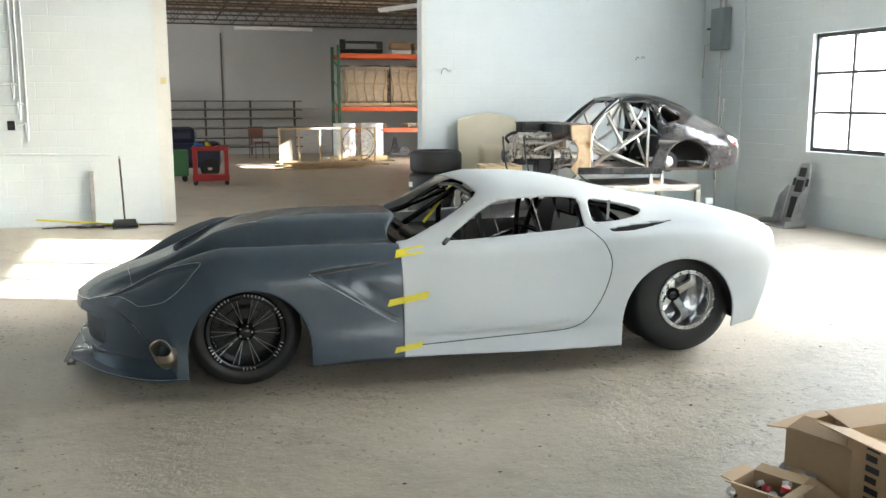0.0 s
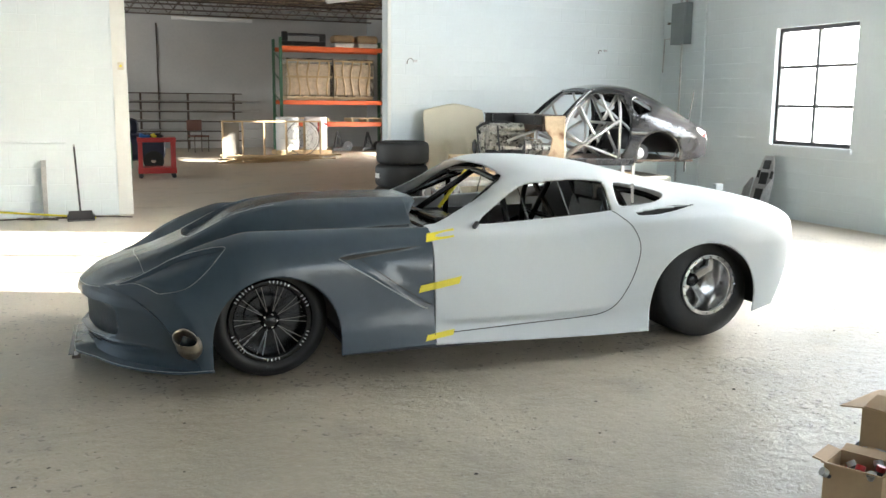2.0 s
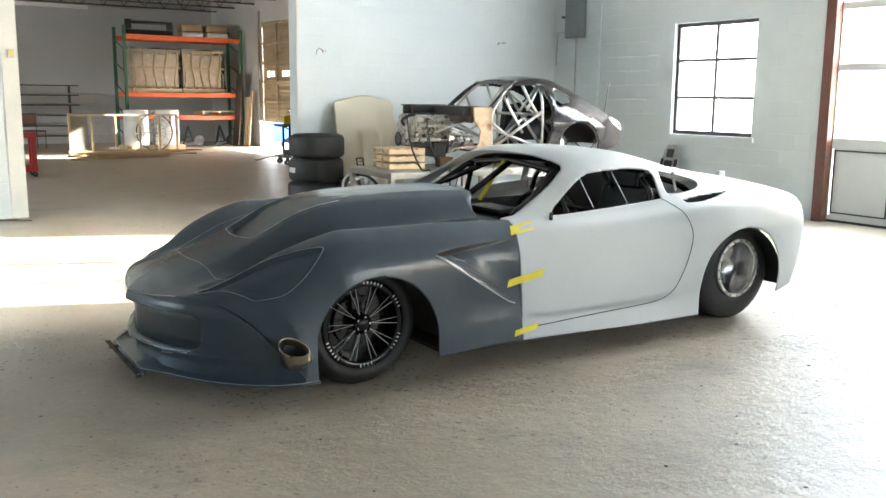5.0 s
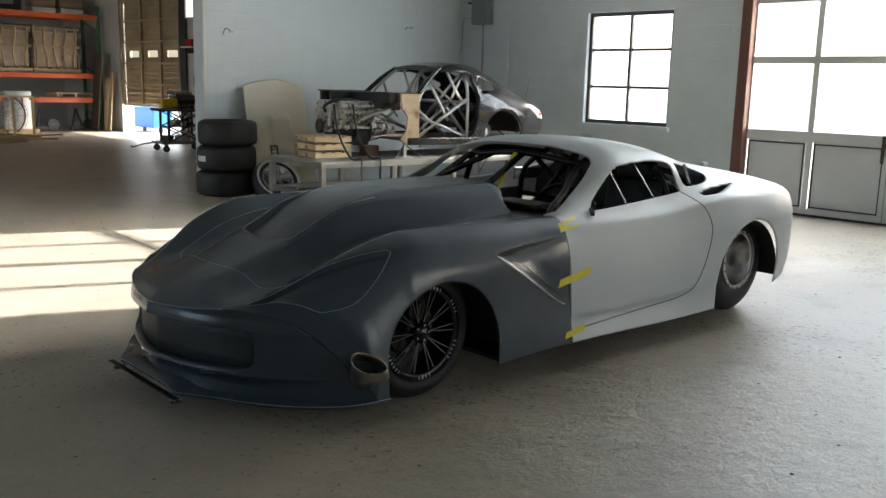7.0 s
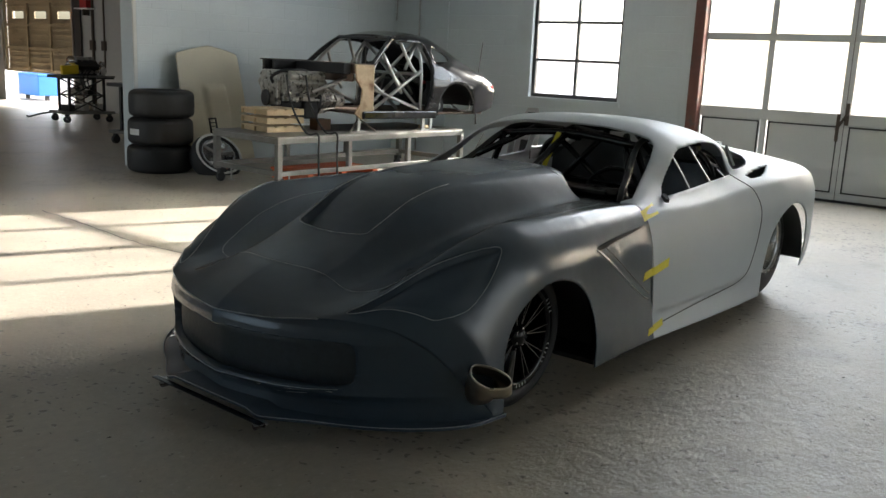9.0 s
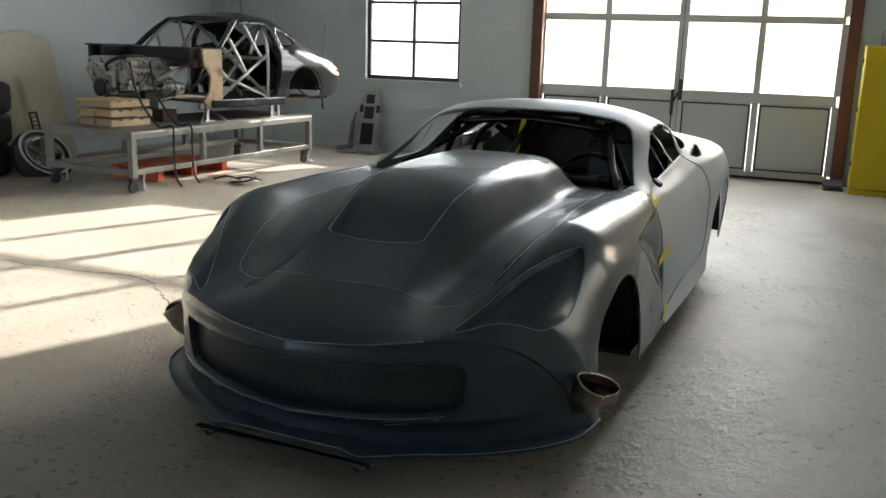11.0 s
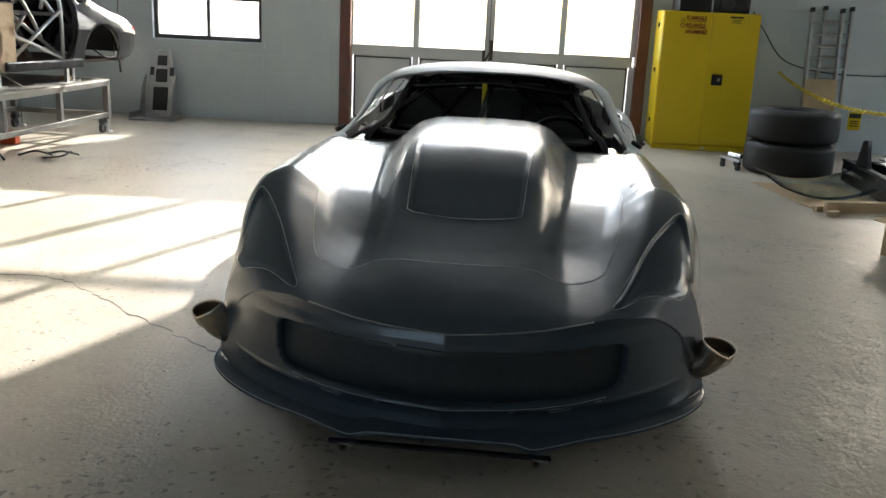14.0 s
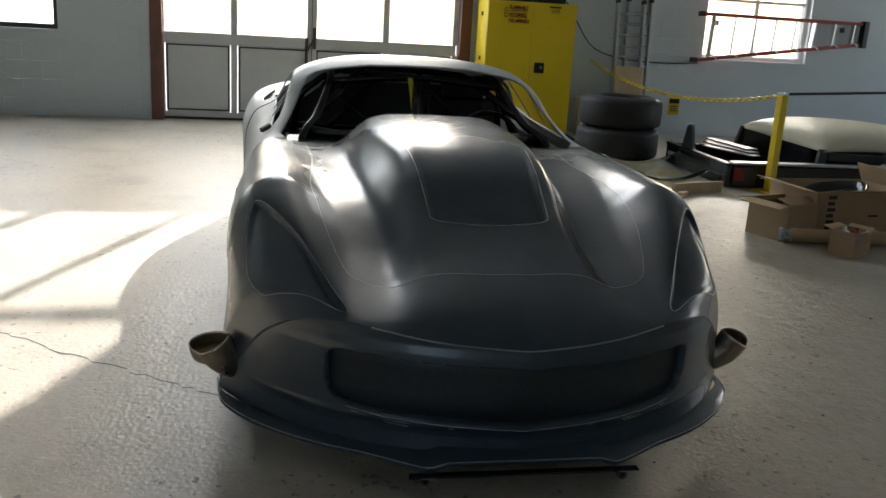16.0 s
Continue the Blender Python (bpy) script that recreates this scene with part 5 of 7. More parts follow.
    for k in range(7):
        part("manifold_runner", bar((-1.68 + .075 * k, .42, 1.15), (-1.66 + .075 * k, .70, 1.15), .035, .05), (M_ENGINE, M_DARKPART)[k % 2], e, bevel=0.008)
    part("pulley", moved(lathe([(-1.90, .002), (-1.90, .06), (-1.88, .09), (-1.86, .09), (-1.86, .03)], 28, 'x'), pose(0, .56, .93)), M_DARKPART, e)
    part("coolant_hose", tube(smooth_path([(-1.80, .50, 1.10), (-1.86, .44, 1.16), (-1.78, .36, 1.22), (-1.60, .33, 1.24), (-1.40, .34, 1.23), (-1.25, .38, 1.18)], 6), .02, 10), M_BLACK, e, smooth=True)
    part("front_cover", joined(box(-1.80, .40, .86, -1.74, .72, 1.12), moved(lathe([(-1.85, .001), (-1.85, .07), (-1.80, .075)], 28, 'x'), pose(0, .56, .92))), M_ENGINE, e, bevel=0.01)
    part("flywheel", moved(lathe([(-1.16, .002), (-1.16, .175), (-1.10, .175), (-1.10, .002)], 40, 'x'), pose(0, .56, .90)), M_DARKPART, e)
    gb = part("gearbox", moved(lathe([(-1.10, .165), (-.99, .12), (-.98, .105), (-.82, .10), (-.81, .115), (-.79, .115), (-.78, .08), (-.62, .065), (-.60, .05)], 28, 'x'), pose(0, .56, .90)), M_ENGINE, e, smooth=False)
    for k in range(8):
        a = 2 * math.pi * k / 8
        part("rib", bar((-1.06, .56 + .155 * math.cos(a), .90 + .155 * math.sin(a)), (-.80, .56 + .11 * math.cos(a), .90 + .11 * math.sin(a)), .012, .02), M_ENGINE, e)
    for pts in ([(-1.72, .30, 1.22), (-1.6, .28, 1.19), (-1.5, .26, 1.12), (-1.35, .24, 1.02), (-1.22, .25, 1.06)], [(-1.30, .33, 1.2), (-1.2, .30, 1.16), (-1.12, .30, 1.10)]):
        part("wiring", tube(smooth_path(pts, 6), .012, 8), M_BLACK, e, smooth=True)
    # stands under the shell
    for x, y in ((-0.78, .12), (-0.78, 1.3), (0.14, .12), (0.30, .18), (0.14, 1.3)):
        part("stand", joined(bar((x, y, .563), (x, y, .74), .035, .035), box(x - .06, y - .05, .561, x + .06, y + .05, .57)), M_ALU, c)
    for x, dx in ((-0.78, -.17), (-0.78, .17)):
        part("stand_leg", tube([(x + dx, .12 - .1, .565), (x, .12, .70)], .009, 6), M_STEEL_DARK, c)
    return c


def build_table():
    t = thing("steel_table", pose(3.06, 3.98, 0, 0, 0, -3.2), "welded square-tube steel table on castors with a grey top", "table")
    LX, LY = 2.86, 1.10
    part("tabletop", box(0.0, 0.0, .548, LX, LY, .560), M_TABLETOP, t)
    for y in (.03, LY - .03):
        part("top_rail", box(0, y - .03, .487, LX, y + .03, .546), M_ALU2, t, bevel=0.004)
        part("low_rail", box(.06, y - .025, .165, LX - .06, y + .025, .215), M_ALU2, t, bevel=0.004)
    for x in (.03, LX - .03):
        part("end_rail", box(x - .03, .062, .489, x + .03, LY - .062, .545), M_ALU2, t)
        part("low_end_rail", box(x - .025, .062, .165, x + .025, LY - .062, .214), M_ALU2, t)
    for x in (.03, .98, 1.90, LX - .03):
        for y in (.03, LY - .03):
            if x in (.03, LX - .03):
                part("leg", box(x - .03, y - .03, .14, x + .03, y + .03, .486), M_ALU2, t, bevel=0.004)
            else:
                part("post", box(x - .025, y - .025, .216, x + .025, y + .025, .486), M_ALU2, t, bevel=0.004)
    for x in (.07, LX - .07):
        for y in (.06, LY - .06):
            w = part("castor", joined(moved(lathe([(-.018, .012), (-.018, .048), (-.012, .052), (.012, .052), (.018, .048), (.018, .012)], 24), pose(x - .02, y, .052)), box(x - .045, y - .028, .095, x + .03, y + .028, .14)), M_DARKPART, t, "black rubber castor")
            part("levelling_foot", joined(bar((x + .12, y, .02), (x + .12, y, .165), .014, .014), moved(lathe([(0, .001), (0, .04), (.015, .03), (.02, .001)], 16, 'z'), pose(x + .12, y, 0.0))), M_ALU, t)
    return t


def build_crate(name, m, w, d, h, layers, label):
    c = thing(name, m, label, "crate")
    lh = h / layers
    for k in range(layers):
        z = k * lh
        for y in (0, d - .02, d / 2 - .01):
            part("slat", box(0, y, z, w, y + .02, z + lh * .55), M_WOOD, c)
        for x in (0.02, w / 2 - .03, w - .08):
            part("block", box(x, .021, z + .002, x + .06, d - .021, z + lh * .5), M_WOOD, c)
        for i in range(4):
            x = i * (w - .09) / 3
            part("deck_board", box(x, 0, z + lh * .56, x + .09, d, z + lh * .72), M_WOOD, c)
    return c


M_TABLETOP = material("table_steel_plate", (0.25, 0.24, 0.225), 0.5, metal=0.6, vary=0.2, scale=4)
M_ALU2 = material("mill_steel_tube", (0.24, 0.235, 0.22), 0.36, metal=0.85, vary=0.2, scale=9, rvary=0.12)
M_BARE2 = material("brown_surface_rust", (0.12, 0.085, 0.065), 0.55, metal=0.3, vary=0.35, scale=6)
M_RUSTPANEL = material("tan_rusty_paint", (0.50, 0.38, 0.25), 0.5, metal=0.1, vary=0.25, scale=7, spots=((0.20, 0.10, 0.05), 7, 0.5, 0.68))
build_coupe()
build_table()
build_crate("pallet_crate", pose(3.30, 4.42, .561, 0, 0, -8), .46, .50, .265, 3, "stack of small pale wooden pallets under the engine")
solid("wood_block", box(0, 0, 0, .18, .16, .12), material("dark_timber", (0.10, 0.055, 0.03), 0.7, vary=0.3, scale=9), pose(4.02, 4.42, .561, 0, 0, -10), "dark brown timber block on the steel table", "block", bevel=0.006)
solid("wood_block", box(0, 0, 0, .10, .08, .05), M_WOOD, pose(5.35, 4.02, .561, 0, 0, -10), "small pale wood packer on the steel table", "block", bevel=0.004)
for _x, _y in ((3.55, 4.02), (3.82, 4.0)):
    solid("ratchet_strap", tube(smooth_path([(_x - .05, 4.35, 1.16), (_x - .04, 4.28, .85), (_x - .02, 4.08, .58), (_x, 3.925, .575), (_x, 3.915, .4), (_x + .01, 3.91, .12), (_x + .03, 3.86, .012)], 8), .011, 6), M_BLACK, Matrix(), "black ratchet strap hanging over the table edge", "strap", group="straps on the table", smooth=True)

# orange pallet under the table
_p = thing("orange_pallet", pose(3.75, 4.3, 0, 0, 0, -3), "orange plastic pallet lying under the steel table", "pallet")
for _i in range(5):
    part("deck_board", box(0, _i * .13, .10, 1.1, _i * .13 + .10, .125), M_ORANGE, _p, bevel=0.004)
for _i in range(3):
    part("runner", box(.02 + _i * .49, 0, 0, .10 + _i * .49, .62, .099), M_ORANGE, _p, bevel=0.004)


# ---- along the north wall ----
def tyre_thing(name, m, r, w, rr, label, group):
    t = thing(name, m, label, "tyre", group)
    part("carcass", tyre_bm(r, w, rr, 56), M_TYRE, t, smooth=True)
    for q in (r * .62, r * .72):
        part("sidewall_ring", moved(lathe([(0, q), (.003, q + .002), (.003, q + .006), (0, q + .008)], 56, 'z'), pose(0, 0, w - .002)), M_TYRE, t)
    return t


for _k in range(3):
    _t = tyre_thing("slick_tyre", pose(3.13 + .012 * _k, 6.05 - .01 * _k, .305 * _k, 0, 0, 40 * _k), .355, .305, .20, "wide worn slick tyre stacked by the wall", "stack of slick tyres")
    if _k == 1:
        bm = bmesh.new()
        _v = []
        for _i in range(9):
            _a = radians(-170 + _i * 3.2)
            for _z in (.12, .185):
                _v.append(bm.verts.new((.359 * math.cos(_a), .359 * math.sin(_a), _z)))
        for _i in range(8):
            bm.faces.new((_v[2 * _i], _v[2 * _i + 2], _v[2 * _i + 3], _v[2 * _i + 1]))
        part("label_sticker", bm, M_PLASTIC, _t, "white paper sticker").rotation_euler.z = radians(-60)


def build_hood_panel():
    """A loose hood standing on end against the wall, with a raised centre."""
    n, mm = 60, 48
    bm = bmesh.new()
    rows = []
    for i in range(n + 1):
        v = i / n
        w = .50 - .035 * v - .02 * smoothstep(.97, 1.0, v)
        row = []
        for j in range(mm + 1):
            u = -1 + 2 * j / mm
            z = 1.36 * v + (.085 * (1 - abs(u) ** 1.3) * smoothstep(.7, 1, v))
            bulge = .055 * smoothstep(.40, .27, abs(u)) * smoothstep(.74, .66, v + .05 * abs(u) ** 2)
            y = -.035 * (1 - u * u) - bulge
            row.append(bm.verts.new((u * w, y, z)))
        rows.append(row)
    for a, b in zip(rows, rows[1:]):
        for j in range(mm):
            bm.faces.new((a[j], a[j + 1], b[j + 1], b[j]))
    o = solid("loose_hood", bm, M_CREAM, pose(4.02, 6.02, 0.005, -13, 0, 2), "cream fibreglass hood standing on end against the wall", "hood", smooth=True)
    thicken(o, 0.006)


build_hood_panel()


def spare_wheel():
    w = thing("spare_wheel", pose(3.53, 5.50, .225, -40, 0, -8), "five-spoke alloy wheel with tyre leaning on the table", "wheel")
    part("tyre", lathe(tyre_profile(.30, .20, .205), 48), M_TYRE, w, smooth=True)
    part("white_stripe", lathe([(-.007, .245), (-.0075, .275)], 48), M_PLASTIC, w)
    part("rim", lathe([(.02, .207), (-.002, .203), (0, .185), (.06, .17), (.07, .02)], 48), M_CHROME, w, smooth=True)
    for k in range(5):
        a = 2 * math.pi * k / 5
        part("spoke", bar((.03 * math.cos(a), .02, .03 * math.sin(a)), (.185 * math.cos(a), .01, .185 * math.sin(a)), .045, .03, up=(0, 1, 0)), M_ALUD, w, bevel=0.006)
    part("hub", lathe([(-.005, .001), (-.005, .035), (.03, .05)], 24), M_ALUD, w)


spare_wheel()
_g = thing("louvre_panel", pose(3.58, 5.66, .30, -12, 0, 10), "small black louvred panel leaning on the hood", "panel")
part("frame", joined(box(0, 0, 0, .12, .012, .02), box(0, 0, .30, .12, .012, .32), box(0, 0, .02, .015, .012, .30), box(.105, 0, .02, .12, .012, .30)), M_BLACK, _g)
for _i in range(6):
    part("slat", moved(box(.016, -.004, 0, .104, .012, .006), pose(0, 0, .05 + _i * .042, 25, 0, 0)), M_BLACK, _g)
part("prop", box(.04, .014, -.29, .06, .03, .10), M_BLACK, _g)


# ---- east side: cabinet, tyres, ladders, chain ----
def text_mesh(name, words, size, mat, parent, m, depth=0.001):
    cu = bpy.data.curves.new(name, 'FONT')
    cu.body, cu.size, cu.extrude, cu.align_x, cu.offset = words, size, depth, 'LEFT', size * 0.03
    tmp = bpy.data.objects.new(name, cu)
    scene.collection.objects.link(tmp)
    dg = bpy.context.evaluated_depsgraph_get()
    me = bpy.data.meshes.new_from_object(tmp.evaluated_get(dg))
    bpy.data.objects.remove(tmp)
    bpy.data.curves.remove(cu)
    me.materials.clear()
    me.materials.append(mat)
    ob = new(name, me)
    ob.parent = parent
    ob.matrix_local = m
    return ob


def build_cabinet():
    c = thing("safety_cabinet", pose(6.98, -3.11, 0, 0, 0, 0), "tall yellow steel cabinet for flammables with warning lettering", "cabinet")
    W, D, H = 1.07, .46, 1.53
    part("body", box(0.022, 0, .05, D, W, H), M_YELLOW, c, bevel=0.006)
    part("plinth", box(.03, .02, 0, D - .02, W - .02, .049), M_YELLOW, c)
    part("sill_lip", box(-.012, 0.0, .0, .02, W, .05), M_YELLOW, c, bevel=0.004)
    for y0, y1 in ((0.006, W / 2 - .0007), (W / 2 + .0007, W - .006)):
        part("door", box(0, y0, .06, .020, y1, H - .01), M_YELLOW, c, bevel=0.005)
    part("latch", box(-.012, .355, .74, -.001, .475, .86), M_BLACK, c, "black recessed paddle latch", bevel=0.008)
    part("latch_plate", box(-.016, .385, .785, -.0125, .41, .82), M_ALU, c)
    red = material("dark_red_print", (0.20, 0.018, 0.006), 0.6)
    turn = Euler((radians(90), 0, radians(-90))).to_matrix().to_4x4()
    for i, (w, z) in enumerate((("FLAMMABLE", 1.437), ("INFLAMABLE", 1.362), ("INFLAMMABLE", 1.292))):
        text_mesh("lettering", w, .066 if i == 0 else .060, red, c, Matrix.Translation((-.002, .82, z)) @ turn @ Matrix.Diagonal((.62, 1, 1, 1)))
    for z in (1.425, 1.355):
        part("small_print", box(-.0015, .60, z - .004, -.0003, .81, z + .003), red, c)
    bm = bmesh.new()
    tri = [(-.002, .88, 1.42), (-.002, .83, 1.42), (-.002, .855, 1.46)]
    for a, b in zip(tri, tri[1:] + tri[:1]):
        bar(a, b, .006, .002, bm, up=(1, 0, 0))
    part("warning_triangle", bm, red, c)
    part("warning_ring", moved(lathe([(0, .018), (0, .026), (-.002, .026), (-.002, .018)], 24, 'x'), pose(-.0005, .855, 1.375)), red, c)
    part("label_plate", joined(box(-.0015, .20, 1.475, -.0003, .34, 1.495)), M_BLACK, c)
    for k in range(3):
        part("label_line", box(-.0015, .22, 1.455 - k * .016, -.0003, .32, 1.461 - k * .016), M_BLACK, c)
    part("floor_label", box(-.0135, .46, .02, -.0122, .52, .035), M_PLASTIC, c)
    for z in (.28, .85, 1.35):
        part("side_vent", box(.20, W + .0005, z, .25, W + .012, z + .045), M_BLACK, c)
    return c


build_cabinet()
_r = thing("shop_radio", pose(7.02, -2.98, 1.531), "black radio and boxes on top of the cabinet", "radio")
part("radio_case", box(0, 0, 0, .30, .34, .20), M_BLACK, _r, bevel=0.02)
part("speaker", moved(lathe([(-.004, .002), (-.008, .06), (0, .075)], 28, 'x'), pose(-.001, .10, .10)), M_DARKPART, _r)
part("speaker", moved(lathe([(-.004, .002), (-.008, .06), (0, .075)], 28, 'x'), pose(-.001, .25, .10)), M_DARKPART, _r)
solid("storage_case", box(0, 0, 0, .34, .36, .16), M_BLACK, pose(7.02, -2.56, 1.531, 0, 0, 3), "black hard case lying on the yellow cabinet", "case", bevel=0.015)
solid("loose_cable", tube(smooth_path([(7.40, -3.12, 1.56), (7.50, -3.30, 1.35), (7.51, -3.55, 1.05), (7.52, -3.95, .93), (7.53, -4.5, .90), (7.53, -5.0, .92)], 8), .007, 6), M_BLACK, Matrix(), "thin black cable hung along the wall", "cable", smooth=True)

for _k in range(2):
    tyre_thing("drag_slick", pose(5.62 + .02 * _k, -3.16 - .015 * _k, .315 * _k, 0, 0, 30 * _k), .425, .315, .21, "wide smooth slick lying in a pile of two", "pile of two slicks")


def build_dolly():
    d = thing("tyre_dolly", pose(5.68, -2.62, 0, 0, 0, 20), "small steel wheel dolly with black castors", "dolly")
    for y in (0, -.16):
        part("rail", bar((-.16, y, .10), (.16, y, .10), .025, .025), M_ALU, d, bevel=0.003)
    part("cross_bar", bar((0, -.16, .112), (0, 0, .112), .03, .02), M_ALU, d)
    for x in (-.13, .13):
        for y in (0, -.16):
            part("castor", joined(moved(lathe([(-.012, .008), (-.012, .034), (.012, .034), (.012, .008)], 20), pose(x, y, .035)), box(x - .02, y - .018, .065, x + .02, y + .018, .087)), M_DARKPART, d)
    part("roller", tube([(-.1, -.05, .14), (.1, -.05, .14)], .022, 14), M_CHROME, d)


build_dolly()


def build_ladder(name, m, w, h, rungs, rail_mat, rung_mat, label):
    l = thing(name, m, label, "ladder")
    for x in (0, w):
        part("rail", box(x - .014, -.035, 0, x + .014, .035, h), rail_mat, l, bevel=0.004)
        part("end_cap", box(x - .018, -.04, h, x + .018, .04, h + .05), M_BLACK, l, bevel=0.004)
    for k in range(rungs):
        z = .18 + (h - .3) * k / (rungs - 1)
        part("rung", tube([(.014, 0, z), (w - .014, 0, z)], .015, 10), rung_mat, l)
    return l


build_ladder("extension_ladder", Matrix.Translation((7.30, -3.80, 0)) @ Euler((radians(-6), 0, radians(-90))).to_matrix().to_4x4(), .34, 1.60, 11, M_ALU, M_ALU, "aluminium ladder leaning upright against the wall")
build_ladder("extension_ladder", Matrix.Translation((7.40, -3.96, 0)) @ Euler((radians(-4), 0, radians(-90))).to_matrix().to_4x4(), .30, 1.62, 11, M_ALU, M_ALU, "second aluminium ladder nested behind the first one")
_l = thing("step_ladder", pose(7.46, -4.88, 0), "dark red fibreglass ladder hung across the window", "ladder")
_redf = material("red_fibreglass", (0.30, 0.05, 0.04), 0.5, vary=0.15)
part("rail", bar((0, -.08, 1.53), (0, -2.34, 1.52), .03, .045), _redf, _l, bevel=0.004)
part("rail", bar((0, -.04, .965), (0, -2.34, 1.26), .03, .045), _redf, _l, bevel=0.004)
for _k in range(8):
    _f = _k / 7
    _y = -.20 - 2.0 * _f
    part("step", bar((0, _y, 1.01 + .25 * _f), (0, _y - .02, 1.505), .07, .022, up=(0, 1, 0)), M_ALU, _l)
    part("step_brace", bar((-.02, _y, 1.06 + .25 * _f), (-.02, _y - .11, .99 + .25 * _f), .012, .012), M_ALU, _l)
part("foot", box(-.03, -.05, .935, .03, .03, .995), M_BLACK, _l, bevel=0.006)
part("foot", box(-.03, -.09, 1.50, .03, -.01, 1.56), M_BLACK, _l, bevel=0.006)
part("top_cap", box(-.05, -2.42, 1.22, .05, -2.345, 1.56), M_BLACK, _l, bevel=0.01)
for _y in (-.3, -2.1):
    part("hook", box(.035, _y - .015, 1.40, .088, _y + .015, 1.46), M_STEEL_DARK, _l)
solid("plywood_board", box(0, 0, 0, .018, .36, .86), M_WOOD, pose(7.16, -4.13, 0, 0, 8, 0), "brown plywood offcut leaning by the ladders", "board", bevel=0.002)
solid("white_carton", box(0, 0, 0, .3, .34, .46), M_PLASTIC, pose(7.05, -3.66, 0, 0, 0, 0), "white carton on the floor beside the cabinet", "carton", bevel=0.008)


def build_post():
    p = thing("barrier_post", pose(3.78, -3.83, 0, 0, 0, 12), "yellow square steel barrier post", "post")
    part("tube", box(-.034, -.034, .012, .034, .034, .84), M_YELLOW, p, bevel=0.006)
    part("base_plate", box(-.11, -.11, 0, .11, .11, .012), M_YELLOW, p, bevel=0.003)
    part("cap", box(-.036, -.036, .841, .036, .036, .86), M_PLASTIC, p, bevel=0.006)


build_post()


def build_chain():
    ch = thing("barrier_chain", Matrix(), "yellow plastic chain with a caution tag hung from the post", "chain")
    a, b = Vector((3.78, -3.79, .83)), Vector((7.50, -3.52, .90))
    link_bm = bmesh.new()
    ring = [(.034 * math.cos(t) , .016 * math.sin(t), 0) for t in np.linspace(0, 2 * math.pi, 13)]
    tube(ring, .0055, 6, link_bm, cap=False)
    me = bpy.data.meshes.new("chain_link")
    link_bm.to_mesh(me); link_bm.free()
    me.materials.append(M_YELLOW)
    n = 74
    for k in range(n):
        t = (k + .5) / n
        p = a.lerp(b, t) + Vector((0, 0, -.20 * 4 * t * (1 - t)))
        d = (b - a) + Vector((0, 0, -.20 * 4 * (1 - 2 * t)))
        o = new("chain_link", me)
        o.parent = ch
        o.matrix_local = Matrix.Translation(p) @ d.to_track_quat('X', 'Z').to_matrix().to_4x4() @ Euler((radians(90 * (k % 2) + 20), 0, 0)).to_matrix().to_4x4()
    t = .445
    p = a.lerp(b, t) + Vector((0, 0, -.20 * 4 * t * (1 - t)))
    part("caution_tag", box(p.x - .002, p.y - .06, p.z - .19, p.x + .002, p.y + .06, p.z - .015), M_YELLOW, ch, "yellow caution tag")
    part("tag_band", box(p.x - .0035, p.y - .055, p.z - .075, p.x - .0022, p.y + .055, p.z - .03), M_BLACK, ch)
    for k in range(3):
        part("tag_line", box(p.x - .0035, p.y - .04, p.z - .11 - .022 * k, p.x - .0022, p.y + .04, p.z - .10 - .022 * k), M_BLACK, ch)


build_chain()
solid("barrier_rail", tube([(3.80, -3.90, .85), (4.2, -6.2, .92), (4.5, -8.2, .97)], .012, 8), M_BLACK, Matrix(), "black cord running from the barrier post", "cord")


# ---- pickup parts on the floor ----
def build_bed():
    b = thing("pickup_bed", pose(3.90, -3.47, 0, 0, 0, -3.4), "black pickup bed with tailgate lying low on the floor", "pickup bed")
    part("tailgate", joined(box(0, -.05, .012, 1.35, 0.0, .205), box(0, -.06, .198, 1.35, .012, .225)), M_BLACKG, b, "black tailgate", bevel=0.012)
    part("pressed_panel", box(.10, .0005, .045, 1.0, .006, .17), M_BLACKG, b, bevel=0.004)
    for k in range(5):
        x = 1.06 + .047 * k
        part("badge_bar", box(x, .001, .10, x + .034, .005, .14), M_PLASTIC, b)
    part("bed_side", box(0, -2.6, .012, .07, -.06, .215), M_BLACKG, b, bevel=0.015)
    part("side_rail", box(-.01, -2.6, .216, .10, -.065, .236), M_ALU, b, bevel=0.006)
    part("far_side", moved(box(0, -2.4, .012, .07, -.06, .215), pose(1.28, 0, 0)), M_BLACKG, b, bevel=0.015)
    part("bed_floor", box(.08, -2.5, .012, 1.27, -.1, .04), M_BLACK, b)
    part("tail_lamp", box(-.012, -.16, .07, .02, -.07, .19), material("dark_red_lens", (0.12, 0.01, 0.01), 0.2), b, bevel=0.006)


def arch_piece(name, m, r0, r1, a0, a1, depth, mat, label):
    pts = [(r1 * math.cos(a), r1 * math.sin(a)) for a in np.linspace(a0, a1, 16)] + [(r0 * math.cos(a), r0 * math.sin(a)) for a in np.linspace(a1, a0, 16)]
    return solid(name, slab(pts, depth, 'x'), mat, m, label, "car part", bevel=0.008)


build_bed()
solid("bumper_corner", slab(round_poly([(0, 0), (.13, -.01), (.16, .06), (.12, .16), (.095, .27), (.075, .385), (.045, .40), (.03, .385), (.01, .24), (-.02, .10)], 4), .07, 'y'), M_BLACK, pose(4.86, -3.66, .046, 0, 0, 40), "black plastic bumper corner standing upright in the bed", "car part", bevel=0.008)


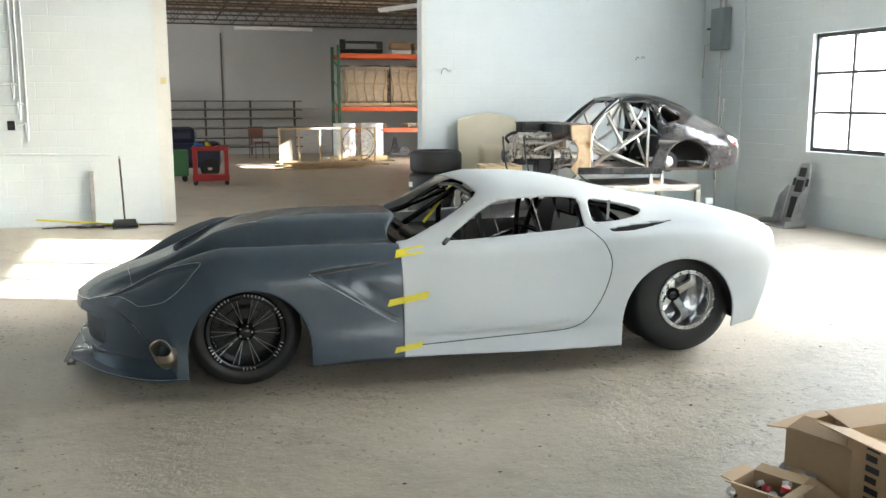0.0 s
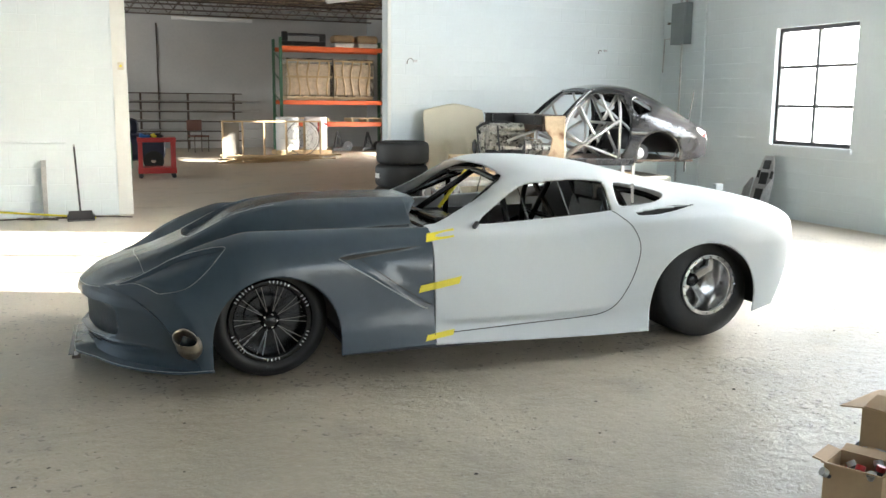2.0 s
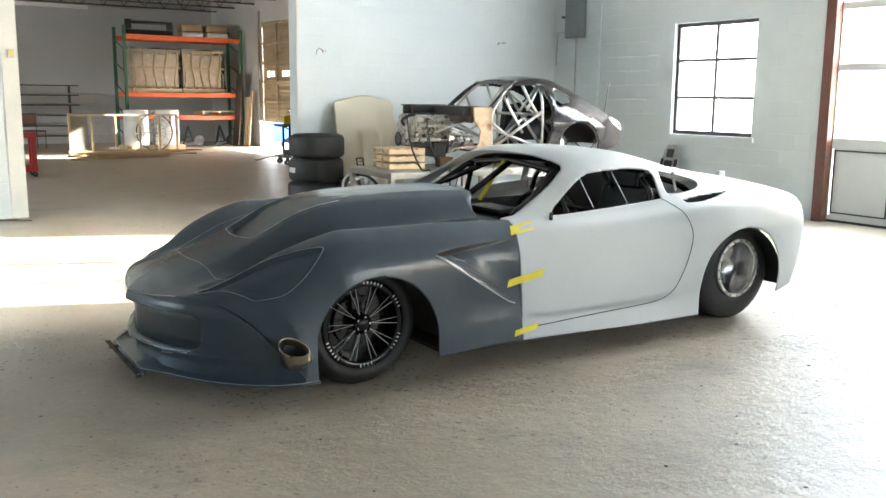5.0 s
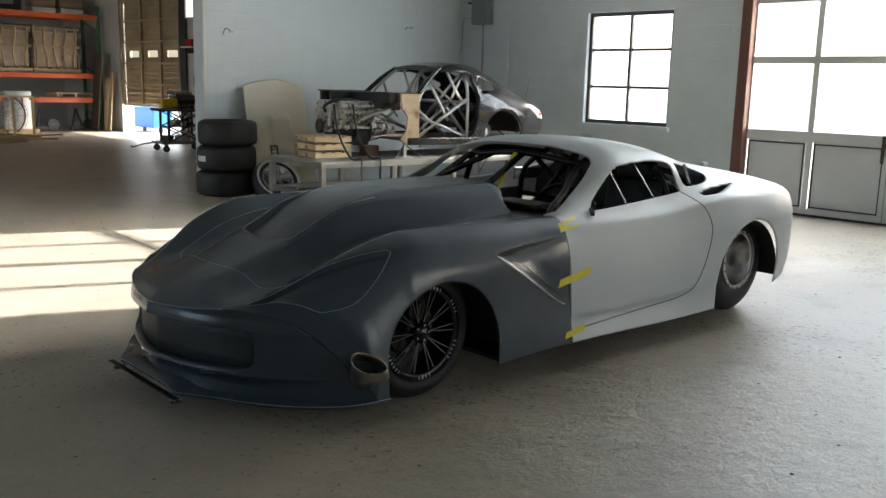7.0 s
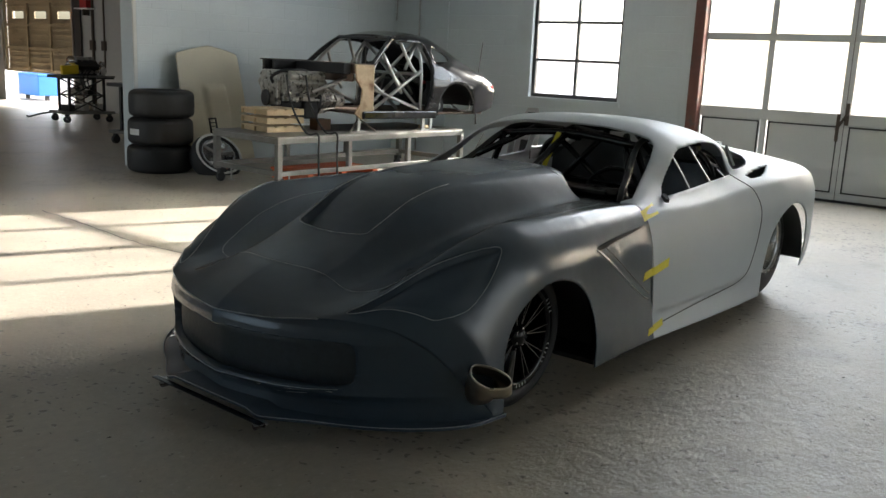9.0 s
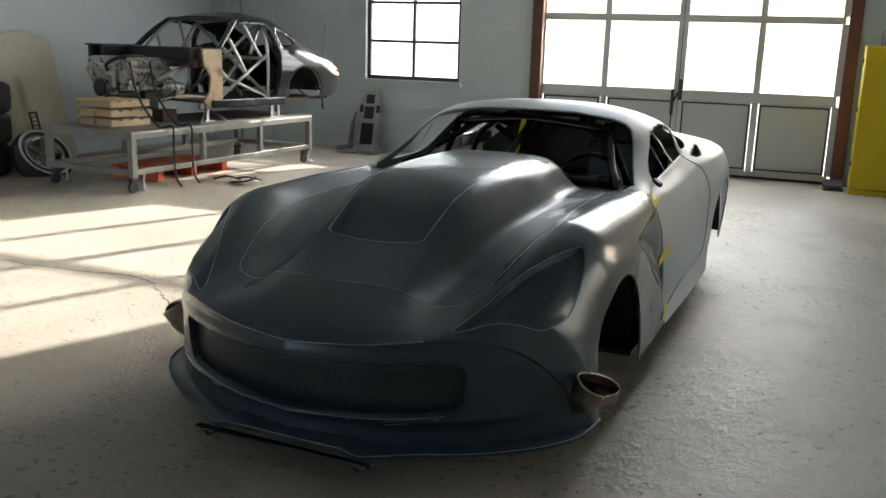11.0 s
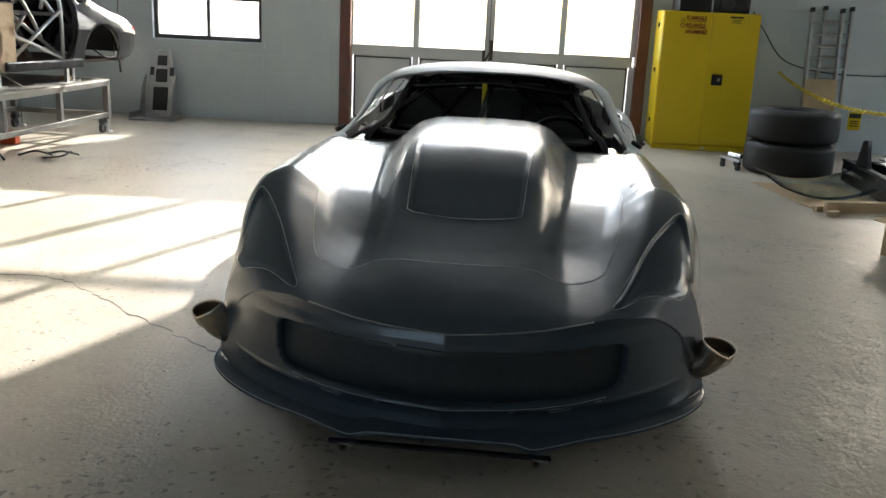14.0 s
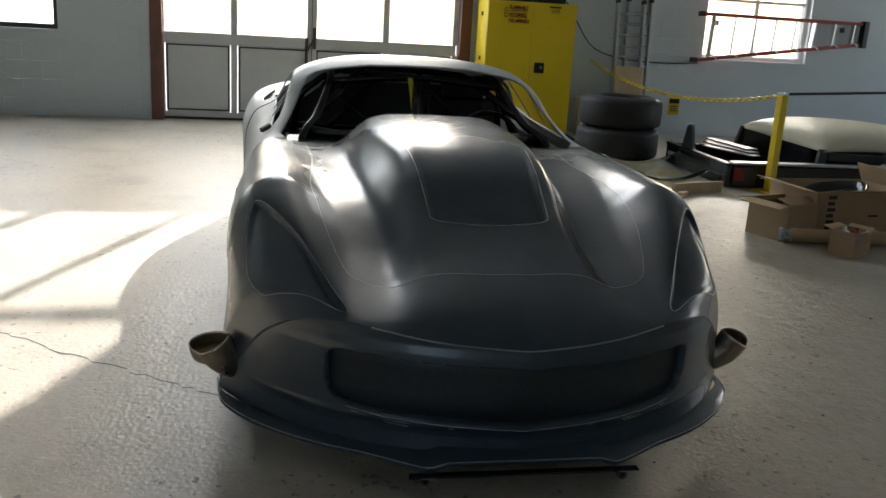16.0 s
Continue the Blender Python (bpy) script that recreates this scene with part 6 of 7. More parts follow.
def build_roof():
    r = thing("cab_roof", pose(4.72, -5.35, .02, 3, -3, 6), "cream pickup cab roof with black pillars lying on the bed", "cab roof")
    bm = bmesh.new()
    rows = []
    for i in range(21):
        u = -1 + 2 * i / 20
        row = []
        for j in range(29):
            v = -1 + 2 * j / 28
            e = (1 - abs(u) ** 4) * (1 - abs(v) ** 5)
            row.append(bm.verts.new((u * .62, v * .98, .30 + .16 * e ** .5 + .04 * (1 - v * v))))
        rows.append(row)
    for a, b in zip(rows, rows[1:]):
        for j in range(28):
            bm.faces.new((a[j], a[j + 1], b[j + 1], b[j]))
    thicken(part("roof_skin", bm, M_CREAM, r, "chalky cream roof skin", smooth=True), .01)
    for y in (-.95, 0.95):
        for x in (-.58, .58):
            part("pillar", bar((x * 1.05, y * 1.04, .02), (x, y, .31), .09, .05), M_BLACK, r, bevel=0.01)
    part("rear_window", moved(box(-.50, -.004, .02, .50, .004, .27), pose(0, .97, 0.03, -8, 0, 0)), M_BLACKG, r)
    part("side_frame", box(-.61, -.9, .22, -.58, .9, .29), M_BLACK, r)
    part("side_frame", box(.58, -.9, .22, .61, .9, .29), M_BLACK, r)


build_roof()
arch_piece("wing_panel", pose(4.55, -6.9, .35, 0, 0, -10), .50, .64, radians(10), radians(150), .16, M_BLACKG, "black pickup wing panel with wheel arch")
for _k in range(3):
    solid("floor_mat", slab([(0, 0), (.5, .04), (.52, .16), (.02, .14)], .012, 'z'), M_DARKPART, pose(4.25 + .06 * _k, -4.0 - .02 * _k, .238 + .02 * _k, 0, -4, 35 - 9 * _k), "dark grey ribbed panel lying across the bed", "panel", group="panels on the bed", bevel=0.003)

# windscreen on cardboard
solid("flat_cardboard", slab([(-.24, .56), (-.1, -.05), (.35, -.085), (.9, -.085), (.86, .72), (.4, .66)], .006, 'z'), M_CARD, pose(4.05, -3.36, .001), "flattened sheet of brown cardboard on the floor", "cardboard")
_bm = bmesh.new()
_rows = []
for _i in range(15):
    _u = -1 + 2 * _i / 14
    _rows.append([_bm.verts.new((_v * .30 * (1 - .10 * _u * _u), _u * .44, .10 * _u * _u + .035 * _v + .045)) for _v in np.linspace(-1, 1, 9)])
for _a, _b in zip(_rows, _rows[1:]):
    for _j in range(8):
        _bm.faces.new((_a[_j], _a[_j + 1], _b[_j + 1], _b[_j]))
M_TINT = glass_material("windscreen_glass", (0.72, 0.82, 0.80), 0.05)
_o = solid("windscreen", _bm, M_TINT, pose(4.40, -3.02, .01, 0, 0, 8), "curved glass windscreen lying on cardboard", "windscreen", smooth=True)
thicken(_o, .006)
for _x, _y, _l, _h, _r in ((3.62, -2.86, .52, .09, -76), (3.66, -2.80, .50, .045, -72), (3.46, -2.84, .10, .045, -60)):
    solid("timber_offcut", box(0, 0, 0, _l, .045, _h), M_WOOD, pose(_x, _y, 0, 0, 0, _r), "pale sawn timber offcut on the floor", "timber", group="timber offcuts", bevel=0.002)


# ---- cardboard boxes ----
def open_box(name, m, w, d, h, label, flaps, fill=None):
    b = thing(name, m, label, "box", "cardboard boxes by the post")
    t = .005
    for nm, g in (("wall", (0, 0, 0, w, t, h)), ("wall", (0, d - t, 0, w, d, h)), ("wall", (0, t, 0, t, d - t, h)), ("wall", (w - t, t, 0, w, d - t, h)), ("bottom", (t, t, 0, w - t, d - t, t))):
        part(nm, box(*g), M_CARD, b)
    for side, a, ln in flaps:
        if side == 'f':
            o = part("flap", box(.004, -t, 0, w - .004, 0, ln), M_CARD, b); o.matrix_local = pose(0, t, h, -a + 0, 0, 0)
            o.matrix_local = pose(0, t, h, a, 0, 0)
        elif side == 'b':
            o = part("flap", box(.004, 0, 0, w - .004, t, ln), M_CARD, b); o.matrix_local = pose(0, d - t, h, -a, 0, 0)
        elif side == 'l':
            o = part("flap", box(-t, .004, 0, 0, d - .004, ln), M_CARD, b); o.matrix_local = pose(t, 0, h, 0, -a, 0)
        else:
            o = part("flap", box(0, .004, 0, t, d - .004, ln), M_CARD, b); o.matrix_local = pose(w - t, 0, h, 0, a, 0)
    return b


_a = open_box("cardboard_box", pose(2.02, -2.86, 0, 0, 0, 17 - 90), .42, .34, .25, "open brown cardboard box with folded-back flaps and label", [('f', -75, .11), ('b', 100, .11), ('l', 100, .10), ('r', 80, .10)])
part("shipping_label", box(.05, .341, .13, .16, .3425, .21), M_PLASTIC, _a, "white shipping label")
_b = open_box("cardboard_box", pose(2.13, -3.87, 0, 0, 0, 2), .52, .76, .33, "large open cardboard box with printed tape and a wheel inside", [('l', 75, .16), ('r', 100, .16), ('f', -25, .14), ('b', 80, .14)])
for _k in range(7):
    part("tape_mark", box(-.0012, .60 + .012 * (_k % 2), .03 + .042 * _k, .0, .665, .055 + .042 * _k), M_BLACK, _b)
part("print_mark", box(-.0012, .25, .16, 0, .33, .175), M_BLACK, _b)
_w = thing("boxed_wheel", pose(2.40, -3.50, .13, 90 - 12, 0, 0), "black wheel rim lying in the cardboard box", "wheel")
part("barrel", lathe([(0, .19), (.0, .21), (.02, .215), (.16, .20), (.18, .215), (.18, .195), (.02, .18)], 40, closed=True), M_RIMBLK, _w, smooth=True)
part("disc", lathe([(.03, .002), (.03, .06), (.02, .17)], 40), M_RIMBLK, _w, smooth=True)
_s = open_box("cardboard_box", pose(1.70, -3.26, 0, 0, 0, 26), .17, .20, .165, "small open cardboard box full of fittings", [('f', 75, .05), ('b', 80, .05), ('l', 70, .06), ('r', 80, .06)])
for _i in range(9):
    _px, _py = .035 + .05 * (_i % 3), .04 + .06 * (_i // 3)
    _o = thing("fitting", pose(1.70, -3.26, 0, 0, 0, 26) @ pose(_px, _py, .10, 10 * _i, 25 * ((_i % 3) - 1), 40 * _i), "black hose fitting with coloured cap", "fitting", "fittings in the small box")
    part("body", lathe([(0, .001), (0, .016), (.04, .016), (.045, .012), (.06, .012), (.06, .001)], 12, 'z'), M_DARKPART, _o)
    part("cap", moved(lathe([(0, .001), (0, .017), (.02, .017), (.02, .001)], 12, 'z'), pose(0, 0, .05)), M_RED if _i % 2 else M_ALU, _o)
_t = thing("cardboard_tube", Matrix(), "long cardboard tube with clear wrap at the end", "tube")
part("tube", tube([(2.04, -2.90, .05), (1.90, -3.9, .05)], .048, 20), M_CARD, _t, smooth=False)
part("wrap", tube([(2.06, -2.84, .05), (2.04, -3.0, .05)], .050, 20), material("clear_wrap", (0.35, 0.36, 0.37), 0.2, vary=0.6, scale=40), _t, smooth=True)


# ---- small things by the east wall ----
M_SEATALU = material("dull_seat_aluminium", (0.42, 0.42, 0.42), 0.38, metal=0.9, vary=0.3, scale=8)

def build_seat_frame():
    s = thing("alloy_seat", pose(7.25, 3.80, 0, 0, 0, -90), "bare aluminium race seat shell with black pads leaning on the wall", "seat")
    part("base_tray", joined(box(-.27, -.30, 0, .27, .02, .02), moved(box(-.27, 0, 0, -.25, .32, .09), pose(0, -.30, 0)), moved(box(.25, 0, 0, .27, .32, .09), pose(0, -.30, 0))), M_SEATALU, s, bevel=0.006)
    back = part("back_panel", slab([(-.19, 0), (.19, 0), (.17, .45), (.11, .74), (.08, .80), (-.08, .80), (-.11, .74), (-.17, .45)], .012, 'y'), M_SEATALU, s, bevel=0.004)
    back.matrix_local = pose(0, -.02, .02, -14, 0, 0)
    for x in (-.185, .185):
        o = part("side_bolster", slab([(0, 0), (.14, .02), (.12, .34), (.03, .50), (0, .5)], .012, 'x'), M_SEATALU, s, bevel=0.003)
        o.matrix_local = pose(x - .006, -.03, .02, -14, 0, 0) @ Matrix.Diagonal((1, -1, 1, 1))
    for z0, z1, w in ((.08, .36, .09), (.42, .58, .07), (.62, .74, .06)):
        o = part("pad", box(-w, -.02, z0, w, -.002, z1), M_BLACK, s, "black foam pad", bevel=0.012)
        o.matrix_local = pose(0, -.02, .02, -14, 0, 0)
    for x in (-.12, .12):
        o = part("slot", box(x - .025, -.004, .50, x + .025, -.001, .60), M_BLACK, s)
        o.matrix_local = pose(0, -.02, .02, -14, 0, 0)


build_seat_frame()
solid("floor_scale", joined(box(0, 0, 0, .22, .20, .03), moved(box(.02, .02, 0, .10, .18, .012), pose(0, 0, .03)), moved(box(0, 0, 0, .12, .2, .02), pose(.10, 0, .03, 0, -30, 0))), M_DARKPART, pose(7.12, -2.0, 0, 0, 0, 5), "small black floor pad beside the cabinet", "pad", bevel=0.005)
for _k, _pts in enumerate(([(4.05, 3.85, .02), (4.13, 3.74, .05), (4.20, 3.66, .02), (4.16, 3.60, .015)], [(4.25, 3.70, .015), (4.12, 3.62, .03), (4.10, 3.48, .06), (4.20, 3.38, .02)], [(4.02, 3.62, .012), (4.12, 3.5, .02), (4.22, 3.46, .05)])):
    _bm = bmesh.new()
    _p = smooth_path(_pts, 6)
    _v = [(_bm.verts.new(q + Vector((.025, .01, 0))), _bm.verts.new(q - Vector((.025, .01, -.02)))) for q in _p]
    for (_a0, _a1), (_b0, _b1) in zip(_v, _v[1:]):
        _bm.faces.new((_a0, _b0, _b1, _a1))
    thicken(solid("rubber_strip", _bm, M_DARKPART, Matrix(), "curled black rubber strip lying on the floor", "strip", "rubber strips", smooth=True), .006)


# ---- fixtures on the walls ----
_e = thing("electrical_box", pose(EX - .13, 5.74, 2.32), "grey steel electrical box with conduits on the wall", "electrical box")
part("case", box(0, 0, 0, .129, .34, .60), material("grey_enamel", (0.20, 0.23, 0.24), 0.45), _e, bevel=0.006)
part("cover", box(-.006, .02, .02, -.0005, .32, .58), material("grey_enamel_door", (0.22, 0.25, 0.26), 0.45), _e)
part("handle", box(-.02, .34, .30, .02, .40, .33), M_STEEL_DARK, _e)
for _y in (.08, .20):
    part("conduit", tube([(.07, _y, .60), (.07, _y, 3.0)], .018, 10), M_WALLPIPE if False else M_SEATALU, _e)
part("conduit", tube([(.09, .17, 0), (.09, .17, -1.3), (.09, .17, -2.3)], .014, 10), M_SEATALU, _e)
part("branch_conduit", tube([(.09, .34, .10), (.09, .60, .10), (.09, .62, -.4)], .01, 8), M_SEATALU, _e)
solid("wall_conduit", tube([(EX - .02, 5.40, 0.02), (EX - .02, 5.40, TOP - .01)], .012, 8), M_WALL, Matrix(), "thin painted conduit running up the wall", "conduit")
for _x, _zb, _xe in ((-2.14, 1.77, -4.0), (-2.08, 1.53, -4.0), (-2.01, 1.28, -2.14)):
    solid("wall_conduit", tube(smooth_path([(_x, NY - .022, TOP - .02), (_x, NY - .022, _zb + .12), (_x - .035, NY - .022, _zb + .03), (_x - .12, NY - .022, _zb), (_xe, NY - .022, _zb)], 8), .013, 10), M_WALL, Matrix(), "painted electrical conduit bent along the wall", "conduit", "bent conduits", smooth=True)
_o = thing("wall_outlet", pose(-2.24, NY - .05, 1.22), "black outlet box on the painted wall", "outlet")
part("case", box(0, 0, 0, .085, .05, .115), M_BLACK, _o, bevel=0.005)
part("socket", box(.028, -.003, .03, .057, -.0005, .085), M_DARKPART, _o)
solid("wall_pipe", tube([(-4.0, NY - .04, .955), (-1.12, NY - .04, .905), (-1.05, NY - .04, .90)], .013, 10), M_WALL, Matrix(), "painted pipe along the wall with an open end", "pipe")
_j = solid("jamb_trim", joined(box(-.47, -.012, 0, -.44, 0, 4.4), box(-.44, -.006, 0, -.304, -.0005, 4.4)), M_TRIM, pose(0, NY - .001, 0), "pale steel edging on the opening", "trim", kind="structure")
solid("jamb_trim", box(3.075, -.012, 0, 3.12, -.0005, 4.4), M_TRIM, pose(0, NY - .001, 0), "pale steel edging on the opening", "trim", kind="structure")
_o = thing("push_switch", pose(-.41, NY - .045, 1.79), "yellowed push-button switch on the jamb", "switch")
part("case", box(0, 0, 0, .07, .03, .09), M_CREAM, _o, bevel=0.004)
part("button", moved(lathe([(-.012, .001), (-.012, .016), (0, .016)], 16), pose(.035, 0, .045)), M_TAPE, _o)
for _x, _z, _r in ((3.45, 1.98, .05), (6.49, 2.21, .03)):
    _o = thing("wall_hook", pose(_x, NY - .002, _z), "bent wire hook fixed to the wall", "hook")
    part("wire", tube([(-.08 + _r * 2 * (1 - math.cos(a)) * .5 - .02, -.02, -.06 + _r * 1.6 * math.sin(a) + .03) for a in np.linspace(0, 2.4, 12)], .005, 6), M_STEEL_DARK, _o)
    part("plate", box(.0, -.02, .0, .05, 0, .03), M_SEATALU, _o)

# cleaning things against the wall
_d = thing("dust_pan", pose(-.92, 6.02, 0, 0, 0, 4), "black long-handled dust pan standing by the wall", "dust pan")
part("pan", joined(slab([(-.15, 0), (.15, 0), (.13, .115), (-.13, .115)], .012, 'y'), moved(box(-.15, -.10, 0, .15, .0, .006), pose(0, 0, 0)), box(-.15, -.10, .006, -.142, 0, .08), box(.142, -.10, .006, .15, 0, .08)), M_DARKPART, _d, bevel=0.004)
part("handle", tube([(0, .01, .11), (-.02, .22, .86)], .012, 10), M_BLACK, _d)
part("ferrule", tube([(-.02, .225, .86), (-.0205, .235, .89)], .013, 10), M_SEATALU, _d)
solid("steel_post", joined(box(-.028, 0, 0, .028, .05, .70), box(-.034, -.004, .68, .034, .054, .70)), M_SEATALU, pose(-1.31, 6.33, 0, -4, 0, 0), "short galvanised steel post leaning on the wall", "post", bevel=0.003)
solid("yellow_pole", tube([(-1.98, 6.30, .11), (-.75, 6.06, .02)], .012, 8), M_TAPE, Matrix(), "yellow pole lying along the foot of the wall", "pole")
for _k in range(9):
    random.seed(40 + _k)
    _x, _y, _a = -1.9 + .14 * _k, 6.16 + random.uniform(-.06, .08), random.uniform(-.15, .15)
    solid("metal_rod", tube([(_x, _y, .012 + .008 * (_k % 3)), (_x + .45, _y + _a, .012 + .01 * (_k % 2))], .008, 6), M_STEEL_DARK, Matrix(), "dark metal rod in a pile by the wall", "rod", "pile of rods")


# ---- rear bay ----
def build_joists():
    for i in range(11):
        y = 7.3 + i * 1.45
        j = thing("roof_joist", pose(0, y, 0), "rusty brown open-web steel roof joist", "joist", "roof joists", kind="structure")
        part("top_chord", box(WX, -.05, 4.18, BEX, .05, 4.22), M_STEEL_DARK, j)
        part("bottom_chord", box(WX, -.04, 3.80, BEX, .04, 3.835), M_STEEL_DARK, j)
        bm = bmesh.new()
        x = -1.5
        while x < BEX - .3:
            tube([(x, 0, 4.18), (x + .28, 0, 3.83)], .011, 5, bm)
            tube([(x + .28, 0, 3.83), (x + .56, 0, 4.18)], .011, 5, bm)
            x += .56
        part("web", bm, M_STEEL_DARK, j)


def build_rack():
    r = thing("pallet_rack", pose(4.30, 19.55, 0), "green and orange steel pallet rack loaded with goods", "rack")
    W, D = 3.15, 1.0
    for x in (0, W):
        for y in (0, D):
            part("upright", box(x - .04, y - .035, 0, x + .04, y + .035, 3.15), M_GREEN, r, bevel=0.004)
        for k in range(5):
            part("brace", bar((x, 0, .2 + .58 * k), (x, D, .5 + .58 * k), .025, .025), M_GREEN, r)
    for z in (.77, 1.38, 2.86):
        for y in (-.02, D + .02):
            part("beam", box(.042, y - .02, z - .06, W - .042, y + .02, z + .06), M_ORANGE, r, bevel=0.006)
        for k in range(5):
            part("deck_bar", box(.3 + k * .62, 0, z + .061, .4 + k * .62, D, z + .075), M_WOOD, r)
    return r


def build_wrapped_load():
    for x, w, seed in ((4.48, 1.30, 3), (5.82, 1.15, 8)):
        l = thing("wrapped_load", pose(x, 19.62, 1.462), "carved timber frames wrapped in clear film on a pallet", "pallet load", "wrapped pallet loads")
        for y in (0, .4, .8):
            part("pallet_runner", box(0, y, 0, w, y + .08, .08), M_WOOD, l)
        for k in range(6):
            part("pallet_board", box(k * (w - .1) / 5, 0, .081, k * (w - .1) / 5 + .1, .9, .10), M_WOOD, l)
        random.seed(seed)
        for k in range(5):
            xx = .06 + k * (w - .18) / 4
            pts = [(xx + .04 * math.sin(q * 5 + k), .05, .12 + q * .95) for q in np.linspace(0, 1, 12)]
            part("carved_leg", tube(pts, .028, 6), M_WOOD, l, smooth=True)
        part("cross_rail", box(0, .02, .60, w, .07, .66), M_WOOD, l)
        part("top_rail", box(0, .02, 1.05, w, .07, 1.10), M_WOOD, l)
        part("core", box(.03, .14, .11, w - .03, .86, 1.0), M_FILM, l, "goods blurred by stretch film", bevel=0.04)
        bm = box(-.03, -.03, .10, w + .03, .92, 1.14)
        bmesh.ops.subdivide_edges(bm, edges=bm.edges[:], cuts=6, use_grid_fill=True)
        for v in bm.verts:
            v.co += Vector((random.uniform(-.02, .02), random.uniform(-.015, .03), random.uniform(-.03, .02)))
        o = part("film", bm, glass_material("stretch_film", (0.97, 0.96, 0.94), 0.25) if seed == 3 else bpy.data.materials["stretch_film"], l, "creased clear stretch film")


build_joists()
build_rack()
build_wrapped_load()
_b = thing("bumper_cover", pose(4.35, 19.62, 2.936), "black plastic bumper cover on top of the rack", "bumper")
part("skin", moved(joined(box(0, 0, 0, 1.25, .06, .12), box(.0, 0, .12, .18, .06, .38), box(1.07, 0, .12, 1.25, .06, .34), box(.18, 0, .26, 1.07, .05, .34)), pose(0, 0, 0)), M_BLACK, _b, bevel=0.03)
for _x in (5.85, 6.55):
    _s = thing("parts_sack", pose(_x, 19.7, 2.936), "tan cushion sack with clear wrap on the rack", "sack", "sacks on the rack")
    part("sack", joined(box(0, 0, .12, .62, .5, .34)), material("tan_canvas", (0.30, 0.22, 0.13), 0.9, vary=0.2) if _x < 6 else bpy.data.materials["tan_canvas"], _s, bevel=0.08)
    part("tray", box(.02, 0, 0, .60, .5, .119), M_PLASTIC, _s, bevel=0.03)
for _x in (4.7, 6.3):
    _p = thing("wooden_pallet", pose(_x, 19.58, .846), "pale wooden pallet on the low rack shelf", "pallet", "pallets on the rack")
    for _k in range(4):
        part("board", box(0, _k * .22, .085, 1.0, _k * .22 + .1, .105), M_WOOD, _p)
    for _k in range(3):
        part("runner", box(.02 + .45 * _k, 0, 0, .08 + .45 * _k, .78, .084), M_WOOD, _p)
for _x in (6.0, 6.9):
    _a = thing("suspension_unit", pose(_x, 19.75, 0), "black car suspension unit standing under the rack", "car part", "units under the rack")
    part("frame", joined(bar((-.2, 0, .05), (.25, 0, .08), .08, .1), bar((-.15, 0, .1), (-.02, .1, .55), .05, .05), bar((.1, 0, .1), (-.02, .1, .55), .05, .05)), M_DARKPART, _a, bevel=0.006)
    part("disc", moved(lathe([(0, .03), (0, .14), (.02, .14), (.02, .03)], 24), pose(.24, -.06, .15)), M_DARKPART, _a)
    part("spring", tube([(-.02 + .05 * math.cos(q), .1 + .05 * math.sin(q), .2 + .012 * q) for q in np.linspace(0, 25, 60)], .01, 5), M_DARKPART, _a)


def build_barrel(x, y):
    b = thing("white_drum", pose(x, y, 0), "white plastic drum on a pallet", "drum", "white drums")
    part("shell", lathe([(.12, .001), (.12, .29), (.14, .30), (.40, .305), (.42, .315), (.44, .305), (.72, .305), (.74, .315), (.76, .305), (.98, .30), (1.0, .29), (1.0, .001)], 36, 'z'), M_PLASTIC, b, smooth=False)
    part("pallet", box(-.36, -.36, 0, .36, .36, .119), M_WOOD, b)
    return b


build_barrel(4.25, 18.6)
_d = build_barrel(5.05, 18.7)
part("red_mark", moved(box(-.10, -.312, .72, .10, -.306, .76), pose(0, 0, .1, 0, 20, 0)), M_RED, _d)
part("red_mark", moved(box(-.02, -.312, .62, .02, -.306, .90), pose(0, 0, 0)), M_RED, _d)
_f = thing("pedestal_fan", pose(4.55, 17.9, 0), "large black drum fan with wire guard", "fan")
part("guard", joined(*[tube([(q * math.cos(a), 0, .46 + q * math.sin(a)) for a in np.linspace(0, 2 * math.pi, 37)], .0035, 5, cap=False) for q in (.10, .22, .34, .44)]), M_BLACK, _f)
for _k in range(12):
    _a = 2 * math.pi * _k / 12
    part("spoke", bar((0, -.01, .46), (.44 * math.cos(_a), -.01, .46 + .44 * math.sin(_a)), .005, .005), M_BLACK, _f)
part("shroud", lathe([(.14, .44), (.22, .44), (.22, .45), (.14, .45)], 40, closed=True), M_BLACK, _f).location.z = .46
part("foot", box(-.3, .0, 0, .3, .2, .03), M_BLACK, _f)

# stud frame, and loose lumber before it
_s = thing("stud_frame", pose(2.26, 16.7, 0, -3, 0, -1), "pale timber stud frame standing upright", "stud frame")
part("top_plate", box(0, 0, .90, 2.45, .09, .94), M_WOOD, _s)
part("bottom_plate", box(0, 0, 0, 2.45, .09, .04), M_WOOD, _s)
for _x in (0, .48, 1.0, 1.55, 2.0, 2.41):
    part("stud", box(_x, .002, .041, _x + .04, .088, .899), M_WOOD, _s)
part("side_sheet", box(.045, .06, .05, .42, .075, .89), material("grey_board", (0.25, 0.23, 0.2), 0.8), _s)
for _k in range(16):
    random.seed(90 + _k)
    _l = random.uniform(.9, 2.2)
    _x, _y = 2.15 + random.uniform(0, .5), 15.3 + .06 * _k + random.uniform(-.03, .03)
    solid("loose_plank", box(0, 0, 0, _l, .09, .035), M_WOOD, pose(_x + (.3 if _k % 3 else -.2), _y, .002 + .037 * (_k % 4), 0, random.uniform(-1.5, .5), random.uniform(-14, 14) if _k % 4 else 0), "pale sawn plank in a loose pile", "plank", "pile of planks", bevel=0.002)

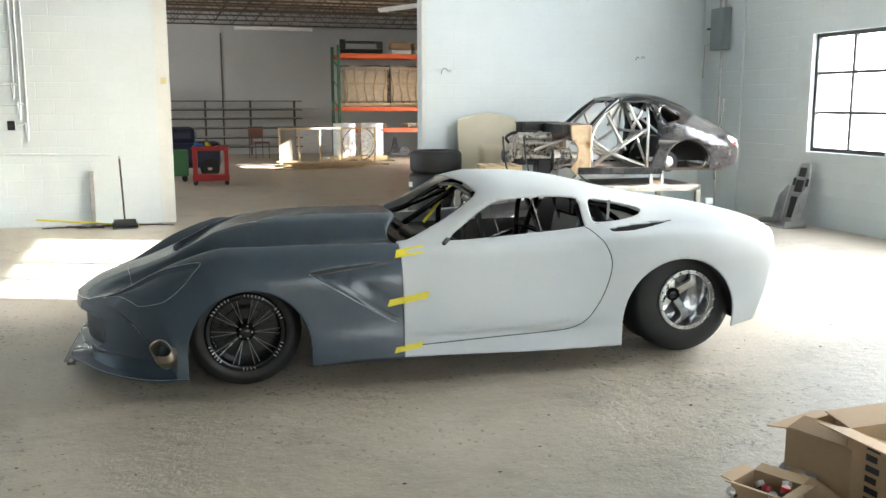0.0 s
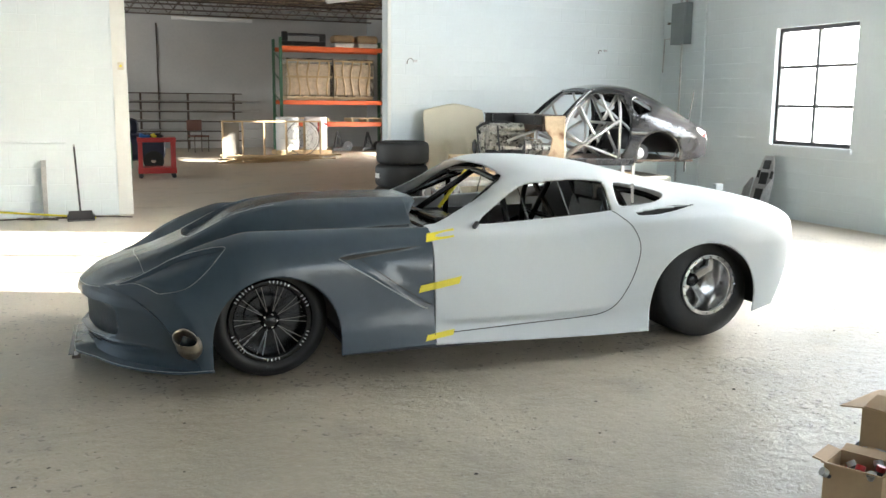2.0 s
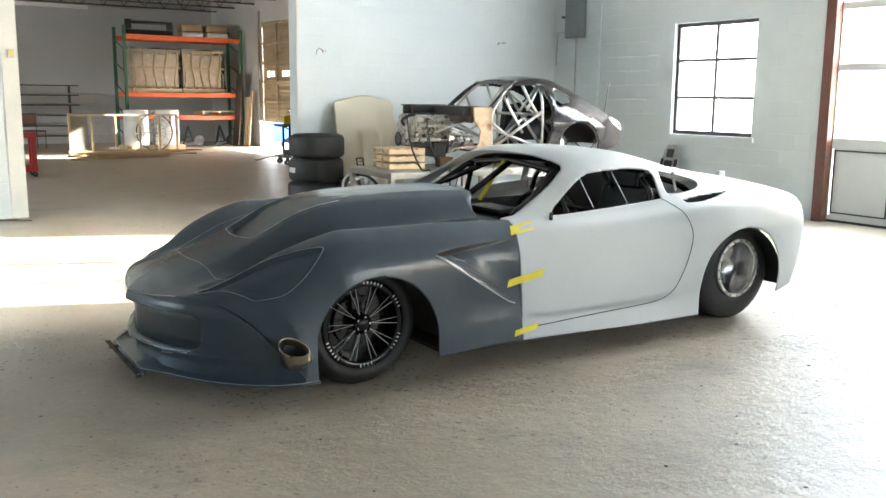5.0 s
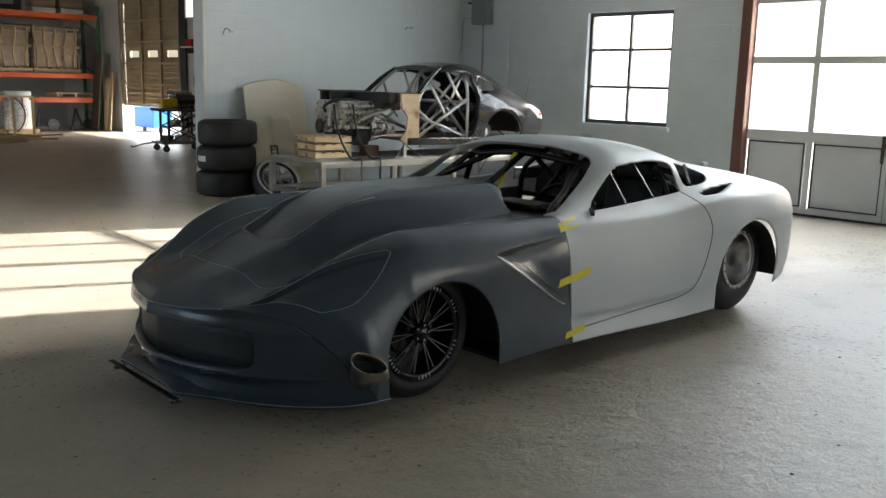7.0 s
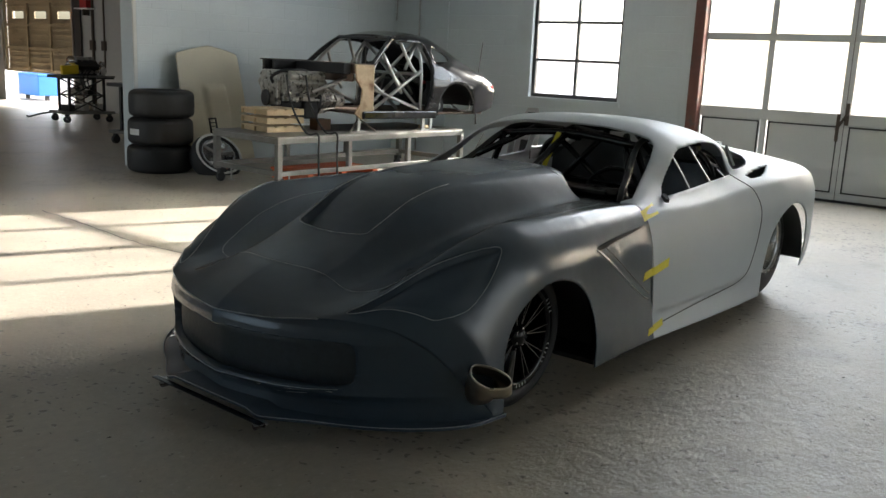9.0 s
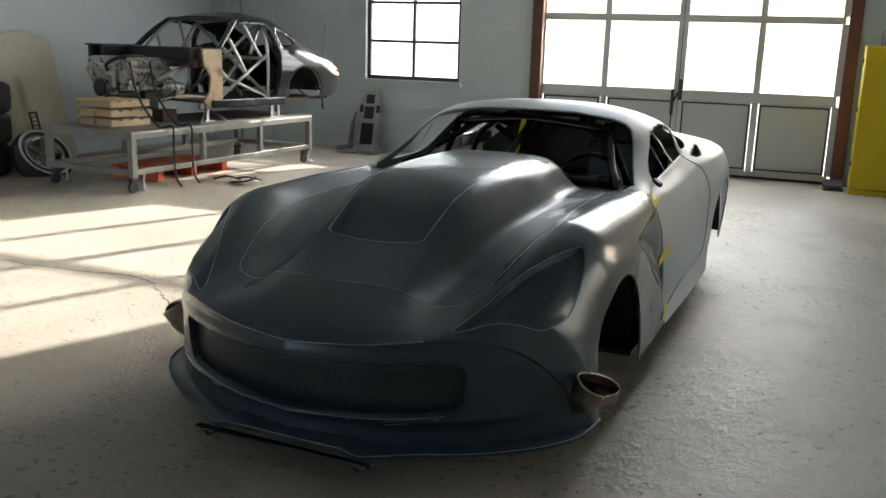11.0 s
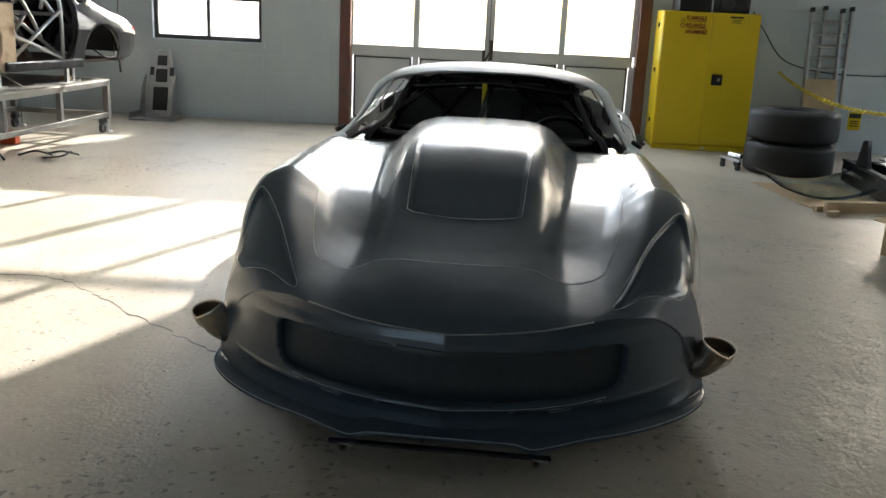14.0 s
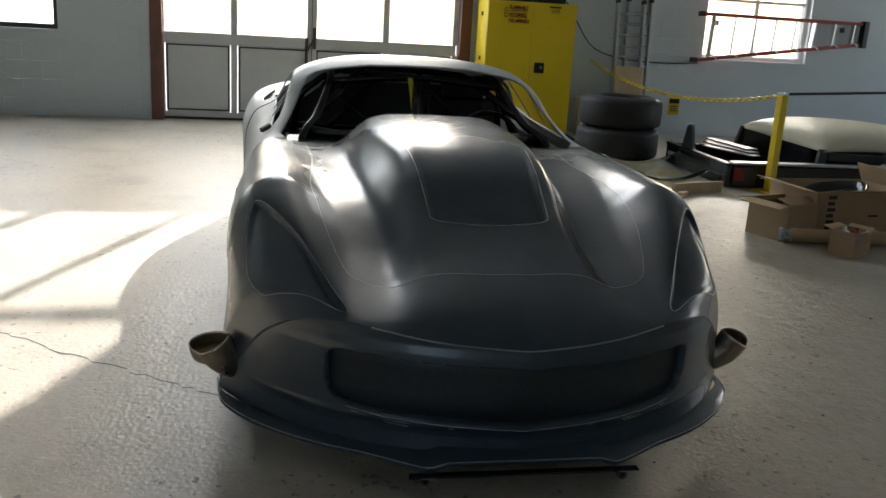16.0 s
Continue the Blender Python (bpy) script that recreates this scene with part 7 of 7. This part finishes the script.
# steel shelving on the back wall
_c = thing("steel_shelving", pose(-1.9, 21.55, 0), "dark bar-stock rack standing along the back wall", "rack")
for _x in (0, 1.3, 2.6, 3.9, 5.2):
    part("post", box(_x - .03, 0, 0, _x + .03, .06, 1.62), M_STEEL_DARK, _c)
for _z in (.25, .52, .80, 1.08, 1.34, 1.60):
    part("arm", box(-.2, -.25, _z - .015, 5.4, -.005, _z + .015), M_STEEL_DARK, _c)
for _k in range(8):
    part("bar_stock", tube([(.1 + .1 * _k, -.12 - .01 * _k, .30 + .27 * (_k % 5)), (5.9 + .12 * (_k % 3), -.14, .30 + .27 * (_k % 5))], .02, 6), M_ALU, _c)


def build_red_cart():
    c = thing("red_tool_cart", pose(.10, 11.75, 0, 0, 0, -3), "red steel tool cart with clutter on its top", "cart")
    for x in (0, .58):
        for y in (0, .36):
            part("leg", box(x - .04, y - .03, .09, x + .04, y + .03, .72), M_RED, c, bevel=0.006)
            part("castor", moved(lathe([(-.015, .01), (-.015, .042), (.015, .042), (.015, .01)], 18), pose(x, y, .045)), M_DARKPART, c)
    part("top_tray", box(-.05, -.04, .66, .63, .40, .74), M_RED, c, bevel=0.01)
    part("bottom_tray", box(-.05, -.04, .09, .63, .40, .20), M_RED, c, bevel=0.01)
    return c


build_red_cart()
random.seed(7)
for _k, (_m, _lab) in enumerate(((M_BLUE, "blue shop rag on the red cart"), (M_DARKPART, "dark hand tool on the red cart"), (M_DARKPART, "dark hand tool on the red cart"), (M_TAPE, "yellow tool on the red cart"), (M_DARKPART, "dark hand tool on the red cart"))):
    solid("cart_tool", joined(box(0, 0, 0, .18, .07, .05), moved(box(.02, .01, 0, .10, .05, .06), pose(0, 0, .03, 0, 15, 30))), _m, pose(.10 + .10 * _k, 11.80 + .05 * (_k % 3), .741, 0, 0, 33 * _k), _lab, "tool", "clutter on the red cart", bevel=0.012)
_g = thing("green_cart", pose(-.62, 12.6, 0), "green steel workshop cart behind the opening", "cart")
part("body", box(0, 0, .12, .62, .5, .62), material("green_enamel", (0.06, 0.22, 0.08), 0.5), _g, bevel=0.02)
for _x in (.08, .54):
    for _y in (.06, .44):
        part("castor", moved(lathe([(-.015, .01), (-.015, .055), (.015, .055), (.015, .01)], 18), pose(_x, _y, .06)), M_DARKPART, _g)
_o = thing("covered_kart", pose(-.8, 13.6, 0), "dark blue covered machine in the rear bay", "machine")
part("cover", joined(box(0, 0, .2, 1.5, .8, .75), box(.2, .1, .7, 1.0, .7, 1.05)), material("dark_blue_cover", (0.015, 0.02, 0.05), 0.35), _o, bevel=0.12)
for _x in (.25, 1.25):
    part("wheel", moved(lathe([(-.05, .05), (-.05, .2), (.05, .2), (.05, .05)], 28), pose(_x, .02, .2)), M_TYRE, _o)
_c = thing("stacking_chair", pose(1.95, 19.8, 0, 0, 0, 20), "brown chair with dark metal legs", "chair")
part("seat", box(0, 0, .42, .45, .45, .46), material("brown_vinyl", (0.16, 0.07, 0.05), 0.6), _c, bevel=0.015)
part("backrest", box(0, .42, .58, .45, .46, .88), bpy.data.materials["brown_vinyl"], _c, bevel=0.02)
for _x in (.02, .43):
    for _y in (.02, .43):
        part("leg", tube([(_x, _y, 0), (_x, _y, .419 if _y < .1 else .60)], .012, 8), M_STEEL_DARK, _c)


# engine carts by the roller door
def build_engine_cart(m, wid, hgt, extra):
    """A scissor-lift cart on castors with a half-dressed engine, covers and hoses on its deck."""
    c = thing("engine_cart", m, "dark steel lift cart on castors carrying an engine and parts", "cart", "engine carts")
    for x in (.03, wid - .03):
        for y in (0, .55):
            part("castor", joined(moved(lathe([(-.02, .012), (-.02, .062), (.02, .062), (.02, .012)], 20), pose(x, y, .064)), box(x - .03, y - .03, .125, x + .03, y + .03, .15)), M_DARKPART, c)
    for x in (.10, wid - .10):
        part("leg", box(x - .02, .02, .20, x + .02, .06, hgt - .05), M_DARKPART, c)
        part("leg", box(x - .02, .48, .20, x + .02, .52, hgt - .05), M_DARKPART, c)
    part("base_frame", joined(box(-.06, -.05, .151, wid + .06, .01, .199), box(-.06, .54, .151, wid + .06, .60, .199), box(-.06, .011, .155, 0, .539, .195), box(wid, .011, .155, wid + .06, .539, .195)), M_ALU2, c, bevel=0.006)
    part("deck", box(-.06, -.05, hgt - .049, wid + .06, .60, hgt), M_DARKPART, c)
    part("deck_lip", box(-.07, -.062, hgt - .02, wid + .07, -.051, hgt + .012), M_ALU2, c)
    for y in (.03, .50):
        for q0, q1 in ((.20, .48), (.48, hgt - .06)):
            part("cross_brace", bar((.12, y, q0), (wid - .12, y, q1), .04, .02), M_DARKPART, c)
            part("cross_brace", bar((wid - .12, y + .03, q0), (.12, y + .03, q1), .04, .02), M_DARKPART, c)
    part("mid_shelf", box(.10, .07, .47, wid - .10, .47, .485), M_DARKPART, c)
    random.seed(extra)
    # parts on the shelf and the base
    for k in range(5):
        r = random.uniform(.05, .085)
        x = .16 + (wid - .32) * k / 4
        part("boxed_part", moved(box(-r, -.1, 0, r, .1, r * 1.5), pose(x, .27, .486 if k % 2 else .20, 0, 0, random.uniform(-25, 25))), (M_DARKPART, M_ALUD, M_PLASTIC)[k % 3], c, bevel=0.008)
    # engine on the deck
    x0, x1 = .30 * wid, .80 * wid
    part("engine_block", joined(box(x0, .15, hgt + .001, x1, .45, hgt + .15), moved(box(0, -.09, 0, x1 - x0, .09, .13), pose(x0, .18, hgt + .12, 38, 0, 0)), moved(box(0, -.09, 0, x1 - x0, .09, .13), pose(x0, .42, hgt + .12, -38, 0, 0))), M_DARKPART, c, bevel=0.012)
    for k in range(4):
        x = x0 + .04 + (x1 - x0 - .08) * k / 3
        part("intake_runner", tube([(x, .10, hgt + .14), (x, .16, hgt + .25), (x, .28, hgt + .28), (x, .36, hgt + .22)], .022, 8), M_ENGINE, c, smooth=True)
        part("exhaust_port", moved(lathe([(-.05, .018), (-.05, .032), (.03, .032), (.03, .018)], 14), pose(x, .06, hgt + .07)), M_ENGINE, c)
    part("plenum", box(x0 + .02, .20, hgt + .275, x1 - .02, .36, hgt + .33), M_ENGINE, c, bevel=0.02)
    for k, (px, pz, r) in enumerate(((x1 + .05, .09, .075), (x1 + .04, .21, .05), (x0 - .05, .10, .05))):
        part("pulley", moved(lathe([(-.02, .012), (-.02, r), (-.012, r), (-.008, r * .85), (.004, r * .85), (.008, r), (.016, r), (.016, .012)], 24), pose(px, .05, hgt + pz)), M_ALUD if k else M_CHROME, c, smooth=True)
    for k in range(3):
        a = random.uniform(.1, .25)
        part("hose", tube(smooth_path([(x0 + a, -.02, hgt + .12), (x0 + a - .10, -.07, hgt - .02), (x0 + a - .06, -.085, hgt - .20), (x0 + a + .05, -.06, hgt - .12 - .05 * k)]), .011, 8), M_BLACK, c, smooth=True)
    if extra == 5:
        part("yellow_cover", moved(box(0, 0, 0, .30, .10, .16), pose(-.03, -.03, hgt + .014, 0, -4, 0)), M_YELLOW, c, "yellow moulded cover", bevel=0.02)
        part("alternator", moved(joined(lathe([(-.06, .001), (-.06, .07), (.06, .08), (.06, .001)], 24), lathe([(-.09, .001), (-.09, .04), (-.06, .04)], 20)), pose(.18, .06, hgt + .26)), M_CHROME, c, smooth=True)
        part("oil_filter", moved(lathe([(0, .001), (0, .045), (.13, .045), (.14, .03), (.14, .001)], 20, 'z'), pose(wid - .10, .05, hgt + .015)), M_PLASTIC, c, "white oil filter", smooth=True)
        part("tow_handle", tube([(-.05, .27, .18), (-.28, .27, .16), (-.52, .27, .10), (-.56, .27, .12)], .014, 8), M_ALU2, c)
    return c


build_engine_cart(pose(5.46, 12.20, 0, 0, 0, -8), .82, .82, 5)
build_engine_cart(pose(4.34, 8.30, 0, 0, 0, 4), .80, .86, 6)


def build_roller():
    d = thing("door_2", pose(BEX, 0, 0), "tan panelled roller door raised a little above the floor", "garage door", kind="structure")
    y0, y1 = 15.52, 18.48
    mt = material("tan_door", (0.36, 0.285, 0.18), 0.6, vary=0.15, scale=2, spots=((0.16, 0.12, 0.07), 3.0, 0.55, 0.8))
    col, sec = (y1 - y0) / 3, .508
    for k in range(6):
        z = .70 + sec * k
        top = min(z + sec, 3.3)
        for i in range(3):
            a, b = y0 + col * i, y0 + col * (i + 1)
            if k == 2:
                for c, e, q, r in ((a, b, z, z + .16), (a, b, z + .32, top - .006), (a, a + .24, z + .16, z + .32), (b - .24, b, z + .16, z + .32)):
                    part("panel", box(.06, c, q, .09, e, r), mt, d)
            else:
                part("panel", box(.06, a, z, .09, b, top - .006), mt, d)
            # pressed ribs across each panel
            for q in ((.06, .42) if k == 2 else (.06, .18, .30, .42)):
                if z + q + .05 < top:
                    part("rib", box(.022, a + .05, z + q, .06, b - .05, z + q + .04), mt, d, bevel=0.006)
        part("strut", box(-.02, y0, z - .012, .021, y1, z + .04), mt, d)
    for i in range(4):
        y = y0 + col * i
        part("stile", box(-.012, y - .04, .70, .0215, y + .04, 3.3), mt, d)
    part("side_curtain", box(-.05, y0 - .34, .02, -.02, y0 - .07, 3.5), M_DARKPART, d, "dark rubber curtain beside the track")
    for y in (y0 - .06, y1 + .02):
        part("track", box(-.06, y, 0, .02, y + .05, 3.6), M_ALU, d)


build_roller()
_b = thing("blue_bin", pose(8.55, 18.9, -.06, 0, 0, 90), "blue plastic wheeled bin outside the door", "bin")
part("tub", moved(joined(box(0, -.55, .12, 1.15, 0, .62), box(-.03, -.58, .60, 1.18, .03, .66)), pose(0, 0, 0)), M_BLUE, _b, bevel=0.02)
for _x in (.1, 1.05):
    part("castor", box(_x - .04, -.3, 0, _x + .04, -.22, .119), M_DARKPART, _b)
for _x, _y, _h in ((7.42, 18.75, 1.5), (7.40, 18.95, 1.35), (7.25, 19.1, 2.0)):
    solid("leaning_board", box(0, 0, 0, .03, .16 if _h < 1.8 else .42, _h), M_WOOD if _h < 1.8 else M_STEEL_DARK, pose(_x - .12, _y, 0, 0, 5, 0), "long board leaning against the rear wall", "board", "leaning boards")
for _p in (((1.6, 21.3, 3.70), (3.85, 21.3, 3.70)), ((4.5, 15.2, 3.70), (5.4, 13.2, 3.70))):
    _a, _c = Vector(_p[0]), Vector(_p[1])
    _l = thing("tube_light", Matrix(), "unlit white fluorescent batten hung from the roof", "ceiling light", "fluorescent battens")
    part("housing", bar(_a, _c, .12, .06), M_PLASTIC, _l, bevel=0.006)
    for _q in (.15, .85):
        _m = _a.lerp(_c, _q)
        part("hanger", tube([_m + Vector((0, 0, .03)), (_m.x, _m.y, 4.9)], .006, 6), M_STEEL_DARK, _l)
    part("lamp_tube", tube([_a + Vector((0, 0, -.05)), _c + Vector((0, 0, -.05))], .018, 8), M_PLASTIC, _l)
solid("back_wall_pipe", tube([(1.25, FAR - .03, .3), (1.25, FAR - .03, 3.6)], .02, 8), M_STEEL_DARK, Matrix(), "dark pipe running up the back wall", "pipe")
for _y, _w, _z0, _z1 in ((14.75, .05, 0, 4.0), (14.35, .03, .9, 4.0)):
    solid("wall_conduit", joined(box(-_w, -_w / 2, _z0, -.003, _w / 2, _z1), box(-_w - .03, -.06, 1.25, -.003, .06, 1.45)), M_STEEL_DARK, pose(BEX, _y, 0), "dark steel conduit with a switch box on the wall", "conduit", "wall conduits", bevel=0.004)
for _y, _z in ((14.9, 2.1),):
    _o = thing("wall_shelf", pose(BEX, _y, _z), "small wall shelf with a red box", "shelf")
    part("board", box(-.2, -.25, -.03, -.005, .25, 0), M_PLASTIC, _o)
    part("red_box", box(-.16, -.14, .001, -.02, .10, .16), M_RED, _o, bevel=0.01)
    part("bracket", box(-.15, -.02, -.15, -.006, .02, -.031), M_STEEL_DARK, _o)


# ---- cracks, grit and scuffs of the floor ----
for _pts in ([(.87, 4.45), (.80, 3.6), (.72, 2.75), (.80, 2.0), (.60, 1.65), (.33, 1.33), (.10, 1.03), (-.10, .78), (-.5, .3)],):
    random.seed(len(_pts))
    _q = [(p.x + random.uniform(-.012, .012), p.y + random.uniform(-.012, .012)) for p in smooth_path([(x, y, 0) for x, y in _pts], 10)]
    _bm = bmesh.new()
    _v = []
    for _i, (_x, _y) in enumerate(_q):
        _w = .004 + .004 * random.random()
        _v.append((_bm.verts.new((_x - _w, _y, .0012)), _bm.verts.new((_x + _w, _y + _w * .6, .0012))))
    for (_a0, _a1), (_b0, _b1) in zip(_v, _v[1:]):
        _bm.faces.new((_a0, _a1, _b1, _b0))
    solid("floor_crack", _bm, M_DARKPART, Matrix(), "dark hairline crack in the concrete floor", "crack", kind="structure")
_bm = bmesh.new()
random.seed(11)
for _k in range(800):
    _x, _y = random.uniform(-4.5, 6.5), random.uniform(-5.2, 5.2)
    _r = random.choice((.003, .004, .006, .009)) * random.uniform(.7, 1.4)
    _n = random.randint(4, 6)
    _a0 = random.uniform(0, 6.28)
    _st = random.uniform(.4, 1.0)
    _lo = [_bm.verts.new((_x + _r * math.cos(_a0 + 6.283 * i / _n), _y + _r * _st * math.sin(_a0 + 6.283 * i / _n), .0006)) for i in range(_n)]
    _t = _bm.verts.new((_x, _y, .0008 + _r * random.uniform(.1, .5)))
    for _i in range(_n):
        _bm.faces.new((_lo[_i], _lo[(_i + 1) % _n], _t))
solid("floor_grit", _bm, material("dark_grit", (0.05, 0.045, 0.04), 0.8, vary=0.3), Matrix(), "scattered dark grit and flakes on the floor", "grit", kind="stuff")


# ---- painted concrete blocks of the walls ----
def block_mesh(w, h):
    """One block face with a small chamfer, proud of the wall by its paint and joint."""
    bm = bmesh.new()
    d, c = 0.0014, 0.004
    a = [bm.verts.new(p) for p in ((0, 0, 0), (w, 0, 0), (w, 0, h), (0, 0, h))]
    b = [bm.verts.new(p) for p in ((c, -d, c), (w - c, -d, c), (w - c, -d, h - c), (c, -d, h - c))]
    for i in range(4):
        j = (i + 1) % 4
        bm.faces.new((a[i], a[j], b[j], b[i]))
    bm.faces.new(b)
    me = bpy.data.meshes.new("block")
    bm.to_mesh(me)
    bm.free()
    me.materials.append(M_BLOCK)
    return me


M_BLOCK = material("painted_block_face", (0.60, 0.66, 0.68), 0.55, vary=0.05, scale=1.2, fine=25, bump=0.25, bump_scale=60, per_object=0.012)
BW, BH = 0.403, 0.2015
_full, _half = block_mesh(BW - .005, BH - .005), block_mesh(BW / 2 - .005, BH - .005)


def lay(wall, u0, u1, z0, z1, holes, place):
    row = 0
    z = z0
    while z + BH <= z1 + 1e-6:
        u = u0
        first = row % 2
        while u < u1 - BW * .4:
            me, w = (_half, BW / 2) if first or u + BW > u1 + .01 else (_full, BW)
            first = 0
            if u + w <= u1 + .01 and not any(h[0] - .01 < u + w and u < h[1] + .01 and h[2] - .01 < z + BH and z < h[3] + .01 for h in holes):
                o = new("block", me)
                o.parent = wall
                o.matrix_local = place(u, z)
            u += w
        z += BH
        row += 1


lay(bpy.data.objects["wall_north"], -3.10, -0.48, 0, 3.25, [], lambda u, z: Matrix.Translation((u, 0, z)))
lay(bpy.data.objects["wall_north"], 3.13, 7.54, 0, 3.0, [], lambda u, z: Matrix.Translation((u, 0, z)))
_ew = bpy.data.objects["wall_east"]
_turn = Euler((0, 0, radians(-90))).to_matrix().to_4x4()
_holes = [(-3.97 - .05, -2.63 + .05, 0.86, 2.45), (-1.68, 2.0, 0, 5.2), (5.0, 6.56, .90, 2.5)]
lay(_ew, -6.43, -1.69, 0, 2.9, _holes, lambda u, z: _turn @ Matrix.Translation((u, 0, z)))
lay(_ew, 2.02, 5.0, 0, 2.3, _holes, lambda u, z: _turn @ Matrix.Translation((u, 0, z)))
